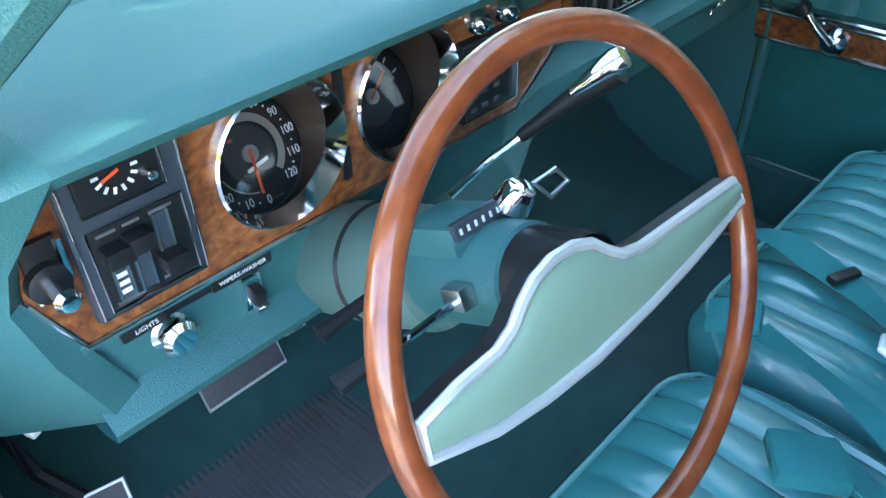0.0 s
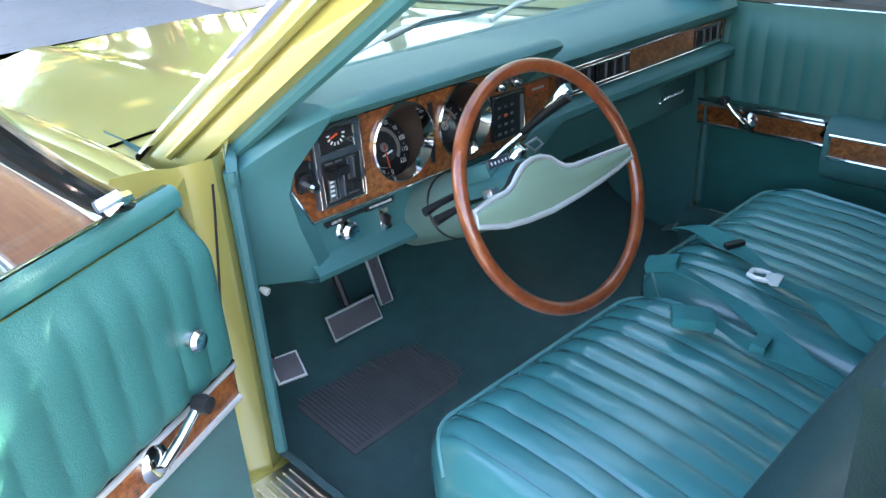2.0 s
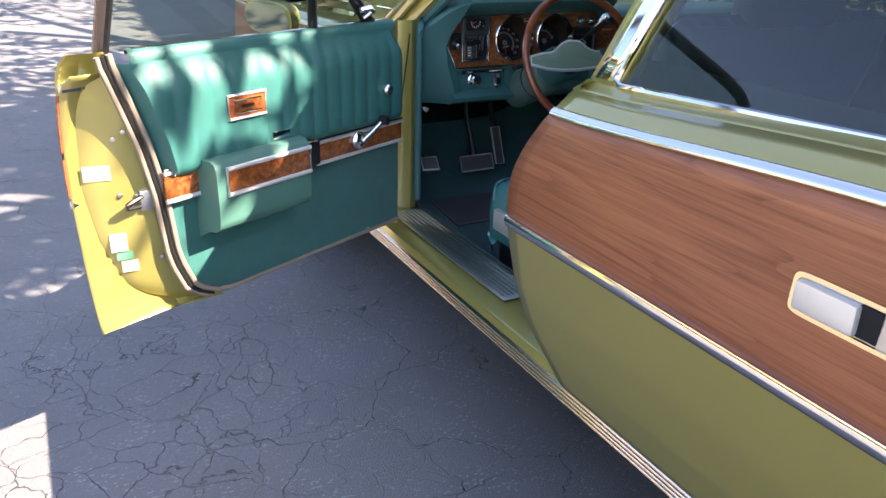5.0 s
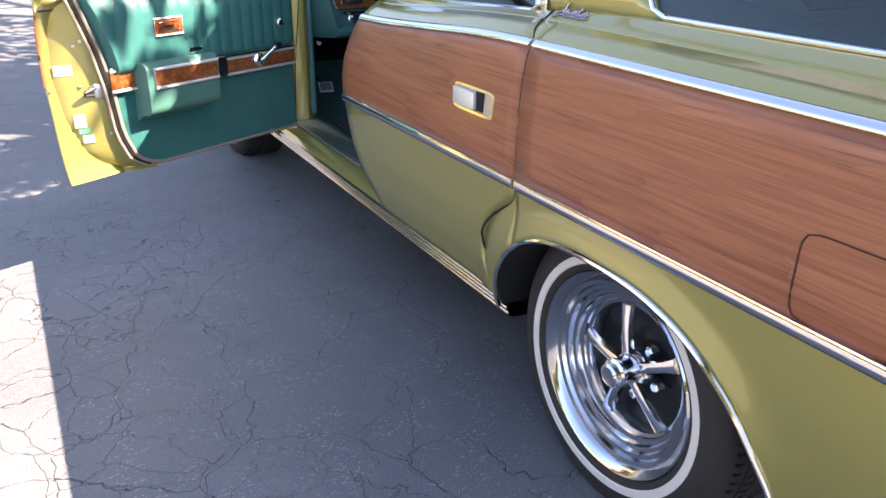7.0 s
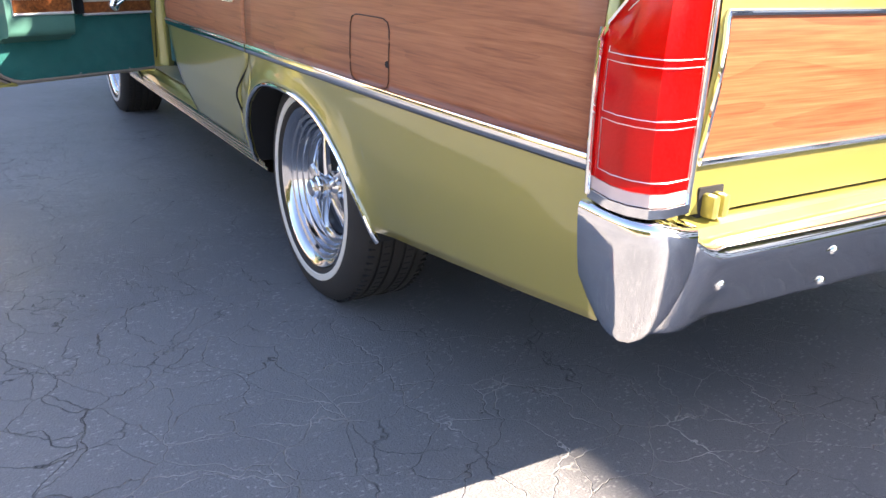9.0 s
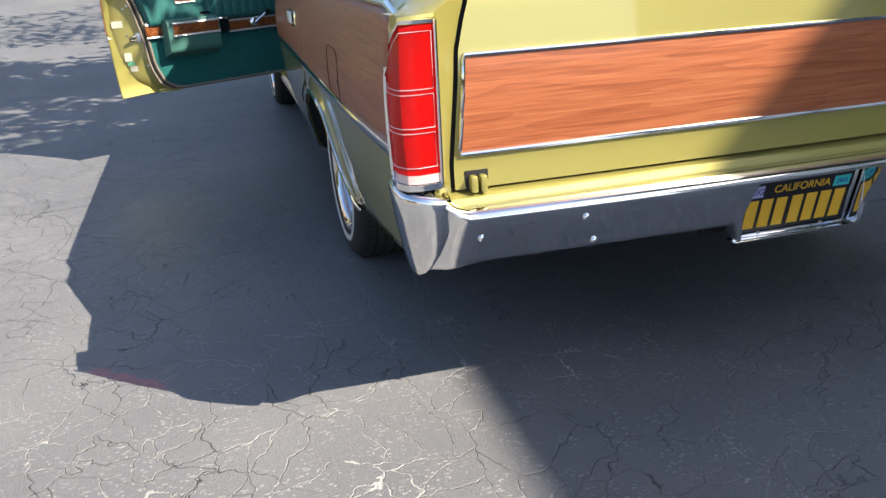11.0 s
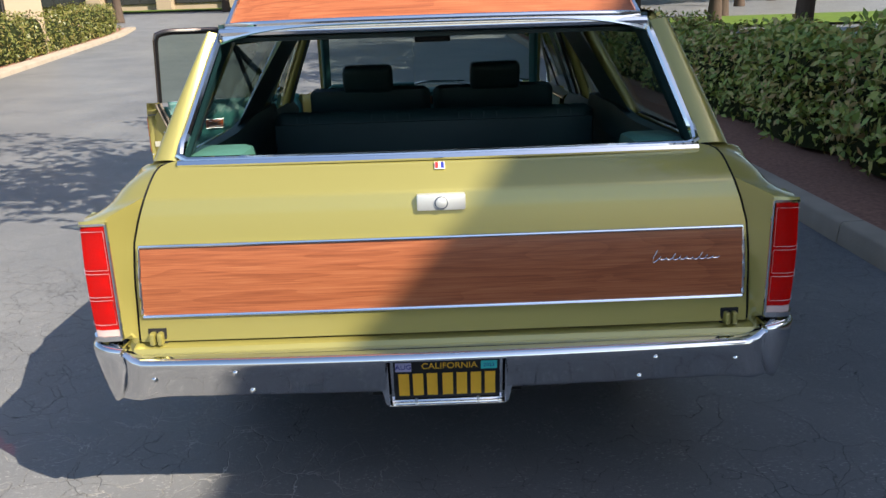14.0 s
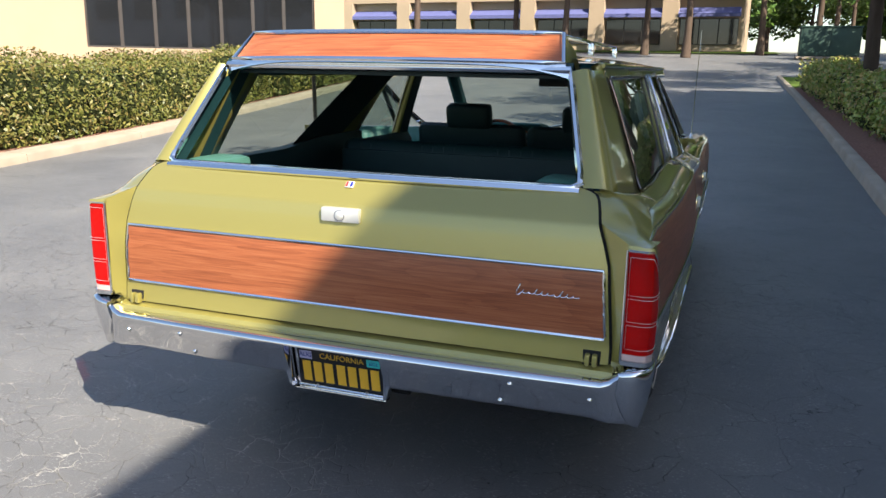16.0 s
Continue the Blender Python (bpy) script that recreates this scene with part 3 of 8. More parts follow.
hedge("shrub_hedge", lambda y: right_kerb(y) + 1.62, -4, 8, 0.75, 1.05, LEAF_R, "loose leafy hedge with browned leaves on mulch", 0.050, 30000, 5, lump=0.16, bare=0.25)
hedge("shrub_hedge", lambda y: right_kerb(y) + 1.62 - 0.03 * max(0, y - 8), 8.1, 27, 0.78, 0.88, LEAF_R, "darker green hedge in shade on mulch", 0.050, 30000, 6, lump=0.14, bare=0.2)


def tree(x, y, high, trunk_r, crown_r, seed, count=6000, leaf=0.11, bare=0.45, label="street tree with a bare straight trunk"):
    """A tapered trunk, limbs and clumps of leaves with gaps between them."""
    rng = np.random.default_rng(seed)
    g = gz(y) if y > 0 else 0.0
    root = tagged(new("tree"), label, "tree", group="trees along the drive")
    root.location = (x, y, g)
    fork = high * bare
    t = Shape()
    path = [(0.03 * math.sin(k * 1.3 + seed), 0.03 * math.cos(k * 1.7 + seed), z) for k, z in enumerate(np.linspace(0.0, high * 0.8, 9))]
    t.tube(path, [lerp(trunk_r * (1.35 if k == 0 else 1.0), trunk_r * 0.35, k / 8) for k in range(9)], 10)
    part("trunk", t, BARK, root)
    ends = []
    lim = Shape()
    for k in range(9):
        a, z0 = rng.uniform(0, 6.28), rng.uniform(fork, high * 0.72)
        r = crown_r * rng.uniform(0.55, 1.0)
        e = Vector((math.cos(a) * r, math.sin(a) * r, min(high, z0 + r * rng.uniform(0.4, 0.9))))
        lim.tube([(0, 0, z0), tuple(Vector((0, 0, z0)).lerp(e, 0.5) + Vector((0, 0, 0.12 * r))), tuple(e)], [trunk_r * 0.4, trunk_r * 0.25, trunk_r * 0.08], 6)
        ends += [e, Vector((0, 0, z0)).lerp(e, 0.65)]
    part("limb", lim, BARK, root)
    ends.append(Vector((0, 0, high * 0.95)))
    pl = []
    for e in ends:
        k = count // len(ends)
        d = rng.normal(0, 1, (k, 3))
        d /= np.linalg.norm(d, axis=1)[:, None]
        pl.append(np.array(e) + d * (crown_r * 0.42 * rng.uniform(0.2, 1, k) ** 0.4)[:, None] * np.array((1, 1, 0.75)))
    pl = np.concatenate(pl)
    v, f = leaves(pl, np.tile((0, 0, 1.0), (len(pl), 1)), leaf, rng, 0.9)
    o = part("crown", leaf_mesh("crown", v, f, LEAF_T), LEAF_T, root)
    o["kind"] = "stuff"
    return root


for k, (tx, ty, th, tr, cr) in enumerate([(4.3, 19.5, 10.5, 0.19, 3.0), (4.65, 16.0, 10.5, 0.18, 3.2), (6.1, 26.0, 11.5, 0.36, 3.2), (6.4, 11.5, 10, 0.17, 2.6), (7.6, 8.6, 10, 0.15, 2.4),
                                          (5.0, -0.3, 12.6, 0.2, 2.2), (6.4, 3.6, 12.0, 0.2, 2.3), (5.9, -0.60, 10.4, 0.19, 2.1), (7.2, -1.1, 11.0, 0.16, 1.7)]):
    tree(tx, ty, th, tr, cr, 20 + k, count=(3500, 3500, 9000, 7000)[k - 5] if k > 4 else 8000, bare=0.27 if k < 5 else 0.45, label="tall street tree with a dark trunk in mulch")
for k, (tx, ty) in enumerate([(-9.5, 52), (-4.5, 55), (-1.5, 50), (3.0, 58), (-14, 56), (6.8, 60), (-17.5, 45), (9.5, 75), (12, 85), (11.5, 30), (14, 36), (17.5, 43), (21, 47), (25.5, 52), (19, 57), (30, 61), (24, 67), (13.5, 50), (35, 66), (16.5, 68)]):
    tree(tx, ty, 13.0, 0.24, 4.4, 60 + k, count=7000, leaf=0.20, bare=0.30, label="street tree on the far sunlit lawn")

for k, (tx, ty) in enumerate([(4.5, 88), (9.0, 92), (13.5, 96), (18.5, 93), (24, 98), (30, 96), (36, 100), (42, 95)]):
    tree(tx, ty, 9.5, 0.26, 4.6, 100 + k, count=6000, leaf=0.34, bare=0.10, label="full green tree beyond the side street")


def window_band(root, x0, x1, y, z0, z1, panes, m):
    """A recessed run of panes with frames, in the plane of a wall along local x."""
    w = (x1 - x0) / panes
    for k in range(panes):
        a, b = x0 + k * w, x0 + (k + 1) * w
        fr = Shape()
        for q in ((a, a + 0.06, z0, z1), (b - 0.06, b, z0, z1), (a + 0.06, b - 0.06, z0, z0 + 0.06), (a + 0.06, b - 0.06, z1 - 0.06, z1)):
            fr.box(q[0], q[1], y - 0.03, y + 0.05, q[2], q[3])
        wob = part("window", fr, FRAME_DARK, root, at=m)
        part("pane", Shape().box(a + 0.06, b - 0.06, y + 0.015, y + 0.03, z0 + 0.06, z1 - 0.06), DARK_PANE, wob)


def wall_with_gap(root, length, high, gap, m, material, deep=0.3):
    """A wall along local x from 0 to length with one opening (x0, x1, z0, z1)."""
    x0, x1, z0, z1 = gap
    for name, q in (("wall", (0, x0, -0.3, high)), ("wall", (x1, length, -0.3, high)), ("wall", (x0, x1, -0.3, z0)), ("wall", (x0, x1, z1, high))):
        part(name, Shape().box(q[0], q[1], 0, deep, q[2], q[3]), material, root, at=m)


# the office behind the hedge
office = tagged(new("office_building"), "pale stucco office building with dark ribbon windows", "building")
turn = math.degrees(math.atan2(6.2, 7.5))
om = pose(-25.6, 14.1, 0.35, 0, 0, turn)
wall_with_gap(office, 17.0, 6.0, (8.2, 15.9, 1.55, 4.4), om, STUCCO)
window_band(office, 8.2, 15.9, 0.14, 1.55, 4.4, 7, om)
part("ledge", Shape().box(-0.05, 17.05, -0.06, 0.0, 0.85, 1.0, 0.01), STUCCO, office, at=om)
part("side_wall", Shape().box(16.7, 17.0, 0.3, 14, -0.3, 6.0), STUCCO, office, at=om)
part("roof", Shape().box(-0.1, 17.1, -0.1, 14, 6.0, 6.3), STUCCO, office, at=om)

# the shops across the side street
shops = tagged(new("shop_row"), "low pale shop building with blue awnings", "building")
sm_ = pose(-72, 72, gz(72), 0, 0, -4)
part("wall", Shape().box(0, 74, 0.8, 9, 0, 7), STUCCO, shops, at=sm_)
for k in range(12):
    a = 0.4 + 6.15 * k
    part("pier", Shape().box(a - 0.4, a + 0.9, 0, 0.8, 0, 4.2), STUCCO, shops, at=sm_)
    w = part("window", Shape().box(a + 1.0, a + 5.6, 0.70, 0.76, 0.5, 2.6), FRAME_DARK, shops, at=sm_)
    for j in range(3):
        part("pane", Shape().box(a + 1.06 + j * 1.53, a + 2.5 + j * 1.53, 0.67, 0.70, 0.56, 2.54), DARK_PANE, w)
    part("awning", Shape().prism([(a + 0.9, 0.8, 2.75), (a + 0.9, 0.0, 2.7), (a + 0.9, 0.0, 3.0), (a + 0.9, 0.8, 3.5)], (4.8, 0, 0)), BLUE, shops, at=sm_)
part("parapet", Shape().box(-0.3, 74.3, 0.2, 0.8, 4.2, 7), STUCCO, shops, at=sm_)

# the tall building whose shade falls over the drive
hall = tagged(new("office_block"), "tall pale grey building beside the drive", "building")
part("wall", Shape().box(16.0, 16.4, -30, 13.75, -0.2, 18.96), STUCCO_GREY, hall)
part("side_wall", Shape().box(16.4, 36, 13.35, 13.75, -0.2, 18.96), STUCCO_GREY, hall)
part("roof", Shape().box(16.4, 36, -30, 13.35, 18.4, 18.8), STUCCO_GREY, hall)
for k in range(7):
    for z0 in (1.2, 5.4, 9.6, 13.8):
        y0 = -28 + 5.8 * k
        w = part("window", Shape().box(15.92, 16.0, y0, y0 + 3.6, z0, z0 + 1.9), FRAME_DARK, hall)
        part("pane", Shape().box(15.90, 15.94, y0 + 0.08, y0 + 3.52, z0 + 0.08, z0 + 1.82), DARK_PANE, w)

cab = tagged(new("utility_cabinet"), "dark green metal utility cabinet on the verge", "utility box")
cab.location = (6.5, 50, gz(50) + 0.02)
part("plinth", Shape().box(-1.75, 1.75, -0.75, 0.75, 0, 0.12), CONCRETE, cab)
part("body", Shape().box(-1.6, 1.6, -0.65, 0.65, 0.12, 1.75, 0.04), BOX_GREEN, cab)
part("lid", Shape().box(-1.66, 1.66, -0.71, 0.71, 1.75, 1.85, 0.03), BOX_GREEN, cab)
part("door", Shape().box(-1.5, -0.02, -0.68, -0.65, 0.2, 1.7, 0.01), BOX_GREEN, cab)
part("door", Shape().box(0.02, 1.5, -0.68, -0.65, 0.2, 1.7, 0.01), BOX_GREEN, cab)


# ---- the station wagon ----
car = tagged(new("station_wagon"), "metallic green station wagon with wood-grain sides, driver's door open", "car")

SIDE_Z = [0.27, 0.33, 0.42, 0.52, 0.60, 0.667, 0.74, 0.82, 0.90, 0.95, 0.972, 0.985, 0.997, 1.008, 1.014]
SIDE_X = [0.893, 0.925, 0.950, 0.965, 0.971, 0.977, 0.979, 0.977, 0.970, 0.961, 0.951, 0.938, 0.921, 0.901, 0.888]


def taper(y):
    return -0.026 * max(0, (0.85 - y) / 0.85) ** 2 - 0.05 * max(0, (y - 4.2) / 1.0) ** 2


def flare(y, z):
    """The swelling of the sheet metal round the wheel openings."""
    if z > 0.72:
        return 0.0
    best = 0.0
    for ax in (1.256, 4.356):
        r = math.hypot((y - ax - 0.0) / 0.425, (z - 0.30) / 0.30)
        best = max(best, 0.016 * math.exp(-((r - 1.0) / 0.13) ** 2))
    return best * smoothstep(0.70, 0.60, z)


def side(y, z):
    """Half the body's width below the windows."""
    return float(np.interp(z, SIDE_Z, SIDE_X)) + taper(y) + flare(y, z)


def hip(s, y, z):
    """The right flank stands out a little further amidships."""
    return lerp(0.040 * smoothstep(0.1, 1.5, y), roof_hip(s, y) * smoothstep(2.75, 2.5, y), smoothstep(0.95, 1.01, z)) if s > 0 else 0.0


def lift(y, z):
    """The belt line sinks towards the front of the car."""
    return z - 0.045 * smoothstep(1.55, 2.5, y) * smoothstep(0.68, 0.95, z)


def house(y, z):
    """Half the width of the upper body at the windows."""
    return 0.848 - (z - 1.0) * 0.37 - 0.10 * (z - 1.0) ** 2 + 0.6 * taper(y)


def roof_hip(s, y):
    """The same for the upper body."""
    return 0.050 * smoothstep(-0.25, 0.75, y) if s > 0 else 0.0


def panel(name, s, ys, low, high, material, parent, off=0.0, nz=14, thick=0.012, label="", f=side):
    rows = []
    for y in ys:
        a, b = low(y), high(y)
        rows.append([(s * (f(y, z) + off + hip(s, y, z)), y, lift(y, z)) for z in np.linspace(a, b, nz)])
    sh = Shape()
    sh.grid(rows)
    me = sh.mesh(name, material)
    if sum(p.normal.x for p in me.polygons) * s < 0:
        me.flip_normals()
    ob = part(name, me, material, parent, label)
    m = ob.modifiers.new("thickness", "SOLIDIFY")
    m.thickness, m.offset = thick, -1
    return ob


def molding(name, s, ys, z, parent, wide=0.011, proud=0.006, material=CHROME, f=side, zf=None):
    """A bright strip with a rounded section, along the side."""
    rows = []
    for y in ys:
        zz = zf(y) if zf else z
        ring = []
        for k in range(7):
            a = math.pi * k / 6
            dz = -wide * math.cos(a)
            ring.append((s * (f(y, zz + dz) + hip(s, y, zz + dz) + proud * math.sin(a) ** 0.6 + 0.0005), y, lift(y, zz) + dz))
        rows.append(ring)
    return part(name, Shape().grid(rows, caps=True), material, parent)


AXLE_R, AXLE_F, HUB_Z = 1.260, 4.360, 0.317


def arch(y, axle):
    """The height of the wheel opening's edge at y, or nothing outside it."""
    lo, hi = axle - 0.45, axle + 0.40
    if y <= lo or y >= hi:
        return None
    t = (y - axle) / (0.40 if y > axle else 0.45)
    return 0.30 + 0.30 * max(0.0, 1 - abs(t) ** 2.6) ** 0.62


def lower_edge(y):
    for ax in (AXLE_R, AXLE_F):
        z = arch(y, ax)
        if z:
            return z
    if y < AXLE_R - 0.4:
        return lerp(0.43, 0.335, max(0, min(1, y / 0.80)))
    return 0.30


BELT_Z = 1.012


def belt_top(y):
    """The flank's upper edge, which falls away to the tail lamps."""
    return BELT_Z - 0.048 * smoothstep(0.34, 0.03, y)


def stations(y0, y1, n=30, extra=()):
    pts = list(np.linspace(y0, y1, n))
    for ax in (AXLE_R, AXLE_F):
        for d in (-0.45, -0.4495, -0.44, -0.42, -0.39, -0.35, 0.31, 0.35, 0.38, 0.395, 0.3995, 0.40):
            if y0 < ax + d < y1:
                pts.append(ax + d)
    return sorted(pts)


Y_GAP, Y_MID, Y_DOORF = 1.545, 2.535, 3.47
MID_Z = [0.33, 0.387, 0.47, 0.536, 0.60, 0.65, 0.70, 0.76, 0.82, 0.87, 0.91, 0.945, 0.967, 0.985, 1.0, 1.02]
MID_Y = [2.350, 2.397, 2.472, 2.505, 2.523, 2.533, 2.538, 2.534, 2.520, 2.501, 2.480, 2.457, 2.442, 2.436, 2.442, 2.452]


def dogleg(z):
    """The rear door's rear edge, which runs forward round the wheel."""
    return float(np.interp(z, [0.335, 0.405, 0.44, 0.475, 0.51, 0.545, 0.57, 0.59, 0.607, 0.62, 0.632, 0.648], [1.655, 1.668, 1.684, 1.685, 1.677, 1.657, 1.634, 1.607, 1.582, 1.562, 1.551, Y_GAP])) + 0.052 * smoothstep(0.968, 1.014, z)


def mid_edge(z):
    """The line between the doors, which bows forward at the lower molding."""
    return float(np.interp(z, MID_Z, MID_Y))


def slab(name, s, zs, y0, y1, material, parent, ny=24, thick=0.012, off=0.0, label=""):
    """A side panel whose front and rear edges follow the height."""
    me = Shape().grid([[(s * (side(y, z) + hip(s, y, z) + off), y, lift(y, z)) for y in np.linspace(y0(z), y1(z), ny)] for z in zs]).mesh(name, material)
    if sum(p.normal.x for p in me.polygons) * s < 0:
        me.flip_normals()
    ob = part(name, me, material, parent, label)
    q = ob.modifiers.new("thickness", "SOLIDIFY")
    q.thickness, q.offset = thick, -1
    return ob


def arch_front(z):
    """The wheel opening's front edge at a height."""
    q = min(1.0, max(0.0, (z - 0.30) / 0.30))
    return AXLE_R + 0.40 * max(0.0, 1 - q ** (1 / 0.62)) ** (1 / 2.6)


for s in (-1, 1):
    # quarter panel, rear door, front door and fender, in that order
    runs = [("quarter_panel", 0.066, Y_GAP - 0.002), ("rear_door", Y_GAP + 0.002, Y_MID - 0.003), ("front_door", Y_MID + 0.003, Y_DOORF - 0.003), ("fender", Y_DOORF + 0.003, 5.12)]
    for name, y0, y1 in runs:
        if name == "front_door" and s < 0:
            continue
        yy = stations(y0, y1, 80 if name == "quarter_panel" else 34)
        zz = np.linspace(0.338, BELT_Z, 56)
        if name == "rear_door":
            ob = slab(name, s, zz, lambda z: dogleg(z) + 0.0014, lambda z: mid_edge(z) - 0.003, PAINT, car)
        elif name == "front_door":
            ob = slab(name, s, zz, lambda z: mid_edge(z) + 0.003, lambda z: Y_DOORF - 0.003, PAINT, car)
        else:
            ob = panel(name, s, yy, lambda y: max(lower_edge(y), 0.335) if "door" in name else lower_edge(y), lambda y: belt_top(y) if y < 3.6 else BELT_Z - 0.05 * ((y - 3.6) / 1.5) ** 1.5, PAINT, car, nz=30)
        if name == "quarter_panel":
            slab("quarter_panel_front", s, np.linspace(0.31, 0.66, 40), lambda z: max(y1 - 0.001, arch_front(z)), lambda z: max(arch_front(z) + 0.002, y1 + 0.0, dogleg(z) - 0.0016), PAINT, ob, ny=6)
            slab("quarter_panel_corner", s, np.linspace(0.97, BELT_Z, 8), lambda z: y1 - 0.001, lambda z: max(y1, dogleg(z) - 0.0016), PAINT, ob, ny=4)
        w0, w1 = y0 + 0.004, y1 - 0.004
        wl = np.linspace(w0 + (0.012 if name == "quarter_panel" else 0), y1 - 0.0004 if name == "quarter_panel" else w1, 24)
        if "door" in name:
            slab("wood_panel", s, np.linspace(0.684, 0.966, 18), lambda z: (dogleg(z) + 0.0016 if name == "rear_door" else mid_edge(z) + 0.004), lambda z: (mid_edge(z) - 0.004 if name == "rear_door" else w1), WOOD, ob, thick=0.001, off=0.0015, label="reddish wood-grain vinyl panel")
        else:
            panel("wood_panel", s, wl, lambda y: 0.684, lambda y: min(0.966, belt_top(y) - 0.020) - (0.03 * max(0, (y - 3.6) / 1.5)), WOOD, ob, off=0.0015, nz=14, thick=0.001, label="reddish wood-grain vinyl panel")
        ml = np.linspace(w0 + (0.004 if name == "quarter_panel" else 0), w1, 24)
        mu = ml
        if name == "rear_door":
            ml, mu = np.linspace(w0, mid_edge(0.672) - 0.004, 24), np.linspace(w0, mid_edge(0.972) - 0.004, 24)
        elif name == "front_door":
            ml, mu = np.linspace(mid_edge(0.672) + 0.004, w1, 24), np.linspace(mid_edge(0.972) + 0.004, w1, 24)
        molding("lower_molding", s, ml, 0.672, ob, wide=0.013, proud=0.008)
        molding("groove", s, ml, 0.6595, ob, wide=0.0025, proud=0.004, material=BLACK)
        molding("upper_molding", s, mu, 0.976, ob, wide=0.0075, proud=0.0045, zf=lambda y: min(0.974, belt_top(y) - 0.011) - 0.03 * max(0, (y - 3.6) / 1.5))
        if name in ("rear_door", "front_door") and not (name == "front_door" and s < 0):
            hy = y0 + 0.092
            fr = Shape()
            x = side(hy, 0.82) * s
            o = []
            for k in range(28):
                a = 2 * math.pi * (k + 0.5) / 28
                c, sn = math.cos(a), math.sin(a)
                o.append((math.copysign(abs(c) ** 0.25, c), math.copysign(abs(sn) ** 0.25, sn)))
            def ring(half_y, half_z, out):
                return [(s * (side(hy + 0.085 + a * half_y, 0.822 + b * half_z) + hip(s, hy, 0.82) + out), hy + 0.085 + a * half_y, 0.822 + b * half_z) for a, b in o]
            fr.grid([ring(0.089, 0.0315, 0.0), ring(0.0885, 0.031, 0.006), ring(0.082, 0.0245, 0.006), ring(0.081, 0.0235, 0.001)], close=True)
            h = part("door_handle", fr, GILT, ob, "chrome flap door handle in a bright frame")
            rc = Shape().put(ring(0.0815, 0.024, 0.0022), [tuple(range(28))])
            part("handle_recess", rc, STEEL, ob)
            # shadow of the finger recess, added as a dark box on the uncut skin
            part("slot_shadow", Shape().box(-0.015, 0.015, -0.004, 0.004, -0.022, 0.022, 0.001), DARK, ob, at=pose(s * (side(hy, 0.82) + hip(s, hy, 0.82) + 0.0005), hy + 0.085 - 0.026, 0.822, 0, 0, 90))
            fl = Shape().box(-0.046, 0.046, -0.009, 0.007, -0.0205, 0.0205, 0.004)
            part("handle_flap", fl, SATIN, ob, at=pose(s * (side(hy, 0.82) + hip(s, hy, 0.82) + 0.008), hy + 0.085 + 0.032, 0.822, 0, 0, 90))
    # wheel arch lips
    for ax in (AXLE_R, AXLE_F):
        pts = []
        for y in sorted([ax + t for t in np.linspace(-0.4498, 0.3998, 40)] + [ax + d for d in (-0.449, -0.445, -0.435, 0.385, 0.395, 0.399)]):
            z = arch(y, ax)
            pts.append((s * (side(y, z) + hip(s, y, z) + 0.002), y, z))
        part("arch_trim", Shape().tube(pts, 0.006, 8), CHROME, car)
        rows = [[(px, y, z) for px in (s * (side(y, z) - 0.008), s * (side(y, z) - 0.05), s * 0.60)] for _, y, z in pts]
        part("wheel_well", Shape().grid(rows), DARK, car)
    # rocker with its bright ribbed cover
    yy = np.linspace(AXLE_R + 0.405, AXLE_F - 0.455, 40)
    ribs_ = [(0.80, 0.25), (0.880, 0.258)]
    for k in range(4):
        for a in (10, 50, 90, 130, 165):
            q = radians(a)
            ribs_.append((0.889 + 0.0065 * k + 0.008 * math.sin(q), 0.270 + 0.0165 * k - 0.0082 * math.cos(q)))
    ribs_ += [(0.905, 0.334), (0.86, 0.336)]
    rk = Shape().grid([[(s * (x + hip(s, y, z)), y, z) for x, z in ribs_] for y in yy])
    part("rocker_cover", rk, ROCKER_METAL, car, "bright ribbed rocker strip")

# rear end: closing panels between tailgate and side
def gate_y(z):
    """How far forward the tailgate's skin lies at a height."""
    return float(np.interp(z, [0.40, 0.60, 0.66, 0.70, 0.74, 0.78, 0.81, 0.85, 0.88, 0.97, 1.005, 1.02, 1.06, 1.10], [-0.004, -0.014, -0.008, -0.0095, -0.0125, -0.0145, -0.0145, -0.012, -0.008, 0.004, 0.012, 0.026, 0.068, 0.118]))


def gate_x(z):
    return float(np.interp(z, [0.58, 0.65, 0.76, 0.89, 0.95, 1.005, 1.045, 1.068, 1.080, 1.087, 1.095], [0.858, 0.858, 0.850, 0.838, 0.822, 0.803, 0.794, 0.786, 0.776, 0.760, 0.725]))


def lamp_side(y):
    """Half the width over the top of the tail lamp."""
    return float(np.interp(y, [-0.047, -0.040, -0.015, 0.02, 0.066], [0.940, 0.948, 0.957, 0.962, 0.968]))


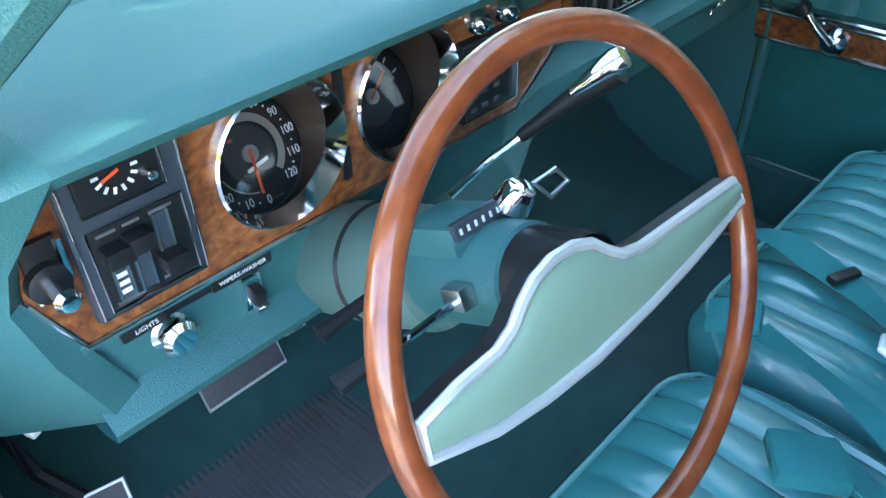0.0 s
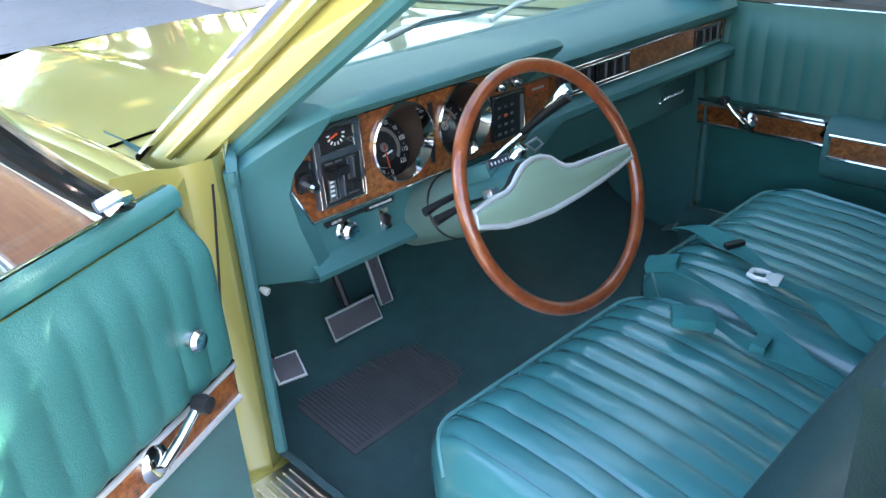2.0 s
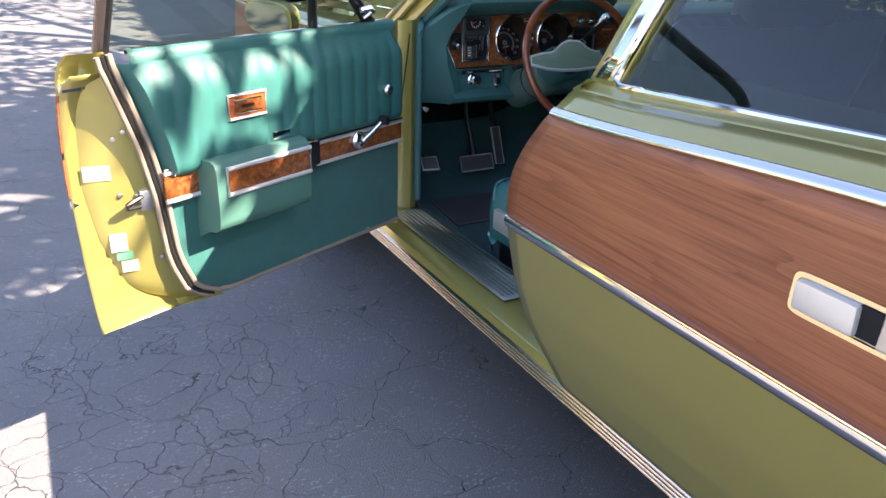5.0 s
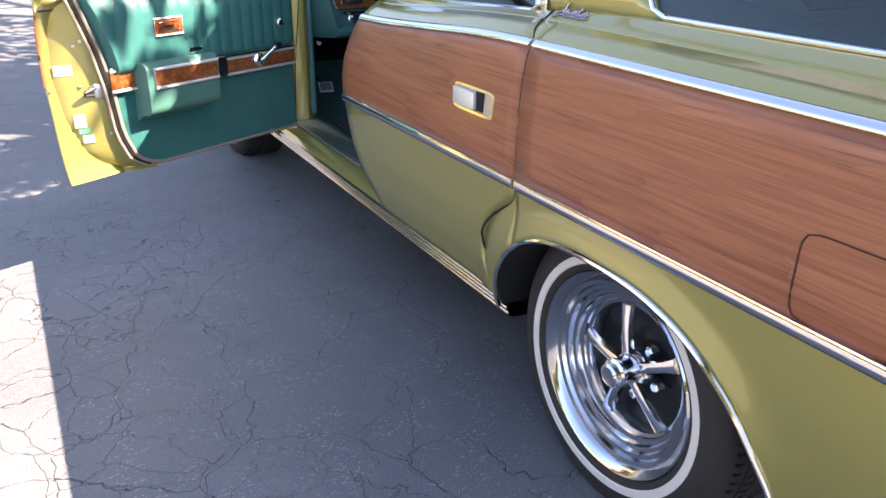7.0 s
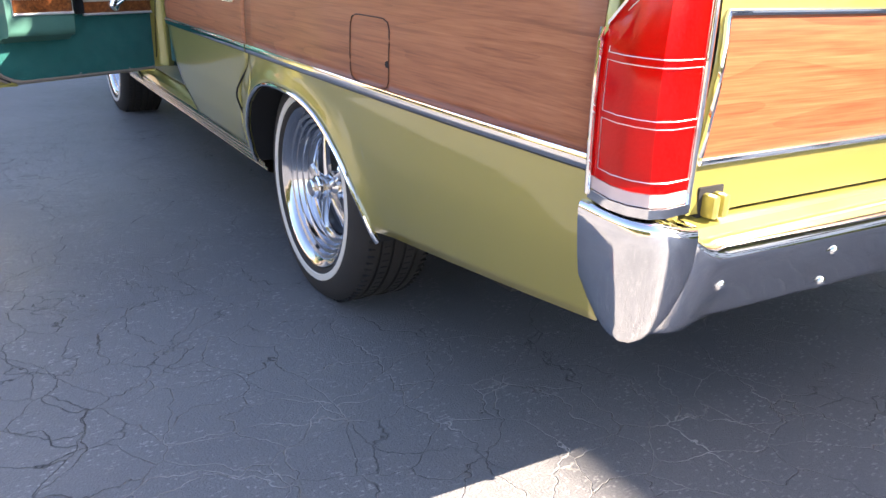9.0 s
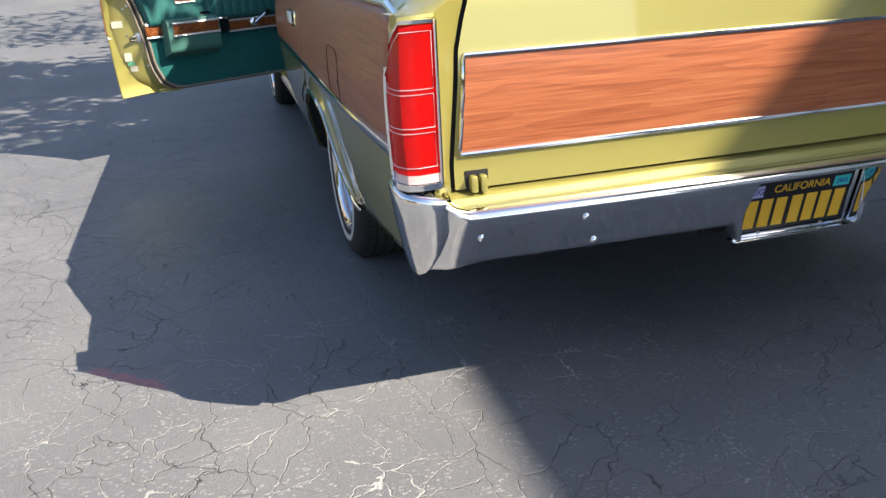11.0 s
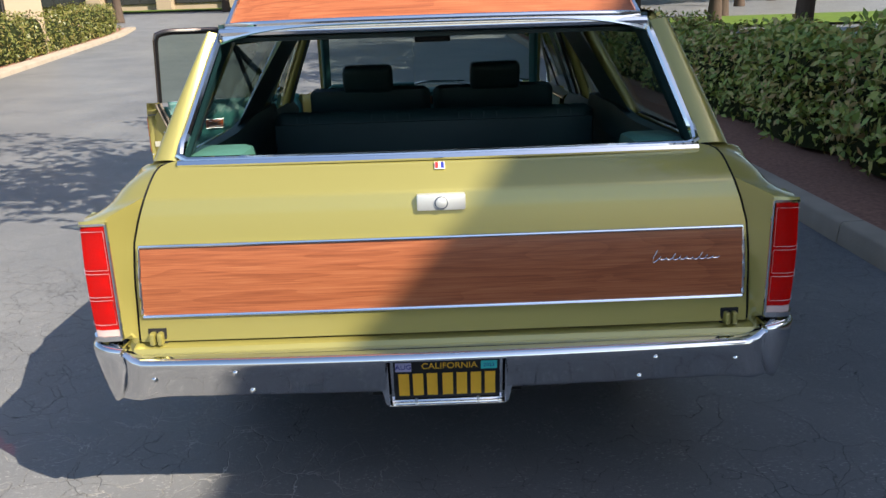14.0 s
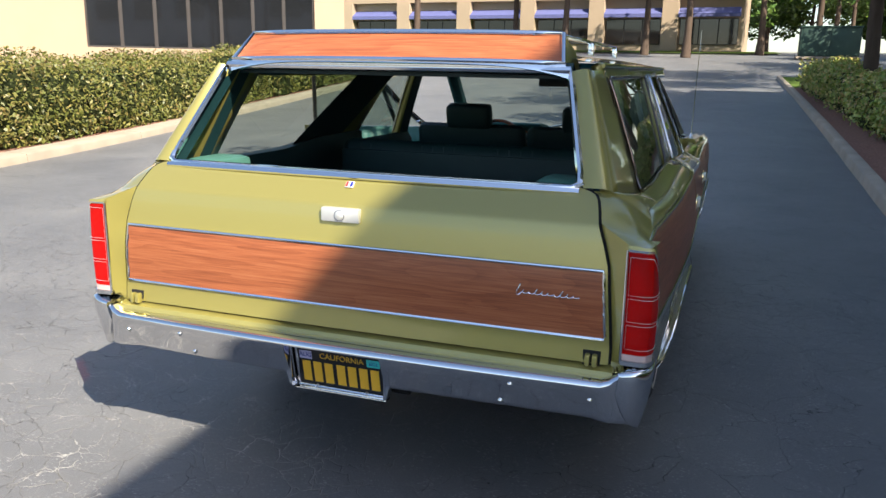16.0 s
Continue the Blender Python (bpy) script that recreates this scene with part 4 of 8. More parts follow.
for s in (-1, 1):
    rows = []
    for k in range(30):
        row = []
        for t in np.linspace(0, 1, 8):
            z = lerp(0.44, lerp(1.010, 0.966, t), k / 29)
            row.append((s * lerp(gate_x(z) + 0.004, 0.893, t), lerp(gate_y(z) + 0.006, lerp(0.012, -0.040, smoothstep(0.60, 0.63, z)), t), z))
        rows.append(row)
    part("rear_corner", Shape().grid(rows), PAINT, car)
    # shoulder between the flank, the lamp's top and the foot of the rear pillar
    seam = [(gate_x(z) + 0.004, gate_y(z) + 0.006, z) for z in (1.010, 1.030, 1.050, 1.068, 1.080, 1.087)]
    foot = [(house(y, z) + roof_hip(s, y) + 0.002, y, z) for y, z in ((0.125, 1.085), (0.22, 1.072), (0.32, 1.058), (0.425, 1.043))]
    knots = [Vector(p) for p in seam + foot]
    where = [0.0, 0.10, 0.20, 0.30, 0.38, 0.43, 0.55, 0.70, 0.85, 1.0]
    rows = []
    for y in (-0.047, -0.040, -0.030, -0.015, 0.0):
        m = min(1.0, (0.012 - y) / 0.059)
        b = Vector((lerp(0.807, 0.893, m), lerp(0.016, -0.040, m), lerp(1.010, 0.966, m)))
        a = Vector((lamp_side(y), y, belt_top(y)))
        rows.append([a.lerp(b, k / 9) for k in range(10)])
    for y in np.linspace(0.012, 0.43, 22):
        t = (y - 0.012) / 0.418
        b = Vector([float(np.interp(t, where, [q[c] for q in knots])) for c in range(3)])
        zo = belt_top(y)
        xo = lerp(lamp_side(y), side(y, zo) + hip(s, y, zo) - 0.0005, smoothstep(0.0, 0.08, y))
        a = Vector((xo, y, zo))
        swell = Vector((0.012, 0, 0.016)) * smoothstep(0.0, 0.10, y) * smoothstep(0.50, 0.30, y)
        rows.append([a.lerp(b, k / 9) + swell * math.sin(math.pi * k / 9) for k in range(10)])
    part("shoulder", Shape().grid([[(s * p.x, p.y, p.z) for p in r] for r in rows]), PAINT, car, smooth=70)

# tailgate
gate = new("tailgate")
gate.parent = car
gate["label"] = "closed tailgate with a wood-grain band"
zs = sorted(list(np.linspace(0.604, 1.06, 36)) + [1.068, 1.074, 1.080, 1.084, 1.087, 1.091, 1.094] + [0.995, 1.0, 1.01, 1.015])
rows = []
for z in zs:
    w = gate_x(z) - 0.004
    rows.append([(w * t, gate_y(z) - 0.006 * (1 - t * t), z) for t in np.linspace(-1, 1, 25)])
part("gate_skin", Shape().grid(rows), PAINT, gate)
rows = [[(w, gate_y(z) + 0.012, z) for w in (-gate_x(z) - 0.01, gate_x(z) + 0.01)] for z in zs]
part("gate_seam", Shape().grid(rows), DARK, gate)
WZ0, WZ1 = 0.683, 0.876


def band_x(z):
    """The wood band's half width, narrower at the top."""
    return lerp(0.836, 0.822, (z - WZ0) / (WZ1 - WZ0))


gw = Shape().grid([[(band_x(z) * t, gate_y(z) - 0.006 * (1 - (band_x(z) * t / 0.85) ** 2) - 0.002, z) for t in np.linspace(-1, 1, 25)] for z in np.linspace(WZ0, WZ1, 24)])
part("wood_panel", gw, GATE_WOOD, gate, "reddish wood-grain vinyl band")


def gate_point(x, z, out=0.0):
    return (x, gate_y(z) - 0.006 * (1 - (x / 0.85) ** 2) - out, z)


loop = [gate_point(x, WZ0 - 0.004, 0.003) for x in np.linspace(-0.838, 0.838, 24)] + [gate_point(band_x(z) + 0.004, z, 0.003) for z in np.linspace(WZ0 + 0.004, WZ1 - 0.004, 7)]
loop += [gate_point(x, WZ1 + 0.004, 0.003) for x in np.linspace(0.824, -0.824, 24)] + [gate_point(-band_x(z) - 0.004, z, 0.003) for z in np.linspace(WZ1 - 0.004, WZ0 + 0.004, 7)]
part("band_molding", Shape().tube(loop, 0.0050, 8, closed=True), CHROME, gate, "bright strip round the wood band")
# latch
part("latch_plate", Shape().box(-0.066, 0.066, -0.016, 0.010, 0.953, 0.998, 0.006), SATIN, gate, "bright push-button tailgate latch")
part("latch_button", Shape().spin([(0, 0.015), (0.004, 0.015), (0.006, 0.012), (0.006, 0.0)], (0.0, -0.016, 0.975), (0, -1, 0), 24), SATIN, gate)
part("latch_ring", Shape().spin([(0, 0.018), (0.003, 0.018), (0.003, 0.0155), (0, 0.0155)], (0.0, -0.016, 0.975), (0, -1, 0), 24), CHROME, gate)
em = pose(0, 0.060, 1.062, 44, 0, 0)
part("emblem", Shape().box(-0.014, 0.014, -0.012, 0.012, 0, 0.003, 0.0008), WHITE, gate, at=em)
part("emblem_bar", Shape().box(-0.012, -0.004, -0.010, 0.010, 0.003, 0.0042), shader("emblem_red", (0.5, 0.03, 0.03), rough=0.4, vary=0.05), gate, at=em)
part("emblem_bar", Shape().box(0.003, 0.012, -0.010, 0.010, 0.003, 0.0042), BLUE_INK, gate, at=em)
# script badge as a flowing bright line
def script(count, tall):
    """A cursive-like run of loops: along and up, over the unit length."""
    pts = []
    for k in range(160):
        t = k / 159
        th = 2 * math.pi * count * t
        env = 0.0055 + sum(h * math.exp(-((t - c) / 0.035) ** 2) for c, h in tall)
        up = env * (math.sin(th) + 0.5) * (0.80 + 0.32 * math.sin(17.0 * t + 0.6))
        pts.append((t, 0.0048 * math.cos(th) + 0.5 * up, up))
    return pts


sc = [gate_point(0.572 + 0.185 * t + dx, 0.796 + up, 0.006) for t, dx, up in script(10, ((0.05, 0.017), (0.31, 0.010), (0.70, 0.009)))]
part("script_badge", Shape().tube(sc, 0.0013, 5), CHROME, gate, "bright script badge")
for s in (-1, 1):
    hx = 0.806 * s
    part("hinge_recess", Shape().box(hx - 0.026, hx + 0.026, -0.014, 0.004, 0.592, 0.642, 0.003), DARK, gate)
    for d in (-0.0105, 0.0105):
        part("gate_hinge", Shape().box(hx + d - 0.0080, hx + d + 0.0080, -0.036, -0.008, 0.598, 0.634, 0.007), PAINT, gate)

# tail lamps
for s in (-1, 1):
    lamp = new("tail_lamp")
    lamp.parent = car
    lamp["label"] = "tall red tail lamp with bright frame"

    def lring(z, grow=0.0, push=0.0):
        t = (z - 0.63) / 0.33
        w = taper(0.0)
        w += 0.007 * math.sin(math.pi * max(0.0, min(1.0, t)))
        return [(s * (0.988 + w + grow - 0.006 * t), 0.070, z), (s * (1.002 + w + grow - 0.008 * t), 0.014, z), (s * (0.999 + w + grow - 0.008 * t), -0.018 - grow - push, z), (s * (0.985 + w + grow), -0.042 - grow - push, z), (s * (0.964 + w), -0.050 - grow - push, z), (s * (0.895 - grow), -0.046 - grow - push, z), (s * (0.891 - grow), 0.012, z)]

    def slant(ring, dz=0.0):
        """The lens's top falls away towards the front of the car."""
        return [(p[0], p[1], p[2] + dz - 0.80 * max(0.0, p[1] + 0.045)) for p in ring]

    part("lens", Shape().grid([lring(z) for z in np.linspace(0.657, 0.845, 6)] + [slant(lring(0.946)), [(p[0] * 0.996, p[1] + 0.004, p[2] + 0.004) for p in slant(lring(0.946))]], close=True, caps=True), LENS, lamp, "ribbed red plastic lens", smooth=30)
    mirror_ = part("reflector", Shape().grid([[(s * x, y, z) for x, y in ((0.968 + taper(0.0), 0.03), (0.955 + taper(0.0), -0.012), (0.900, -0.014), (0.896, 0.01))] for z in (0.66, 0.745, 0.752, 0.82, 0.828, 0.90)]), SATIN, lamp)
    for zb in (0.708, 0.786, 0.868):
        part("bulb", Shape().spin([(-0.012, 0.0), (-0.010, 0.009), (0.0, 0.013), (0.009, 0.010), (0.013, 0.0)], (s * 0.925, -0.026, zb), (0, -1, 0), 14), CLEAR_LENS, mirror_)
    part("reverse_lens", Shape().grid([lring(z) for z in (0.638, 0.646, 0.656)], close=True, caps=True), CLEAR_LENS, lamp, "clear lower lens")
    part("lens_frame", Shape().grid([slant(lring(0.951, 0.002), d) for d in (0.0, 0.003, 0.006)], close=True, caps=True), CHROME, lamp)
    part("lens_frame", Shape().grid([lring(z, 0.004) for z in (0.624, 0.632, 0.637)], close=True, caps=True), CHROME, lamp)
    fv = []
    for z in np.linspace(0.63, 0.858, 14):
        q = lring(z, 0.004)
        fv.append((q[0][0], q[0][1], z))
    part("lens_frame", Shape().tube(fv, 0.0045, 8), CHROME, lamp)
    part("lens_frame", Shape().tube([(lring(z, 0.004)[5][0], lring(z, 0.004)[5][1] + 0.004, z) for z in np.linspace(0.63, 0.955, 14)], 0.0045, 8), CHROME, lamp)
    for z0, z1 in ((0.672, 0.742), (0.752, 0.818), (0.828, 0.900)):
        low, high = lring(z0, 0.001, 0.0005), lring(z1, 0.001, 0.0005)
        if z1 > 0.89:
            high = slant(lring(0.936, 0.001, 0.0005))
        a, b, c, d = Vector(low[4]), Vector(low[5]), Vector(high[4]), Vector(high[5])
        pts = [Vector(low[0]).lerp(Vector(low[1]), 0.35)] + [Vector(p) for p in low[1:5]] + [a.lerp(b, 0.88), c.lerp(d, 0.88)] + [Vector(p) for p in high[4:0:-1]] + [Vector(high[0]).lerp(Vector(high[1]), 0.35)]
        part("lens_line", Shape().tube([tuple(p) for p in pts], 0.0007, 5, closed=True), SATIN, lamp)
    cap = []
    for y in (-0.047, -0.040, -0.015, 0.02, 0.045, 0.068):
        xo = lamp_side(y) if y < 0.03 else side(y, belt_top(y)) - 0.001
        zt = 0.957 - 0.80 * max(0.0, y + 0.045)
        cap.append([(s * xo, y, belt_top(y)), (s * (xo + 0.004), y, lerp(belt_top(y), zt, 0.4)), (s * (xo + 0.004), y, zt)])
    part("lamp_cap", Shape().grid(cap), PAINT, lamp)
    part("lamp_top", Shape().grid([[(s * 0.886, y, 0.960), (s * lerp(0.886, lamp_side(y), 0.5), y, 0.961), (s * lamp_side(y), y, belt_top(y) - 0.002)] for y in (-0.046, -0.03, -0.01, 0.02, 0.045, 0.066)]), PAINT, lamp)
    part("lamp_cap", Shape().grid([[(s * 0.891, -0.041, 0.9665), (s * 0.918, -0.045, 0.9655), (s * 0.944, -0.0475, 0.9645), (s * 0.962, -0.040, 0.963)], [(s * 0.891, -0.046, 0.950), (s * 0.918, -0.049, 0.950), (s * 0.946, -0.050, 0.950), (s * 0.964, -0.043, 0.950)]]), PAINT, lamp)

# rear bumper
def bumper_y(x):
    return -0.072 - 0.030 * (1 - (abs(x) / 0.93) ** 2)


bump = new("rear_bumper")
bump.parent = car
bump["label"] = "chrome rear bumper with upturned ends"
rows = []
for x in list(np.linspace(-0.935, -0.17, 34)) + list(np.linspace(-0.165, 0.165, 12)) + list(np.linspace(0.17, 0.935, 34)):
    e = smoothstep(0.80, 0.93, abs(x))
    y = bumper_y(x)
    top = 0.572 + 0.046 * smoothstep(0.84, 0.93, abs(x))
    cut = abs(x) < 0.1675
    bot = 0.546 if cut else 0.436
    fy = y + 0.028 * smoothstep(0.86, 0.95, abs(x))
    k = 1 - 0.6 * smoothstep(0.78, 0.90, abs(x))
    rows.append([(x, 0.0 + 0.02 * e, top + 0.004), (x, fy + 0.040, top + 0.002), (x, fy + 0.018, top - 0.001), (x, fy + 0.007, top - 0.006), (x, fy + 0.001, top - 0.014), (x, fy + 0.002, top - 0.021), (x, fy + 0.014 * k, lerp(top, bot, 0.36)), (x, fy + 0.036 * k, lerp(top, bot, 0.70)), (x, fy + 0.046 * k, bot + 0.018), (x, fy + 0.047 * k + 0.004, bot + 0.006), (x, fy + 0.048 * k + 0.012, bot), (x, 0.02, bot + 0.004)])
part("bumper_bar", Shape().grid(rows), CHROME, bump, smooth=50)
for s in (-1, 1):
    # a shield wrapped round the corner, rounded at the foot
    wrap = [(0.889, -0.030), (0.890, -0.060), (0.893, -0.074), (0.905, -0.0755), (0.925, -0.075), (0.945, -0.070), (0.962, -0.060), (0.974, -0.046), (0.981, -0.028), (0.984, -0.006), (0.984, 0.020), (0.982, 0.046), (0.979, 0.072)]
    run = [0.0]
    for p, q in zip(wrap, wrap[1:]):
        run.append(run[-1] + math.dist(p, q))
    rows = []
    for (x, y), d in zip(wrap, run):
        u = max(0.0, d - 0.045) / (run[-1] - 0.045)
        foot = 0.424 + 0.110 * (1 - min(1.0, u / 0.50)) ** 2.0 + 0.070 * max(0.0, (u - 0.50) / 0.50) ** 2
        head = 0.603 + 0.014 * smoothstep(0.0, 0.4, u)
        lean = 0.032 * ((head - foot) / 0.19)
        inw = Vector((0.90 - x, 0.03 - y)).normalized().lerp(Vector((-0.8, 0.6)), 0.7)
        ring = [(0.022, head + 0.003), (0.010, head + 0.003), (0.003, head), (0.0, head - 0.007)] + [(lean * (k / 6) ** 1.5, lerp(head - 0.007, foot + 0.010, k / 6)) for k in range(1, 6)] + [(lean, foot + 0.010), (lean + 0.004, foot + 0.003), (lean + 0.010, foot), (lean + 0.026, foot + 0.004)]
        rows.append([(s * (x + inw.x * i), y + inw.y * i, z) for i, z in ring])
    part("bumper_end", Shape().grid(rows), CHROME, bump, smooth=50, label="plain chrome shield at the bumper's end")
    for x, z in ((0.583, 0.528), (0.548, 0.458), (0.815, 0.508)):
        part("bolt", Shape().spin([(0, 0.009), (0.003, 0.008), (0.005, 0.005), (0.006, 0.0)], (s * x, bumper_y(x) + (0.010 if z > 0.52 else 0.018 if z > 0.49 else 0.042), z), (0, -1, 0), 14), CHROME, bump)

# number plate with its characters as plain bars
plate = new("number_plate")
plate.parent = car
plate["label"] = "black plate with yellow bars and two stickers"
PM = pose(0, -0.022, 0.464, 101, 0, 0)
part("plate_panel", Shape().box(-0.1525, 0.1525, -0.072, 0.072, -0.002, 0.002, 0.001), PLATE, plate, at=PM)
fr = Shape()
for q in ((-0.160, 0.160, -0.080, -0.071), (-0.160, -0.1515, -0.071, 0.076), (0.1515, 0.160, -0.071, 0.076), (-0.1515, 0.1515, 0.071, 0.076)):
    fr.box(q[0], q[1], q[2], q[3], -0.004, 0.006, 0.0015)
part("plate_frame", fr, CHROME, plate, at=PM)
lettering("state_name", "CALIFORNIA", 0.0285, PM @ pose(0.008, 0.042, 0.0024), YELLOW, plate, stretch=0.98)
for k in range(7):
    part("character_bar", Shape().box(-0.138 + k * 0.0405 + (0.004 if k > 2 else 0), -0.108 + k * 0.0405 + (0.004 if k > 2 else 0), -0.058, 0.018, 0.002, 0.0032), YELLOW, plate, at=PM)
part("sticker", Shape().box(-0.146, -0.100, 0.026, 0.056, 0.002, 0.003), LILAC, plate, at=PM)
lettering("sticker_text", "AUG", 0.022, PM @ pose(-0.123, 0.041, 0.0034), BLUE_INK, plate)
part("sticker", Shape().box(0.098, 0.144, 0.028, 0.055, 0.002, 0.003), CYAN, plate, at=PM)
lettering("sticker_text", "2022", 0.016, PM @ pose(0.121, 0.041, 0.0034), BLUE_INK, plate)
for x in (-0.09, 0.09):
    part("plate_screw", Shape().spin([(0, 0.006), (0.003, 0.005), (0.004, 0.0)], (0, 0, 0), (0, 0, 1), 12), STEEL, plate, at=PM @ pose(x, -0.072, 0.004))
part("plate_recess", Shape().box(-0.22, 0.22, 0.030, 0.048, 0.39, 0.57), DARK, car)
for s in (-1, 1):
    part("plate_bracket", Shape().prism([(s * 0.166, -0.052, 0.546), (s * 0.190, -0.060, 0.538), (s * 0.198, -0.056, 0.462), (s * 0.184, -0.052, 0.436), (s * 0.174, -0.050, 0.396), (s * 0.164, -0.050, 0.392)], (0, 0.050, 0), 0.003), CHROME, bump)
    part("bracket_slot", Shape().prism([(s * 0.171, -0.0555, 0.530), (s * 0.187, -0.0615, 0.526), (s * 0.184, -0.0600, 0.490), (s * 0.173, -0.0550, 0.478)], (0, 0.004, 0)), DARK, bump)
part("plate_cradle", Shape().box(-0.166, 0.166, -0.030, 0.004, 0.379, 0.384, 0.002), CHROME, bump)
# rear pan and underside
part("rear_pan", Shape().box(-0.86, 0.86, 0.05, 0.09, 0.43, 0.60), DARK, car)
part("underbody", Shape().box(-0.80, 0.80, 1.72, 3.95, 0.225, 0.245, 0.005), DARK, car)
part("rear_floor", Shape().box(-0.80, 0.80, 0.45, 1.72, 0.292, 0.305, 0.005), DARK, car)
part("engine_tray", Shape().box(-0.70, 0.70, 3.95, 5.0, 0.29, 0.30, 0.005), DARK, car)
part("gate_sill", Shape().grid([[(x, y, z) for y, z in ((0.02, 0.600), (-0.012, 0.598), (-0.034, 0.590), (-0.040, 0.578), (-0.036, 0.560))] for x in np.linspace(-0.87, 0.87, 12)]), PAINT, car)
part("fuel_tank", Shape().box(-0.62, 0.62, 0.42, 1.02, 0.25, 0.44, 0.04), DARK, car)
part("rear_axle", Shape().tube([(-0.75, AXLE_R, HUB_Z), (0.75, AXLE_R, HUB_Z)], 0.05, 12), DARK, car)

# fuel door on the left side
fo = []
for k in range(40):
    a = 2 * math.pi * k / 40
    c, sn = math.cos(a), math.sin(a)
    q = (abs(c) ** 7 + abs(sn) ** 7) ** (1 / 7)
    y, z = 0.743 + 0.088 * c / q, 0.752 + 0.069 * sn / q
    fo.append((-(side(y, z) + 0.0022), y, z))
part("fuel_flap_seam", Shape().tube(fo, 0.0015, 6, closed=True), shader("seam_brown", (0.050, 0.016, 0.009), rough=0.6, vary=0.2), car)
part("fuel_flap_notch", Shape().spin([(0, 0.007), (0.002, 0.006), (0.002, 0)], (-side(0.669, 0.735) - 0.002, 0.661, 0.735), (-1, 0, 0), 16), DARK, car)

# script badge behind the rear door, as one flowing bright line
SCRIPT = [(1.590 - 0.105 * t - dx, 1.024 + up) for t, dx, up in script(8, ((0.06, 0.011), (0.52, 0.006)))]

# ---- upper body ----


def sheet(name, s, corner, n, m, material, thick=0.03, label="", f=house, parent=None):
    """A pillar or rail in the plane of the windows; corner gives y and z over the unit square."""
    rows = []
    for i in range(n):
        row = []
        for j in range(m):
            y, z = corner(i / (n - 1), j / (m - 1))
            row.append((s * (f(y, z) + roof_hip(s, y)), y, z))
        rows.append(row)
    me = Shape().grid(rows).mesh(name, material)
    if sum(p.normal.x for p in me.polygons) * s < 0:
        me.flip_normals()
    ob = part(name, me, material, parent or car, label)
    q = ob.modifiers.new("thickness", "SOLIDIFY")
    q.thickness, q.offset = thick, -1
    return ob


# window outlines: bottom rear, bottom front, top front, top rear, as y and z
WINDOWS = {"quarter": ((0.43, 1.045), (1.32, 1.045), (1.66, 1.408), (0.55, 1.408)), "rear": ((1.678, 1.018), (2.372, 0.984), (2.26, 1.41), (1.90, 1.41))}


def belt_line(y):
    """The windows' lower edge."""
    return lerp(1.043, lerp(1.020, 0.984, smoothstep(1.7, 2.372, y)), smoothstep(1.3, 1.8, y))


def belt_slope(s, y, z):
    """The sloping strip from the flank's top edge in to the windows."""
    z0, z1 = lift(y, BELT_Z), belt_line(y)
    t = (z - z0) / (z1 - z0)
    return lerp(side(y, BELT_Z) + hip(s, y, BELT_Z) - roof_hip(s, y), house(y, z1) + 0.002, t ** 0.85)


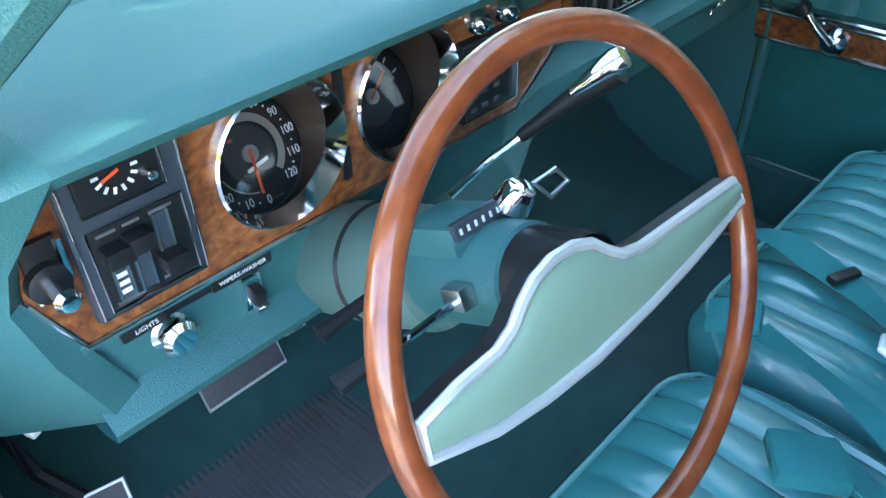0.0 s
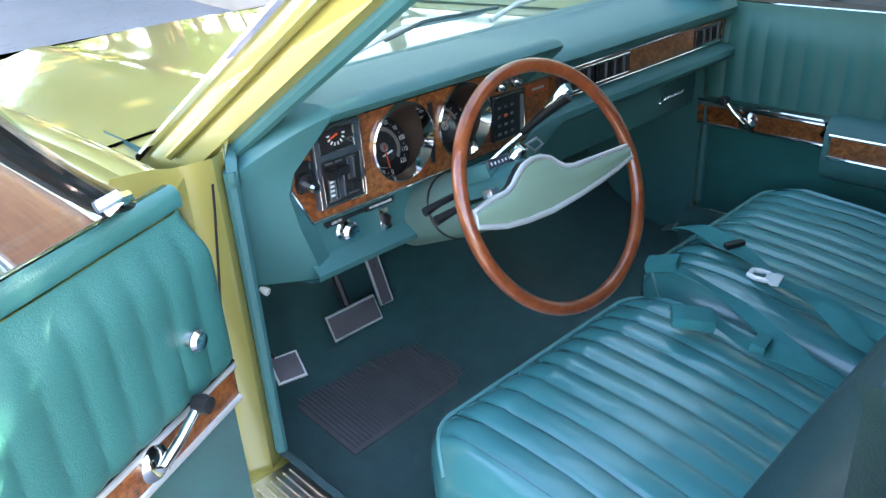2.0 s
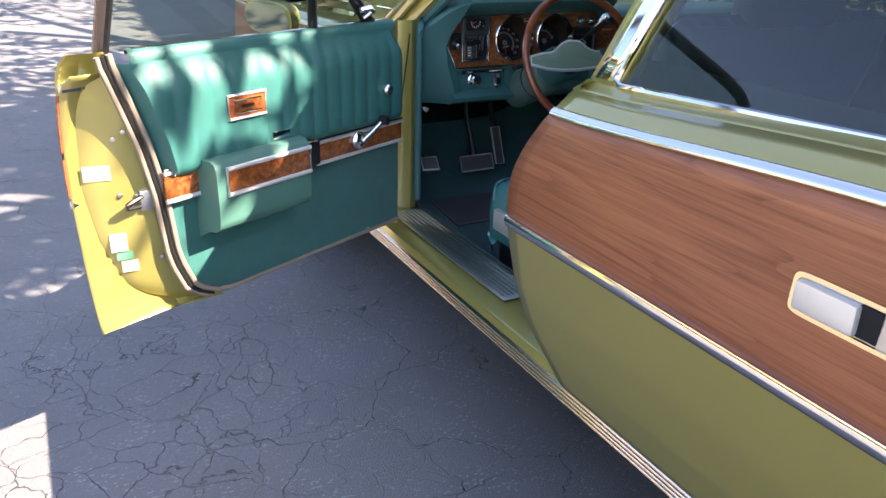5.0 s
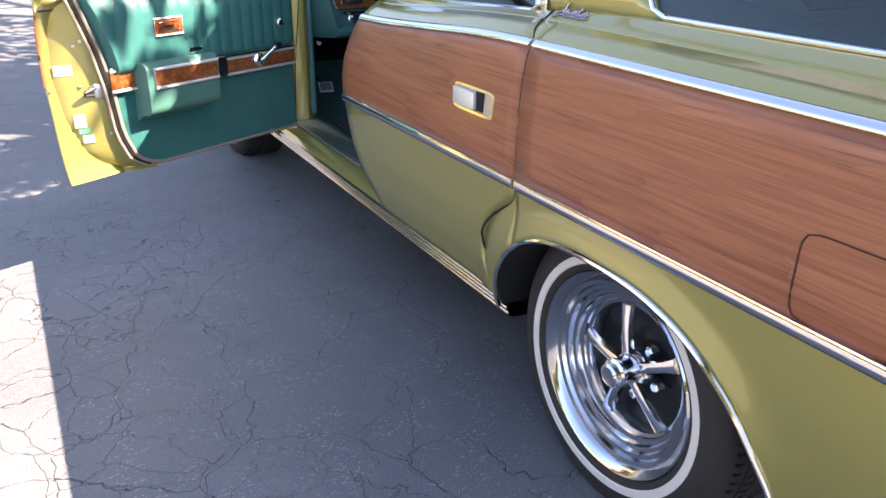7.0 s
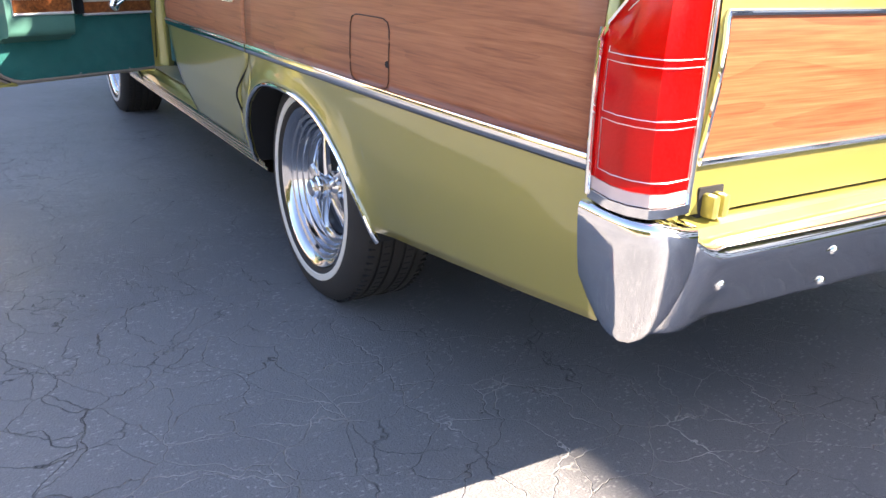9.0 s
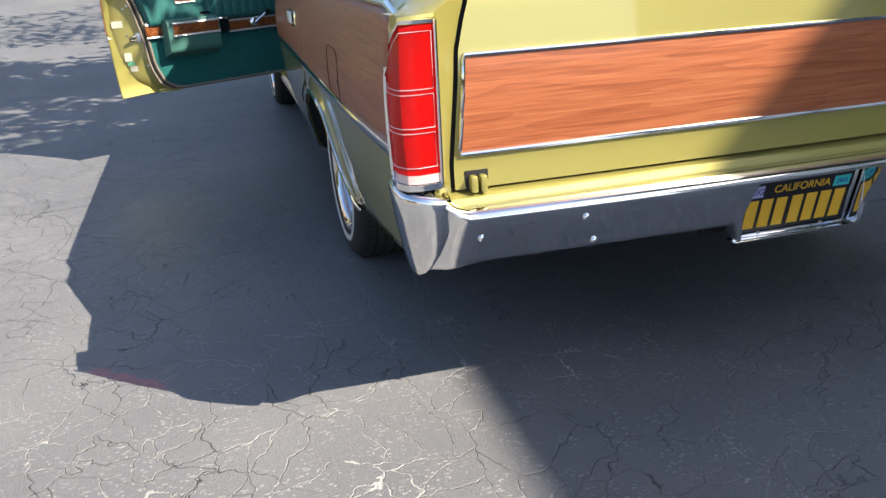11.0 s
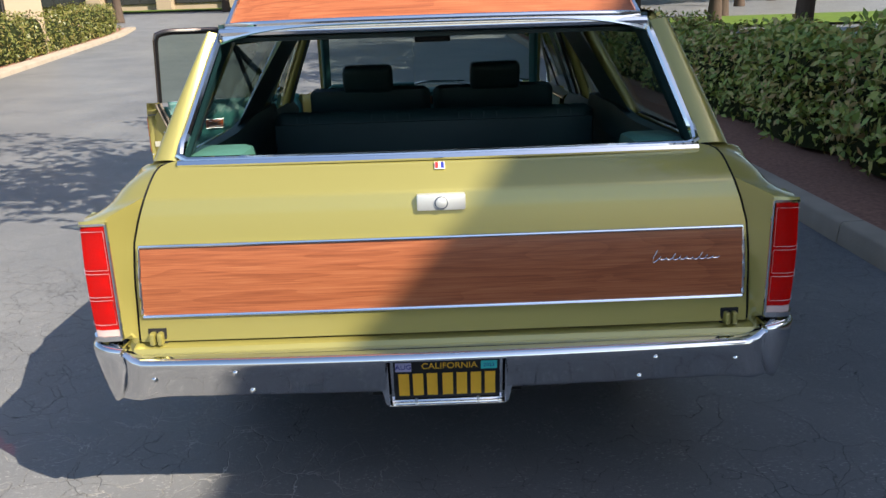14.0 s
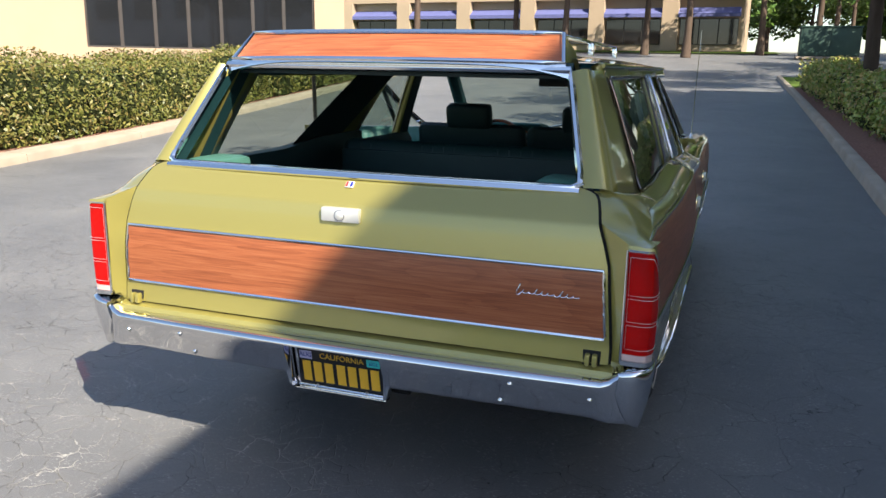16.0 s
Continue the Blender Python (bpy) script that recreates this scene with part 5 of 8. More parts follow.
AX, AZ = lambda t: lerp(0.765, 0.665, t), lambda t: lerp(0.90, 1.43, t)
for s in (-1, 1):
    sheet("rear_pillar", s, lambda i, j: (lerp(lerp(0.125, 0.425, j), lerp(0.345, 0.565, j), i), lerp(lerp(1.085, 1.043, j), 1.43, i)), 12, 6, PAINT, 0.04)
    sheet("belt_panel", s, lambda i, j: (lerp(0.425, 2.452, i), lerp(lift(lerp(0.425, 2.452, i), BELT_Z), belt_line(lerp(0.425, 2.452, i)), j)), 40, 7, PAINT, 0.02, f=lambda y, z: belt_slope(s, y, z))
    sheet("centre_pillar", s, lambda i, j: (lerp(lerp(1.315, 1.682, j), lerp(1.670, 1.915, j), i), lerp(lerp(1.040, 1.020, j), 1.43, i)), 12, 8, PAINT, 0.04)
    sheet("door_pillar", s, lambda i, j: (lerp(lerp(2.370, 2.452, j), lerp(2.26, 2.340, j), i), lerp(0.966, 1.43, i)), 12, 6, PAINT, 0.04)
    sheet("post_trim", s, lambda i, j: (lerp(lerp(2.378, 2.430, j), lerp(2.267, 2.316, j), i), lerp(0.990, 1.425, i)), 10, 4, CHROME, 0.004, f=lambda y, z: house(y, z) + 0.005)
    sheet("post_trim", s, lambda i, j: (lerp(lerp(1.646, 1.670, j), lerp(1.876, 1.898, j), i), lerp(1.018, 1.42, i)), 10, 4, CHROME, 0.004, f=lambda y, z: house(y, z) + 0.005)
    sheet("roof_rail", s, lambda i, j: (lerp(0.50, 3.02, i), lerp(1.40, 1.455, j)), 40, 5, PAINT, 0.03)
    for k, (wname, q) in enumerate(WINDOWS.items()):
        path = []
        for a, b in ((0, 1), (1, 2), (2, 3), (3, 0)):
            for t in np.linspace(0.03, 0.97, 9):
                y, z = lerp(q[a][0], q[b][0], t), lerp(q[a][1], q[b][1], t)
                path.append((s * (house(y, z) + roof_hip(s, y) + 0.004), y, z))
        part("window_trim", Shape().tube(path, 0.0075 if wname == "rear" else 0.0055, 8, closed=True), CHROME if wname == "rear" or s < 0 else FRAME_METAL, car)
        pane = Shape().grid([[(s * (house(y, z) + roof_hip(s, y) - 0.006), y, z) for y, z in ((lerp(lerp(q[0][0], q[1][0], a), lerp(q[3][0], q[2][0], a), b), lerp(lerp(q[0][1], q[1][1], a), lerp(q[3][1], q[2][1], a), b)) for a in np.linspace(0, 1, 6))] for b in np.linspace(0, 1, 6)])
        part("side_glass", pane, GLASS, car)
            # windscreen pillars
    ap = []
    for t in np.linspace(0, 1, 12):
        y = lerp(3.72, 2.93, t)
        x, z = AX(t), AZ(t)
        ap.append([(s * (x - 0.03), y + 0.03, z + 0.01), (s * (x + 0.005), y + 0.022, z + 0.008), (s * (x + 0.014), y - 0.005, z - 0.005), (s * (x + 0.008), y - 0.075, z - 0.03), (s * (x - 0.015), y - 0.085, z - 0.035), (s * (x - 0.04), y - 0.03, z - 0.02)])
    part("screen_pillar", Shape().grid(ap, close=True, caps=True), PAINT, car, smooth=50)
    part("pillar_trim", Shape().grid([[Vector(r[4]) + Vector((-s * 0.001, -0.001, 0)), Vector(r[4]) + Vector((-s * 0.014, -0.012, -0.004)), Vector(r[5]) + Vector((-s * 0.012, -0.014, -0.004)), Vector(r[0]) + Vector((-s * 0.010, -0.006, 0))] for r in ap]), DASH, car)
    part("pillar_foot", Shape().grid([[(r[3][0] - s * 0.004, max(r[4][1], 3.445), r[4][2]), (s * 0.776, max(r[4][1], 3.445), lerp(r[4][2], 0.86, 0.5)), (s * 0.782, max(r[4][1], 3.445), 0.86)] for r in ap[:4]]), PAINT, car)
    part("screen_trim", Shape().tube([(r[1][0], r[1][1] + 0.004, r[1][2] + 0.004) for r in ap], 0.010, 8), CHROME, car)
    part("drip_rail", Shape().tube([(s * (house(y, 1.44) + roof_hip(s, y) + 0.008), y, 1.445) for y in np.linspace(0.50, 2.95, 20)] + [(s * (AX(t) + 0.018), lerp(3.72, 2.93, t) - 0.03, AZ(t) - 0.008) for t in np.linspace(0.97, 0.1, 12)], 0.007, 6), PAINT, car)

for s in (-1, 1):
    part("script_badge", Shape().tube([(s * ((belt_slope(s, a, b) if b < belt_line(a) else house(a, b)) + roof_hip(s, a) + 0.005), a, b) for a, b in SCRIPT], 0.0019, 5), BADGE_METAL, car, "bright script badge")

# the seam's last stretch, over the belt to the window's corner
for s in (-1, 1):
    part("belt_seam", Shape().tube([(s * (belt_slope(s, y, z) + roof_hip(s, y) + 0.0004), y, z) for y, z in ((1.592, 1.0125), (1.601, 1.016), (1.612, 1.021), (1.622, 1.026))], 0.0022, 6), DARK, car)

# roof
rows = []
for y in np.linspace(0.44, 2.96, 30):
    row = []
    for t in np.linspace(-1, 1, 21):
        w = house(y, 1.452) + roof_hip(t, y)
        row.append((w * t, y, 1.452 + 0.058 * (1 - abs(t) ** 2.6) * (1 - 0.5 * smoothstep(2.6, 2.96, y))))
    rows.append(row)
part("roof", Shape().grid(rows), PAINT, car)
part("headlining", Shape().grid([[(0.62 * t, y, 1.405 + 0.045 * (1 - t * t)) for t in np.linspace(-1, 1, 9)] for y in np.linspace(0.40, 2.90, 12)]), SHADED_TRIM, car)
# the air deflector with its wood insert
dfl = new("air_deflector")
dfl.parent = car
dfl["label"] = "roof air deflector with wood insert and chrome rim"


def dpoint(t, v, out=0.0):
    """v runs up the deflector's slanted face."""
    x = lerp(0.610, 0.585, v) * t
    return (x, lerp(0.335, 0.430, v) + 0.022 * abs(t) ** 3 - out, lerp(1.457, 1.545, v) - 0.006 * abs(t) ** 2.5 + out * 0.5)


part("wood_insert", Shape().grid([[dpoint(t, v) for t in np.linspace(-1, 1, 25)] for v in np.linspace(0, 1, 5)]), GATE_WOOD, dfl, "orange wood-grain insert")
top = [dpoint(t, 1.04, 0.004) for t in np.linspace(-1, 1, 25)]
low = [dpoint(t, -0.04, 0.004) for t in np.linspace(1, -1, 25)]
part("chrome_rim", Shape().tube(top + low, 0.0085, 8, closed=True), CHROME, dfl)
rows = []
for t in np.linspace(-1.0, 1.0, 25):
    a = Vector(dpoint(t, -0.06, 0.004))
    e = abs(t) ** 6
    rows.append([tuple(a), tuple(a + Vector((0.006 * t, -0.002, -0.004))), tuple(a + Vector((0.030 * t * e + 0.010 * t, -0.004, -0.009 - 0.042 * e))), tuple(a + Vector((0.030 * t * e + 0.010 * t, 0.002, -0.013 - 0.044 * e))), tuple(a + Vector((0.010 * t, 0.030, -0.020)))])
part("chrome_lip", Shape().grid(rows), CHROME, dfl, smooth=50)
# the shadow beneath the lip is put in as a black sheet
part("shaded_underside", Shape().grid([[tuple(Vector(dpoint(t, -0.06, 0.004)) + Vector((0.01 * t, 0.028, -0.021))), tuple(Vector(dpoint(t, -0.06, 0.004)) + Vector((0.02 * t, 0.085, -0.040)))] for t in np.linspace(-1, 1, 13)]), BLACK, dfl)
part("deflector_top", Shape().grid([[tuple(Vector(dpoint(t, 1.04, 0.0))), tuple(Vector(dpoint(t, 1.04, 0.0)) + Vector((0, 0.06, -0.004))), tuple(Vector(dpoint(t, 1.04, 0.0)) + Vector((0, 0.14, -0.04)))] for t in np.linspace(-1, 1, 25)]), CHROME, dfl)
for s in (-1, 1):
    part("deflector_end", Shape().grid([[dpoint(s, v, 0.002), tuple(Vector(dpoint(s, v)) + Vector((s * 0.03, 0.07, -0.02 - 0.03 * v))), tuple(Vector(dpoint(s, v)) + Vector((s * 0.042, 0.12, -0.05 - 0.06 * v)))] for v in np.linspace(-0.05, 1.04, 6)]), PAINT, dfl)
# roof rack: rails on small feet
for s in (-1, 1):
    part("rack_rail", Shape().tube([(s * 0.50, 0.75, 1.525), (s * 0.50, 0.80, 1.553), (s * 0.50, 2.35, 1.553), (s * 0.50, 2.40, 1.525)], 0.009, 8), CHROME, car)
    for y in (0.80, 1.55, 2.35):
        part("rack_foot", Shape().box(s * 0.50 - 0.012, s * 0.50 + 0.012, y - 0.02, y + 0.02, 1.495, 1.55, 0.004), CHROME, car)
# rear window with its frame
RW = ((0.722, 0.116, 1.090), (0.628, 0.352, 1.425))
rows = [[(lerp(RW[0][0], RW[1][0], v) * t, lerp(RW[0][1], RW[1][1], v) - 0.012 * (1 - t * t), lerp(RW[0][2], RW[1][2], v)) for t in np.linspace(-1, 1, 13)] for v in np.linspace(0, 1, 7)]
frame_pts = []
for s in (1, -1):
    for v in (np.linspace(0.03, 1, 12) if s > 0 else np.linspace(1, 0.03, 12)):
        frame_pts.append((s * (lerp(RW[0][0], RW[1][0], v) + 0.006), lerp(RW[0][1], RW[1][1], v) - 0.004, lerp(RW[0][2], RW[1][2], v) + 0.004))
bot = [(x, 0.104 - 0.012 * (1 - (x / 0.72) ** 2), 1.089) for x in np.linspace(-0.70, 0.70, 20)]
part("rear_window_frame", Shape().tube(frame_pts + bot, 0.0125, 8, closed=True), CHROME, car, "bright chrome frame of the rear window")
part("rear_window_sill", Shape().grid([[(x, 0.100 - 0.012 * (1 - (x / 0.72) ** 2) + d, z) for d, z in ((-0.012, 1.077), (-0.016, 1.083), (-0.010, 1.093), (0.03, 1.10))] for x in np.linspace(-0.725, 0.725, 24)]), CHROME, car)
for s in (-1, 1):
    part("window_reveal", Shape().grid([[(s * (lerp(RW[0][0], RW[1][0], v) + 0.004), lerp(RW[0][1], RW[1][1], v), lerp(RW[0][2], RW[1][2], v)), (s * (lerp(RW[0][0], RW[1][0], v) + 0.0), lerp(RW[0][1], RW[1][1], v) + 0.06, lerp(RW[0][2], RW[1][2], v) - 0.01)] for v in np.linspace(0, 1, 8)]), SHADED_TRIM, car)
for s in (-1, 1):
    rows = []
    for v in np.linspace(0, 1, 12):
        a = Vector((s * (lerp(RW[0][0], RW[1][0], v) + 0.012), lerp(RW[0][1], RW[1][1], v) - 0.002, lerp(RW[0][2], RW[1][2], v) + 0.002))
        yb, zb = lerp(0.125, 0.345, v), lerp(1.085, 1.43, v)
        b = Vector((s * (house(yb, zb) + roof_hip(s, yb) - 0.001), yb, zb))
        rows.append([tuple(a.lerp(b, k / 7) + Vector((s * 0.014, -0.012, 0.006)) * math.sin(math.pi * k / 7) ** 0.8) for k in range(8)])
    part("pillar_face", Shape().grid(rows), PAINT, car, smooth=60)
header = Shape().grid([[(0.64 * t, y, z) for y, z in ((0.352, 1.425), (0.36, 1.452), (0.42, 1.42), (0.42, 1.40))] for t in np.linspace(-1, 1, 13)])
part("rear_header", header, SHADED_TRIM, car)

# hood, cowl and windscreen
rows = []
for y in np.linspace(3.86, 5.10, 16):
    q = (y - 3.86) / 1.24
    w = 0.797
    edge = lift(y, BELT_Z - 0.05 * (max(0, y - 3.6) / 1.5) ** 1.5) - 0.050
    row = []
    for t in np.linspace(-1, 1, 31):
        crown = 0.030 * (1 - t * t) + 0.016 * math.exp(-((abs(t) - 0.62) / 0.07) ** 2)
        row.append((w * t, y + 0.05 * (1 - t * t) * q, edge + crown))
    rows.append(row)
part("hood", Shape().grid(rows), PAINT, car)
for s in (-1, 1):
    rows = []
    for y in np.linspace(3.47, 5.12, 22):
        z1n = BELT_Z - 0.05 * (max(0, y - 3.6) / 1.5) ** 1.5
        z1 = lift(y, z1n)
        xo = side(y, z1n)
        rows.append([(s * lerp(xo, 0.795, t), y, z1 + 0.008 * math.sin(math.pi * t) - 0.045 * t ** 2) for t in np.linspace(0, 1, 7)])
    part("fender_top", Shape().grid(rows), PAINT, car)
    part("front_corner", Shape().grid([[(s * (side(5.12, z) - 0.002), 5.12, z), (s * 0.75, 5.17, z), (0, 5.2, z)] for z in np.linspace(0.35, 0.888, 6)]), CHROME, car)
aerial = part("aerial", Shape().tube([(0.885, 3.95, 0.96), (0.890, 3.93, 1.30), (0.897, 3.90, 1.72)], [0.0035, 0.0028, 0.0015], 8), CHROME, car, "thin chrome radio aerial on the fender")
part("aerial_foot", Shape().spin([(0, 0.016), (0.010, 0.014), (0.022, 0.007), (0.030, 0.005)], (0.885, 3.95, 0.955), (0, 0, 1), 14), CHROME, aerial)
part("cowl", Shape().grid([[(0.78 * t, y, z - 0.03 * t * t) for y, z in ((3.70, 0.940), (3.78, 0.930), (3.86, 0.938))] for t in np.linspace(-1, 1, 13)]), PAINT, car)
ws = Shape().grid([[(lerp(0.745, 0.645, v) * t, lerp(3.745, 2.945, v) + 0.06 * (1 - t * t), lerp(0.945, 1.442, v)) for t in np.linspace(-1, 1, 17)] for v in np.linspace(0, 1, 8)])
g = part("windscreen", ws, GLASS, car)
part("screen_header", Shape().grid([[(0.66 * t, y + 0.05 * (1 - t * t), z + 0.02 * (1 - t * t)) for y, z in ((2.86, 1.41), (2.94, 1.405), (2.965, 1.43), (2.95, 1.455))] for t in np.linspace(-1, 1, 13)]), DASH, car)
for run in (((-0.31, 3.81, 0.962), (-0.175, 3.81, 0.995), (-0.05, 3.81, 1.018), (0.20, 3.795, 1.014)), ((0.25, 3.81, 0.985), (0.36, 3.81, 1.012), (0.52, 3.80, 1.018), (0.68, 3.765, 1.008))):
    wiper = part("wiper", Shape().tube(run, 0.007, 8), SATIN, car, "bright wiper arm")
    part("wiper_blade", Shape().tube([(x + 0.05, y - 0.012, z + 0.006) for x, y, z in run[1:]], 0.005, 6), BLACK, wiper)
part("mirror_inside", Shape().box(-0.115, 0.115, -0.012, 0.012, -0.028, 0.028, 0.012), BLACK, car, at=pose(0.02, 3.12, 1.345, -8, 0, 0))
part("mirror_stalk", Shape().tube([(0.02, 3.12, 1.37), (0.02, 3.10, 1.44)], 0.007, 8), CHROME, car)

# ---- wheels ----
def wheel(x, y, s):
    """Tyre with a white band, and a chrome five-spoke rim."""
    w = new("wheel")
    w.parent = car
    w.matrix_basis = pose(x, y, HUB_Z, 0, 0, 0 if s > 0 else 180)
    w["label"] = "whitewall tyre on a chrome five-spoke rim"
    T = 0.331
    WIDE = Matrix.Diagonal((1.05, 1.025, 1.025, 1))
    prof = [(-0.11, 0.19), (-0.128, 0.24), (-0.122, 0.29), (-0.102, T - 0.009), (-0.08, T)] + [q for gx in (-0.058, -0.022, 0.014, 0.050) for q in ((gx - 0.0045, T), (gx - 0.0035, T - 0.008), (gx + 0.0035, T - 0.008), (gx + 0.0045, T))] + [(0.070, T), (0.092, T - 0.010), (0.104, 0.310), (0.113, 0.290), (0.1165, 0.272), (0.1165, 0.252), (0.1140, 0.240), (0.1085, 0.232), (0.102, 0.228), (0.06, 0.226)]
    tyre = part("tyre", Shape().spin(prof, (0, 0, 0), (1, 0, 0), 64), RUBBER, w)
    part("white_band", Shape().spin([(0.1150, 0.265), (0.1182, 0.262), (0.1182, 0.247), (0.1150, 0.244)], (0, 0, 0), (1, 0, 0), 64), WHITEWALL, w, "white sidewall band")
    tb = Shape()
    for k in range(90):
        a = 2 * math.pi * k / 90
        for x0 in (-0.098, -0.048, 0.022, 0.066):
            tb.box(x0, x0 + 0.018, -0.0016, 0.0016, T - 0.006, T + 0.0015, m=Matrix.Rotation(a + x0 * 3, 4, "X"))
    part("tread_pattern", tb, DARK, tyre)["kind"] = "stuff"
    part("rim", Shape().spin([(-0.07, 0.190), (-0.075, 0.160), (0.0, 0.138), (0.030, 0.137), (0.040, 0.142), (0.043, 0.150), (0.047, 0.152), (0.049, 0.162), (0.056, 0.166), (0.060, 0.167), (0.062, 0.174), (0.069, 0.177), (0.072, 0.178), (0.074, 0.186), (0.082, 0.190), (0.085, 0.199), (0.093, 0.203), (0.096, 0.209), (0.101, 0.214), (0.104, 0.220), (0.100, 0.224), (0.090, 0.222)], (0, 0, 0), (1, 0, 0), 64), RIM_CHROME, w, "deep polished chrome rim", at=WIDE)
    part("rim_back", Shape().spin([(0.006, 0.140), (0.004, 0.11), (-0.004, 0.05), (-0.004, 0.0)], (0, 0, 0), (1, 0, 0), 40), BLACK, w, at=WIDE)
    for k in range(5):
        a = 2 * math.pi * k / 5 + 0.22
        sp = Shape()
        rws = []
        for r, hw, h, d in ((0.025, 0.014, 0.040, 0.02), (0.055, 0.0125, 0.039, 0.016), (0.085, 0.0125, 0.037, 0.014), (0.115, 0.0135, 0.034, 0.013), (0.141, 0.018, 0.030, 0.012)):
            rws.append([(h - d, -hw, r), (h - d * 0.2, -hw * 0.8, r), (h, -hw * 0.25, r), (h, hw * 0.25, r), (h - d * 0.2, hw * 0.8, r), (h - d, hw, r)])
        sp.grid(rws, close=True, caps=True)
        part("spoke", sp, CHROME, w, at=Matrix.Translation((0.022, 0, 0)) @ WIDE @ Matrix.Rotation(a, 4, "X"))
        b = a + math.pi / 5
        part("lug_nut", Shape().spin([(0, 0.013), (0.018, 0.012), (0.022, 0.007), (0.022, 0)], (-0.004, 0, 0.066), (1, 0, 0), 6), CHROME, w, at=Matrix.Translation((0.022, 0, 0)) @ Matrix.Rotation(b - 0.16, 4, "X"), smooth=20)
    part("hub_cap", Shape().spin([(0.0, 0.044), (0.028, 0.040), (0.036, 0.032), (0.060, 0.030), (0.064, 0.033), (0.070, 0.033), (0.074, 0.027), (0.086, 0.025), (0.090, 0.020), (0.088, 0.014), (0.090, 0.0)], (0.022, 0, 0), (1, 0, 0), 32), CHROME, w)
    return w


for s in (-1, 1):
    wheel(s * 0.80, AXLE_R, s)
    wheel(s * 0.80, AXLE_F, s)


# ---- the driver's door, standing open ----
door = new("driver_door")
door.parent = car
door.matrix_basis = pose(-0.940, 3.305, 0, 0, 0, -154.5)
door["label"] = "open driver's door with teal pleated vinyl panel"
DX, DY = 0.887, 3.463


def skin(u, z, off=0.0):
    return (u, DX - side(DY - u, z) - off, lift(DY - u, z))


U0, U1 = -0.030, 0.925
rows = [[skin(u, z) for z in np.linspace(0.366, 1.008, 30)] for u in np.linspace(U0, U1, 24)]
part("door_skin", Shape().grid(rows), PAINT, door, thick=0.004)
part("wood_panel", Shape().grid([[skin(u, z, 0.002) for z in np.linspace(0.684, 0.966, 10)] for u in np.linspace(U0 + 0.004, U1 - 0.004, 16)]), WOOD, door, "reddish wood-grain vinyl panel")
for zc in (0.672, 0.976):
    part("door_molding", Shape().tube([skin(u, zc, 0.003) for u in np.linspace(U0 + 0.002, U1 - 0.002, 16)], 0.010, 8), CHROME, door)


def rear_edge(z):
    """Where the inner panel ends towards the latch, sweeping in towards the foot."""
    return float(np.interp(z, [0.384, 0.40, 0.43, 0.50, 0.54, 0.676, 0.80, 0.894, 0.99], [0.600, 0.650, 0.688, 0.718, 0.728, 0.742, 0.769, 0.801, 0.835]))


def jamb(z, t):
    """The latch face, from the outer flange at 0 to the seal at 1."""
    e = rear_edge(z)
    fl = max(e + 0.05, float(np.interp(z, [0.385, 0.42, 0.456, 0.58, 0.705, 0.85, 0.98], [0.72, 0.79, 0.833, 0.881, 0.898, 0.890, 0.872])))
    return Vector((lerp(fl, e + 0.014, t), lerp(skin(U1, z)[1] + 0.014, -0.006, t ** 0.8), z))


# latch face: from the outer skin's edge round to the inner panel
rows = []
for z in np.linspace(0.368, 1.005, 34):
    o = Vector(skin(U1, z))
    o.z = z
    f = jamb(z, 0)
    rows.append([tuple(o), (U1 - 0.004, o.y + 0.005, z), (f.x + 0.004, o.y + 0.009, z)] + [tuple(jamb(z, t)) for t in (0.0, 0.12, 0.3, 0.5, 0.7, 0.85, 1.0)])
part("latch_face", Shape().grid(rows), PAINT, door, smooth=30)
part("wood_edge", Shape().tube([skin(U1 + 0.001, z, 0.001) for z in np.linspace(0.69, 0.96, 14)], 0.004, 8), WOOD, door)
part("jamb_seal", Shape().tube([tuple(jamb(z, 0.86) + Vector((0, 0.004, 0))) for z in np.linspace(1.0, 0.40, 26)], 0.005, 8), BLACK, door)
part("bottom_face", Shape().grid([[skin(u, 0.366), (min(u, 0.66), -0.006, 0.384)] for u in np.linspace(U0, U1, 16)]), PAINT, door)
part("front_face", Shape().grid([[skin(U0, z), (-0.075, -0.004, z)] for z in np.linspace(0.366, 1.005, 12)]), PAINT, door)
seal = [(rear_edge(z) + 0.010, 0.003, z) for z in np.linspace(1.0, 0.392, 30)] + [(u, 0.0, 0.3845) for u in np.linspace(0.60, -0.07, 12)]
part("door_seal", Shape().tube(seal, 0.0075, 8), BEIGE_SEAL, door, "pale rubber weather strip")
part("seal_lip", Shape().tube([(u + 0.016, n + 0.001, z - 0.003) for u, n, z in seal[:30]], 0.005, 8), BLACK, door)
part("seal_lip", Shape().tube([(u + 0.027, n - 0.001, z - 0.004) for u, n, z in seal[:30]], 0.006, 8), BEIGE_SEAL, door)


def on_jamb(z, t):
    """A pose lying on the latch face."""
    p, q = jamb(z, t), jamb(z, t + 0.1)
    along = (p - q).normalized()
    out = along.cross(Vector((0, 0, 1))) * -1
    if out.y < 0:
        out = -out
    m = Matrix((along, Vector((0, 0, 1)), out)).transposed().to_4x4()
    m.translation = p + out * 0.0012
    return m


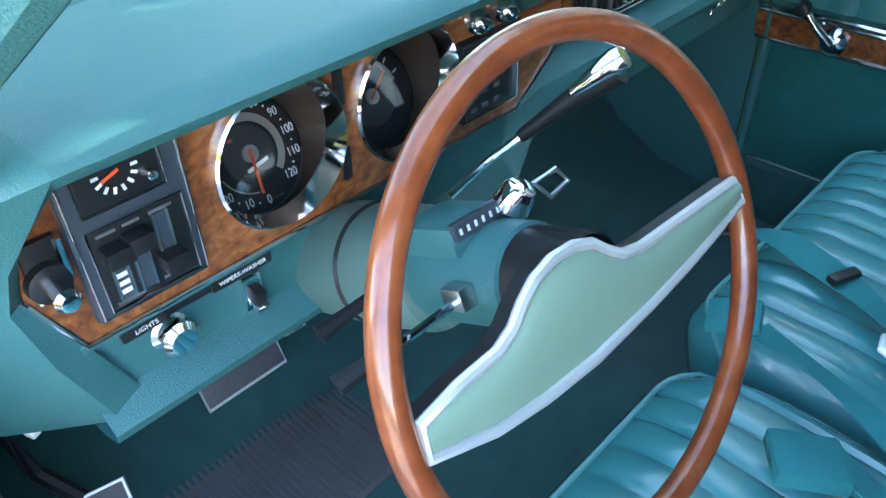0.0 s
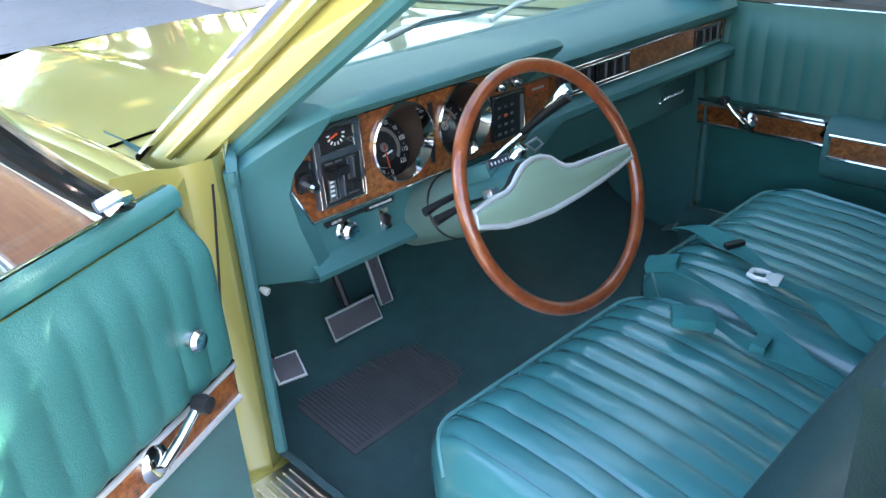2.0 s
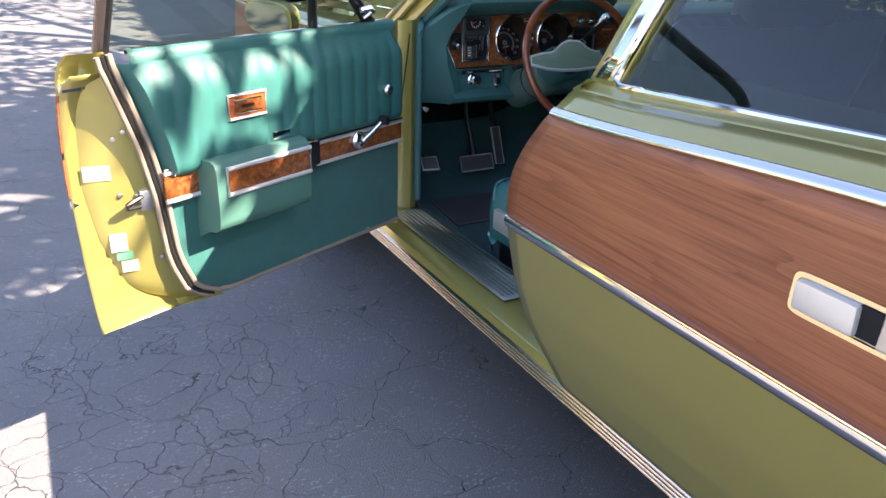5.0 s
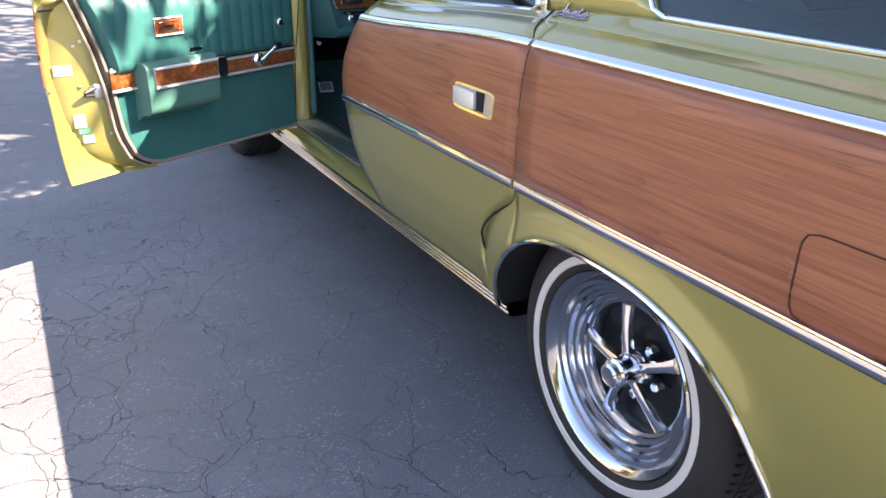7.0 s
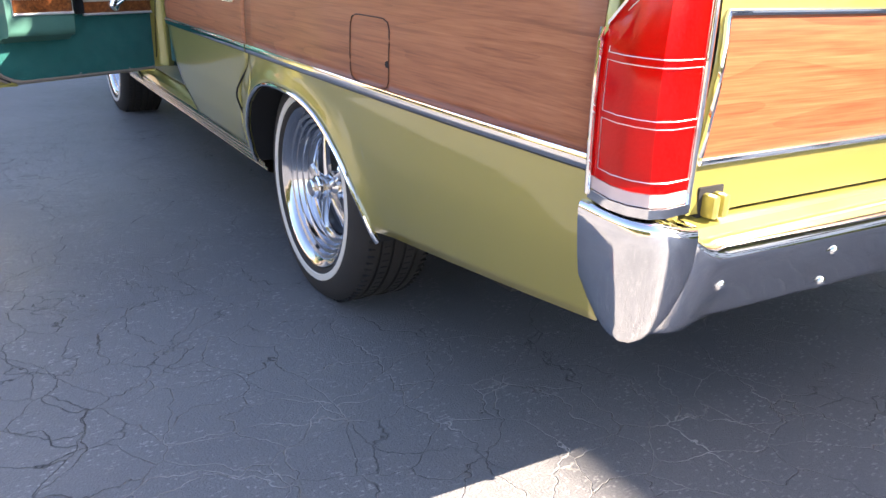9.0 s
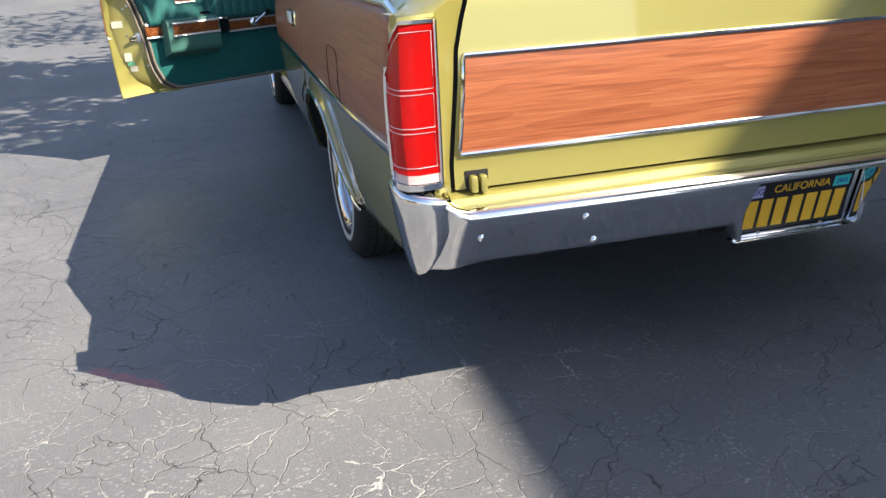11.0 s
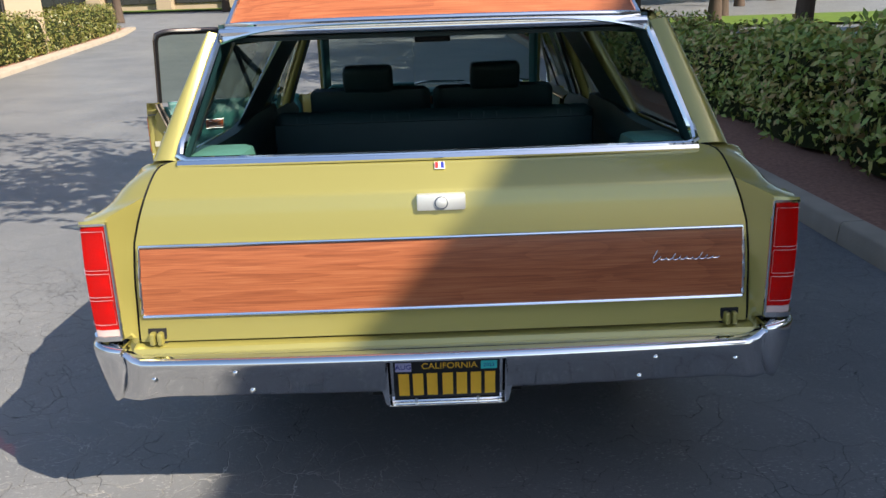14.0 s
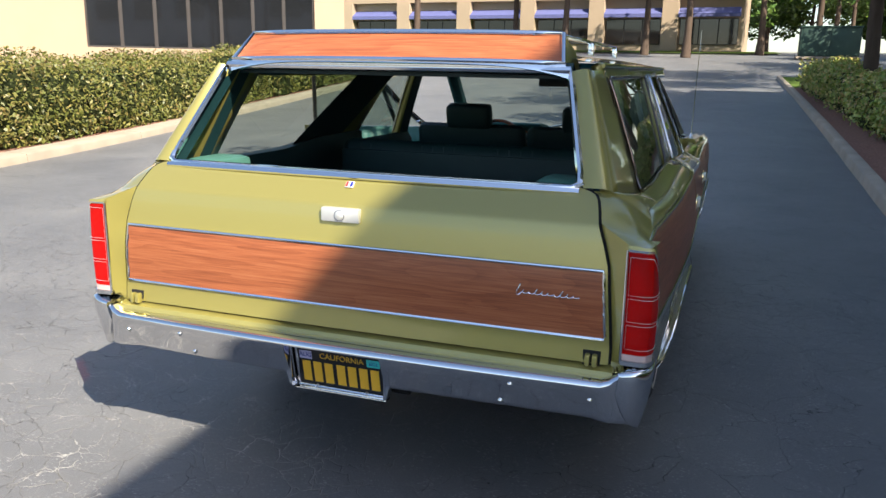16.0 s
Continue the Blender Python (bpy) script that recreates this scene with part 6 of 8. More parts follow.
part("door_latch", Shape().box(-0.014, 0.014, -0.024, 0.024, -0.004, 0.008, 0.003), STEEL, door, at=on_jamb(0.668, 0.76))
part("latch_hook", Shape().tube([(-0.006, 0.010, 0.006), (0.016, 0.006, 0.022), (0.030, 0.0, 0.026), (0.030, -0.010, 0.020), (0.0, -0.012, 0.008)], 0.0055, 8), BLACK, door, at=on_jamb(0.668, 0.66))
YELLOWED = shader("sticker_yellowed", (0.50, 0.47, 0.36), rough=0.5, vary=0.1, vary_scale=60)
for zc, t, h, w, mat in ((0.740, 0.17, 0.034, 0.056, YELLOWED), (0.573, 0.20, 0.044, 0.036, YELLOWED), (0.538, 0.19, 0.020, 0.036, shader("sticker_green", (0.10, 0.30, 0.18), rough=0.5, vary=0.05)), (0.510, 0.18, 0.028, 0.036, YELLOWED)):
    part("door_sticker", Shape().box(-w / 2, w / 2, -h / 2, h / 2, 0, 0.001), mat, door, at=on_jamb(zc, t))
for zc, t in ((0.815, 0.5), (0.685, 0.42), (0.680, 0.64), (0.83, 0.7), (0.52, 0.75)):
    part("latch_screw", Shape().spin([(0, 0.006), (0.003, 0.005), (0.004, 0)], (0, 0, 0), (0, 0, 1), 10), STEEL, door, at=on_jamb(zc, t))

# inner panel: pleated vinyl above, carpet below
def pleat(u, period=0.052):
    return abs(math.sin(math.pi * u / period)) ** 0.6


def inner(u, z):
    up = smoothstep(0.70, 0.735, z)
    bulge = 0.034 * up * (1 - 0.55 * smoothstep(0.90, 0.985, z)) 
    return 0.002 + bulge + (0.006 * pleat(u) * up * (1 - smoothstep(0.93, 0.975, z)) * smoothstep(-0.075, -0.03, u))


us = np.linspace(0, 1, 150)
rows = []
for z in list(np.linspace(0.712, 0.978, 22)):
    e = rear_edge(z)
    f0 = -0.072 + 0.03 * smoothstep(0.90, 0.985, z)
    rows.append([(lerp(f0, e, t), inner(lerp(f0, e, t), z) * smoothstep(0, 0.03, t) * smoothstep(0, 0.02, 1 - t), z) for t in us])
part("upper_trim", Shape().grid(rows), DOOR_VINYL, door, "pleated teal vinyl door trim")
rows = []
for z in list(np.linspace(0.386, 0.715, 24)):
    e = rear_edge(z)
    rows.append([(lerp(-0.072, e, t), 0.004 * smoothstep(0, 0.03, t) * smoothstep(0, 0.03, 1 - t), z) for t in np.linspace(0, 1, 14)])
part("lower_trim", Shape().grid(rows), shader("teal_door_carpet", (0.010, 0.105, 0.095), rough=0.95, bump=0.8, bump_scale=520, vary=0.3, vary_scale=16, spec=0.1, sheen=0.2), door, "carpeted teal lower door panel")


def strip(u0, u1, z0, z1, n0, name="trim_strip"):
    b = part(name, Shape().box(u0, u1, n0, n0 + 0.012, z0, z1, 0.003), BURL, door, "burl wood strip with bright edges")
    for z in (z0, z1):
        part("strip_edge", Shape().tube([(u0, n0 + 0.012, z), (u1, n0 + 0.012, z)], 0.0055, 8), SATIN, b)
    part("strip_line", Shape().tube([(u0, n0 + 0.013, z1 + 0.009), (u1, n0 + 0.013, z1 + 0.009)], 0.003, 6), BLACK, b)
    return b


strip(-0.066, 0.290, 0.648, 0.706, 0.008)
strip(0.655, 0.762, 0.662, 0.728, 0.008)
# armrest with its pull and wood insert
arm = part("armrest", Shape().grid([[(u + 0.30 * max(0.0, 0.085 - n) * (0.75 if u < 0.5 else -0.15) * -1, n, z + max(0.0, 0.03 - n) * (-0.9 if z < 0.6 else 0)) for n, z in ((0.0, 0.572), (0.040, 0.570), (0.066, 0.572), (0.080, 0.582), (0.086, 0.60), (0.087, 0.655), (0.085, 0.722), (0.081, 0.738), (0.066, 0.746), (0.012, 0.748))] for u in (0.378, 0.381, 0.390, 0.50, 0.60, 0.655, 0.666, 0.670)], caps=True), ARM, door, "padded grey-green armrest", smooth=60)
part("arm_insert", Shape().box(0.384, 0.640, 0.083, 0.0905, 0.668, 0.724, 0.002), BURL, arm, "burl wood insert")
part("arm_frame", Shape().tube([(0.381, 0.0905, 0.665), (0.643, 0.0905, 0.665), (0.643, 0.0905, 0.727), (0.381, 0.0905, 0.727)], 0.0060, 8, closed=True), SATIN, arm)
part("pull_block", Shape().box(0.292, 0.330, 0.006, 0.036, 0.652, 0.722, 0.005), BLACK, arm)
part("door_pull", Shape().tube([(0.300, 0.036, 0.718), (0.312, 0.042, 0.724), (0.330, 0.042, 0.726), (0.352, 0.036, 0.724)], 0.006, 8), CHROME, arm)
part("door_release", Shape().box(0.40, 0.46, 0.030, 0.044, 0.752, 0.772, 0.004), CHROME, arm)
# badge
bd = part("door_badge", Shape().box(0.478, 0.589, 0.036, 0.044, 0.826, 0.881, 0.002), AMBER, door, "small orange badge in a bright frame")
part("badge_frame", Shape().tube([(0.478, 0.045, 0.826), (0.589, 0.045, 0.826), (0.589, 0.045, 0.881), (0.478, 0.045, 0.881)], 0.004, 8, closed=True), SATIN, bd)
part("badge_frame", Shape().tube([(0.493, 0.046, 0.838), (0.574, 0.046, 0.838), (0.574, 0.046, 0.869), (0.493, 0.046, 0.869)], 0.002, 6, closed=True), CHROME, bd)
part("badge_face", Shape().box(0.496, 0.571, 0.044, 0.0455, 0.841, 0.866), BURL, bd)
part("badge_mark", Shape().box(0.514, 0.552, 0.0455, 0.0462, 0.850, 0.857), BLACK, bd)
# window crank and lock knob
cr = part("window_crank", Shape().spin([(0, 0.026), (0.010, 0.026), (0.016, 0.020), (0.020, 0.012), (0.022, 0)], (0.131, 0.018, 0.684), (0, 1, 0), 24), CHROME, door, "chrome window winder")
part("crank_arm", Shape().tube([(0.131, 0.040, 0.684), (0.098, 0.050, 0.708), (0.066, 0.056, 0.732)], [0.009, 0.0075, 0.007], 10), CHROME, cr)
part("crank_knob", Shape().spin([(0, 0.012), (0.012, 0.014), (0.024, 0.012), (0.028, 0.0)], (0.060, 0.050, 0.736), (0, 1, 0), 16), BLACK, cr)
part("lock_knob", Shape().spin([(0, 0.022), (0.006, 0.021), (0.010, 0.014), (0.020, 0.012), (0.026, 0.016), (0.032, 0.012), (0.033, 0)], (0.033, 0.028, 0.818), (0, 1, 0), 20), CHROME, door)
for u in (0.636, 0.330, 0.076):
    part("trim_screw", Shape().spin([(0, 0.006), (0.003, 0.005), (0.004, 0)], (u, 0.004, 0.394), (0, 1, 0), 12), CHROME, door)
# top ledge and window frame
part("top_ledge", Shape().grid([[(u, n, z) for n, z in ((-0.014, 0.999), (-0.010, 1.003), (-0.003, 1.001), (0.004, 0.992), (0.005, 0.974))] for u in np.linspace(-0.05, 0.80, 18)]), DOOR_VINYL, door)
part("sill_seal", Shape().grid([[(u, n, z) for n, z in ((-0.036, 0.996), (-0.026, 1.000), (-0.014, 1.000), (-0.012, 0.994))] for u in np.linspace(-0.05, 0.80, 18)]), BLACK, door)
part("ledge_trim", Shape().tube([(u, -0.013, 1.001) for u in np.linspace(-0.045, 0.785, 18)], 0.0045, 6), CHROME, door)


def fn(z):
    """How far the window leans in at a height."""
    return -0.028 + (z - 1.0) * 0.40


fpath = [(0.845, fn(z), z) for z in np.linspace(1.0, 1.38, 8)] + [(0.835, fn(1.41), 1.412), (0.80, fn(1.425), 1.425)]
fpath += [(u, fn(1.432), 1.432) for u in np.linspace(0.75, 0.46, 8)] + [(u, fn(z), z) for u, z in ((0.450, 1.424), (0.415, 1.385), (0.378, 1.340), (0.340, 1.295), (0.302, 1.250), (0.262, 1.206), (0.196, 1.143), (0.131, 1.085), (0.085, 1.046), (0.043, 1.013), (0.015, 0.995))]
part("window_frame", Shape().tube(fpath, 0.014, 10, flat=(0.015, 0.020)), FRAME_METAL, door, "dull bronzed window frame")
part("frame_seal", Shape().tube([(p[0], p[1] + 0.014, p[2]) for p in fpath], 0.008, 8), BLACK, door)
part("vent_bar", Shape().tube([(u, fn(z) + 0.006, z) for u, z in ((0.246, 0.995), (0.302, 1.141), (0.344, 1.248), (0.377, 1.332))], 0.012, 8, flat=(0.013, 0.019)), BLACK, door)
part("vent_latch", Shape().tube([(0.075, 0.0, 1.018), (0.06, 0.022, 1.035), (0.085, 0.032, 1.045), (0.11, 0.022, 1.04)], 0.008, 8), CHROME, door)
gp = Shape().grid([[(lerp(lerp(0.255, 0.42, b), 0.84, a), fn(lerp(1.0, 1.42, b)), lerp(1.0, 1.42, b)) for a in (0, 0.5, 1)] for b in np.linspace(0, 1, 6)])
g = part("door_glass", gp, GLASS, door)
gv = Shape().put([(0.25, fn(1.0), 1.0), (0.03, fn(1.0), 1.0), (0.365, fn(1.345), 1.345)], [(0, 1, 2)])
g = part("vent_glass", gv, GLASS, door)
# outside mirror
AIM = Matrix.Translation((0.248, -0.2, 1.010)) @ Matrix.Rotation(radians(6), 4, "Y") @ Matrix.Translation((-0.2785, 0.2, -1.035))
def oblong(a, p=4.0):
    c, q = math.cos(a), math.sin(a)
    k = (abs(c) ** p + abs(q) ** p) ** (1 / p)
    return c / k, q / k


mr = part("outside_mirror", Shape().grid([[(u, r * oblong(a, 3.2)[0] * 0.092 - 0.200, 1.035 + r * 0.046 * oblong(a, 3.2)[1]) for a in np.linspace(0, 2 * math.pi, 25)[:-1]] for u, r in ((0.215, 0.35), (0.225, 0.8), (0.25, 1.0), (0.275, 1.02), (0.278, 0.94))], close=True, caps=True), PAINT, door, "green-painted oblong door mirror", at=AIM)
part("mirror_glass", Shape().put([(0.2795, 0.93 * oblong(a, 3.2)[0] * 0.092 - 0.200, 1.035 + 0.90 * 0.046 * oblong(a)[1]) for a in np.linspace(0, 2 * math.pi, 33)[:-1]], [tuple(range(32))]), shader("mirror", (0.42, 0.46, 0.38), rough=0.04, metal=1.0), mr)
part("mirror_stem", Shape().tube([(0.245, -0.200, 0.985), (0.25, -0.16, 0.965), (0.25, -0.10, 0.945)], [0.009, 0.011, 0.014], 10), CHROME, mr)

# ---- body openings round the doors ----
for s in (-1, 1):
    part("hinge_pillar", Shape().grid([[(s * x, y, z) for x, y in ((side(3.47, z) - 0.012, 3.475), (0.87, 3.462), (0.845, 3.440), (0.785, 3.432), (0.757, 3.45))] for z in np.linspace(0.33, 0.985, 12)]), PAINT, car)
    part("pillar_seal", Shape().tube([(s * 0.758, 3.436, z) for z in np.linspace(0.40, 0.955, 10)], 0.012, 8), DASH, car)
    part("pillar_seal", Shape().tube([(s * (AX(t) - 0.016), lerp(3.72, 2.93, t) - 0.090, AZ(t) - 0.037) for t in np.linspace(0.19, 1, 9)], 0.013, 8), DASH, car)
    part("seal_elbow", Shape().grid([[(s * x, y, z) for x, y, z in row] for row in (((0.769, 3.430, 0.93), (0.757, 3.424, 0.93), (0.745, 3.440, 0.93)), ((0.762, 3.440, 0.965), (0.748, 3.436, 0.965), (0.736, 3.452, 0.962)), ((0.744, 3.470, 0.992), (0.729, 3.466, 0.988), (0.718, 3.482, 0.980)))]), DASH, car, smooth=60, thick=0.006)
    part("kick_panel", Shape().grid([[(s * 0.752, y, z) for y in (3.45, 3.6, 3.8, 3.95)] for z in np.linspace(0.26, 0.92, 6)]), DASH, car)
    part("sill", Shape().grid([[(s * x, y, z) for x, z in ((0.905, 0.320), (0.915, 0.335), (0.905, 0.352), (0.862, 0.366), (0.780, 0.370), (0.735, 0.360), (0.72, 0.27))] for y in np.linspace(1.70, 3.47, 20)]), PAINT, car)
    part("door_post", Shape().grid([[(s * x, y, z) for x, y in ((0.89, mid_edge(z) - 0.014), (0.878, mid_edge(z) - 0.004), (0.858, mid_edge(z) - 0.006), (0.848, mid_edge(z) - 0.035), (0.846, mid_edge(z) - 0.11))] for z in np.linspace(0.34, 0.985, 10)]), PAINT, car)
    part("post_lining", Shape().grid([[(s * x, mid_edge(z) - d, z) for x, d in ((0.850, 0.020), (0.838, 0.014), (0.815, 0.030), (0.810, 0.13))] for z in np.linspace(0.34, 0.985, 10)]), SHADED_TRIM, car)
    sp = part("sill_plate", Shape().box(-0.055, 0.055, -0.36, 0.36, 0, 0.004, 0.0015), STEEL, car, "ribbed bright sill plate", at=pose(s * 0.808, 3.06, 0.3715))
    for k in range(7):
        part("sill_rib", Shape().tube([(-0.042 + 0.014 * k, -0.34, 0.005), (-0.042 + 0.014 * k, 0.34, 0.005)], 0.003, 6), STEEL, sp)
    part("seam_backing", Shape().tube([(s * (side(Y_GAP, z) + hip(s, Y_GAP, z) - 0.0024), dogleg(z), z) for z in np.linspace(0.335, 1.012, 44)], 0.0030, 6), DARK, car)
    for ys_ in ((Y_DOORF,) if s < 0 else (Y_DOORF, Y_MID)):
        part("seam_backing", Shape().tube([(s * (side(ys_, z) + hip(s, ys_, z) - 0.004), mid_edge(z) if ys_ == Y_MID else ys_, lift(ys_, z)) for z in np.linspace(0.31, 1.0, 20)], 0.0042, 6), DARK, car)
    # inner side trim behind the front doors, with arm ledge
    part("side_trim", Shape().grid([[(s * (x - (0.10 * smoothstep(1.3, 0.3, y) if z < 0.93 else 0)), y, z) for x, z in ((0.74, lerp(0.47, 0.30, smoothstep(0.9, 1.3, y))), (0.755, 0.60), (0.76, 0.85), (0.768, 0.99), (0.80, 1.035))] for y in np.linspace(0.14, 2.50, 30)]), SHADED_TRIM, car)
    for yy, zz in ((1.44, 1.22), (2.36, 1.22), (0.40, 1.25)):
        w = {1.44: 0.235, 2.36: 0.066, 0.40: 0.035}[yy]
        part("pillar_cover", Shape().grid([[(s * (house(yy, z) - 0.045), yy + d + (0.28 * (z - 1.22) if yy < 0.5 else 1.35 * (z - 1.20) if yy < 2 else -0.32 * (z - 1.22)), z) for d in (-w, -w / 2, 0, w / 2, w)] for z in np.linspace(1.03, 1.42, 8)]), SHADED_TRIM, car)
    part("sill_trim", Shape().grid([[(s * x, y, z) for x, z in ((0.74, 0.96), (0.742, 1.03), (0.752, 1.060 + 0.03 * smoothstep(0.9, 1.3, y)), (0.790, 1.066 + 0.03 * smoothstep(0.9, 1.3, y)), (0.815, 1.05))] for y in np.linspace(0.40, 1.72, 20)]), SHADED_TRIM, car, smooth=60)
    part("rail_cover", Shape().grid([[(s * x, y, z) for x, z in ((0.655, 1.39), (0.64, 1.41), (0.61, 1.425))] for y in np.linspace(0.40, 2.95, 20)]), SHADED_TRIM, car)
    part("sill_carpet", Shape().grid([[(s * x, y, z) for x, z in ((0.756, 0.3785), (0.738, 0.372), (0.722, 0.345), (0.712, 0.262))] for y in np.linspace(2.40, 3.47, 12)]), CARPET, car)

part("pillar_groove", Shape().tube([(-0.792, 3.4325, 0.945), (-0.797, 3.4330, 0.90), (-0.810, 3.4345, 0.80), (-0.824, 3.4365, 0.69), (-0.836, 3.4380, 0.56), (-0.842, 3.4390, 0.42)], 0.0022, 6), DARK, car)

# ---- cabin ----
rows = []
for x in np.linspace(-0.775, 0.775, 40):
    h = 0.11 * math.exp(-(x / 0.16) ** 2)
    row = []
    for y, z in ((1.55, 0.30), (2.0, 0.27), (2.5, 0.265), (2.9, 0.262), (3.3, 0.264), (3.50, 0.275), (3.62, 0.295), (3.74, 0.36), (3.84, 0.46), (3.87, 0.54)):
        row.append((x, y, z + h * (1 - smoothstep(3.7, 3.9, y) * 0.3)))
    rows.append(row)
part("floor_carpet", Shape().grid(rows), CARPET, car, "dark teal floor carpet")
part("firewall", Shape().grid([[(x, y, z) for y, z in ((3.866, 0.50), (3.90, 0.66), (3.92, 0.90))] for x in np.linspace(-0.775, 0.775, 12)]), shader("black_felt", (0.010, 0.014, 0.015), rough=0.95, bump=0.8, bump_scale=300, vary=0.3, vary_scale=9, spec=0.1), car, "dark felt on the firewall")
part("cargo_floor", Shape().box(-0.66, 0.66, 0.10, 1.62, 0.66, 0.70, 0.01), CARPET, car, "dark cargo floor")
for s in (-1, 1):
    part("wheel_house", Shape().box(s * 0.57 - 0.13, s * 0.57 + 0.13, 0.42, 1.40, 0.66, 0.86, 0.05), SHADED_TRIM, car)
    part("corner_box", Shape().box(s * 0.645 - 0.080, s * 0.645 + 0.080, 0.17, 0.38, 0.85, 1.098, 0.030), ARM, car, "pale green corner moulding")

# floor mat with ribs
mat_ = new("floor_mat")
mat_.parent = car
mat_["label"] = "black ribbed rubber floor mat"
MM = pose(-0.415, 3.575, 0.289, 7.5, 0, 2)
part("mat_sheet", Shape().box(-0.185, 0.185, -0.13, 0.13, 0, 0.006, 0.003), MAT_RUBBER, mat_, at=MM)
ribs = Shape()
for k in range(32):
    ribs.box(-0.172 + 0.011 * k, -0.167 + 0.011 * k, -0.118, 0.118, 0.006, 0.0105)
o = part("mat_ribs", ribs, MAT_RUBBER, mat_, at=MM, smooth=0)
o["kind"] = "stuff"


def pedal(name, m, w, h, arm_pts, rim=True, label=""):
    p = part(name, Shape().box(-w / 2, w / 2, -h / 2, h / 2, -0.004, 0.008, 0.004), PEDAL, car, label, at=m)
    if rim:
        part("pedal_rim", Shape().tube([(-w / 2, -h / 2, 0.004), (w / 2, -h / 2, 0.004), (w / 2, h / 2, 0.004), (-w / 2, h / 2, 0.004)], 0.0042, 6, closed=True), SATIN, p)
    part("pedal_arm", Shape().tube(arm_pts, 0.010, 8), BLACK, p, at=m.inverted())
    return p


pedal("brake_pedal", pose(-0.394, 3.674, 0.420, 62, 0, 0), 0.138, 0.056, [(-0.394, 3.684, 0.425), (-0.395, 3.76, 0.58), (-0.395, 3.80, 0.76)], label="black brake pedal with bright rim")
pedal("accelerator_pedal", pose(-0.268, 3.735, 0.460, 66, 0, -3), 0.034, 0.145, [(-0.268, 3.745, 0.48), (-0.262, 3.80, 0.58), (-0.26, 3.84, 0.70)], label="narrow black accelerator pedal")
pedal("parking_pedal", pose(-0.661, 3.539, 0.482, 34, 0, -12), 0.056, 0.054, [(-0.662, 3.552, 0.478), (-0.700, 3.60, 0.54), (-0.715, 3.62, 0.64), (-0.72, 3.58, 0.74)], label="grey parking brake pedal with bright rim")
part("brake_release", Shape().spin([(0, 0.004), (0.010, 0.0075), (0.018, 0.0075), (0.021, 0.0)], (-0.700, 3.518, 0.690), (0.5, -0.8, -0.4), 14), WHITE, car, "small white release knob")

# ---- seats ----
def cushion(name, x0, x1, parent, yb, yf, ztop, label):
    """A pleated bench cushion with rounded front and piping."""
    n = int(round((x1 - x0) / 0.0057))
    period = (x1 - x0 - 0.10) / max(1, round((x1 - x0 - 0.10) / 0.054))
    sec = [(yf - 0.015, ztop - 0.175), (yf + 0.005, ztop - 0.14), (yf + 0.018, ztop - 0.09), (yf + 0.016, ztop - 0.055), (yf - 0.002, ztop - 0.024), (yf - 0.035, ztop - 0.006), (yf - 0.075, ztop + 0.002), (yf - 0.085, ztop + 0.002), (yf - 0.095, ztop + 0.002), (yf - 0.16, ztop), (yf - 0.25, ztop - 0.006), (yf - 0.36, ztop - 0.020), (yb, ztop - 0.045)]
    rows = []
    for i in range(n + 1):
        x = lerp(x0, x1, i / n)
        d = min(x - x0, x1 - x)
        e = 1 - min(1, d / 0.05)
        row = []
        for k, (y, z) in enumerate(sec):
            groove = 0.010 * (1 - abs(math.sin(math.pi * (x - x0 - 0.05) / period)) ** 0.32) if (k >= 5 and d > 0.05) else 0
            groove += 0.004 * (1 - abs(math.sin(math.pi * (x - x0 - 0.05) / period)) ** 0.4) if (1 < k < 5 and d > 0.05) else 0
            puff = 0.006 * noise.noise((x * 6, y * 6, 1.7))
            row.append((x, y - 0.085 * max(0.0, 1 - d / 0.10) ** 2.2 * smoothstep(yf - 0.30, yf - 0.02, y), z - groove + (puff if k > 6 else 0) - 0.05 * e ** 2.2))
        rows.append(row)
    first, last = rows[0], rows[-1]
    rows = [[(p[0] + 0.012, p[1], ztop - 0.175) for p in first], [(p[0] - 0.004, p[1], lerp(p[2], ztop - 0.175, 0.7)) for p in first]] + rows + [[(p[0] + 0.004, p[1], lerp(p[2], ztop - 0.175, 0.7)) for p in last], [(p[0] - 0.012, p[1], ztop - 0.175) for p in last]]
    c = part(name, Shape().grid(rows), VINYL, parent, label, smooth=50)
    part("piping", Shape().tube([(x, yf - 0.004 - 0.085 * max(0.0, 1 - min(x - x0, x1 - x) / 0.10) ** 2.2, ztop - 0.021 - 0.05 * (1 - min(1, min(x - x0, x1 - x) / 0.05)) ** 2.2) for x in np.linspace(x0 + 0.008, x1 - 0.008, 40)], 0.0035, 6), PIPING, c)
    return c


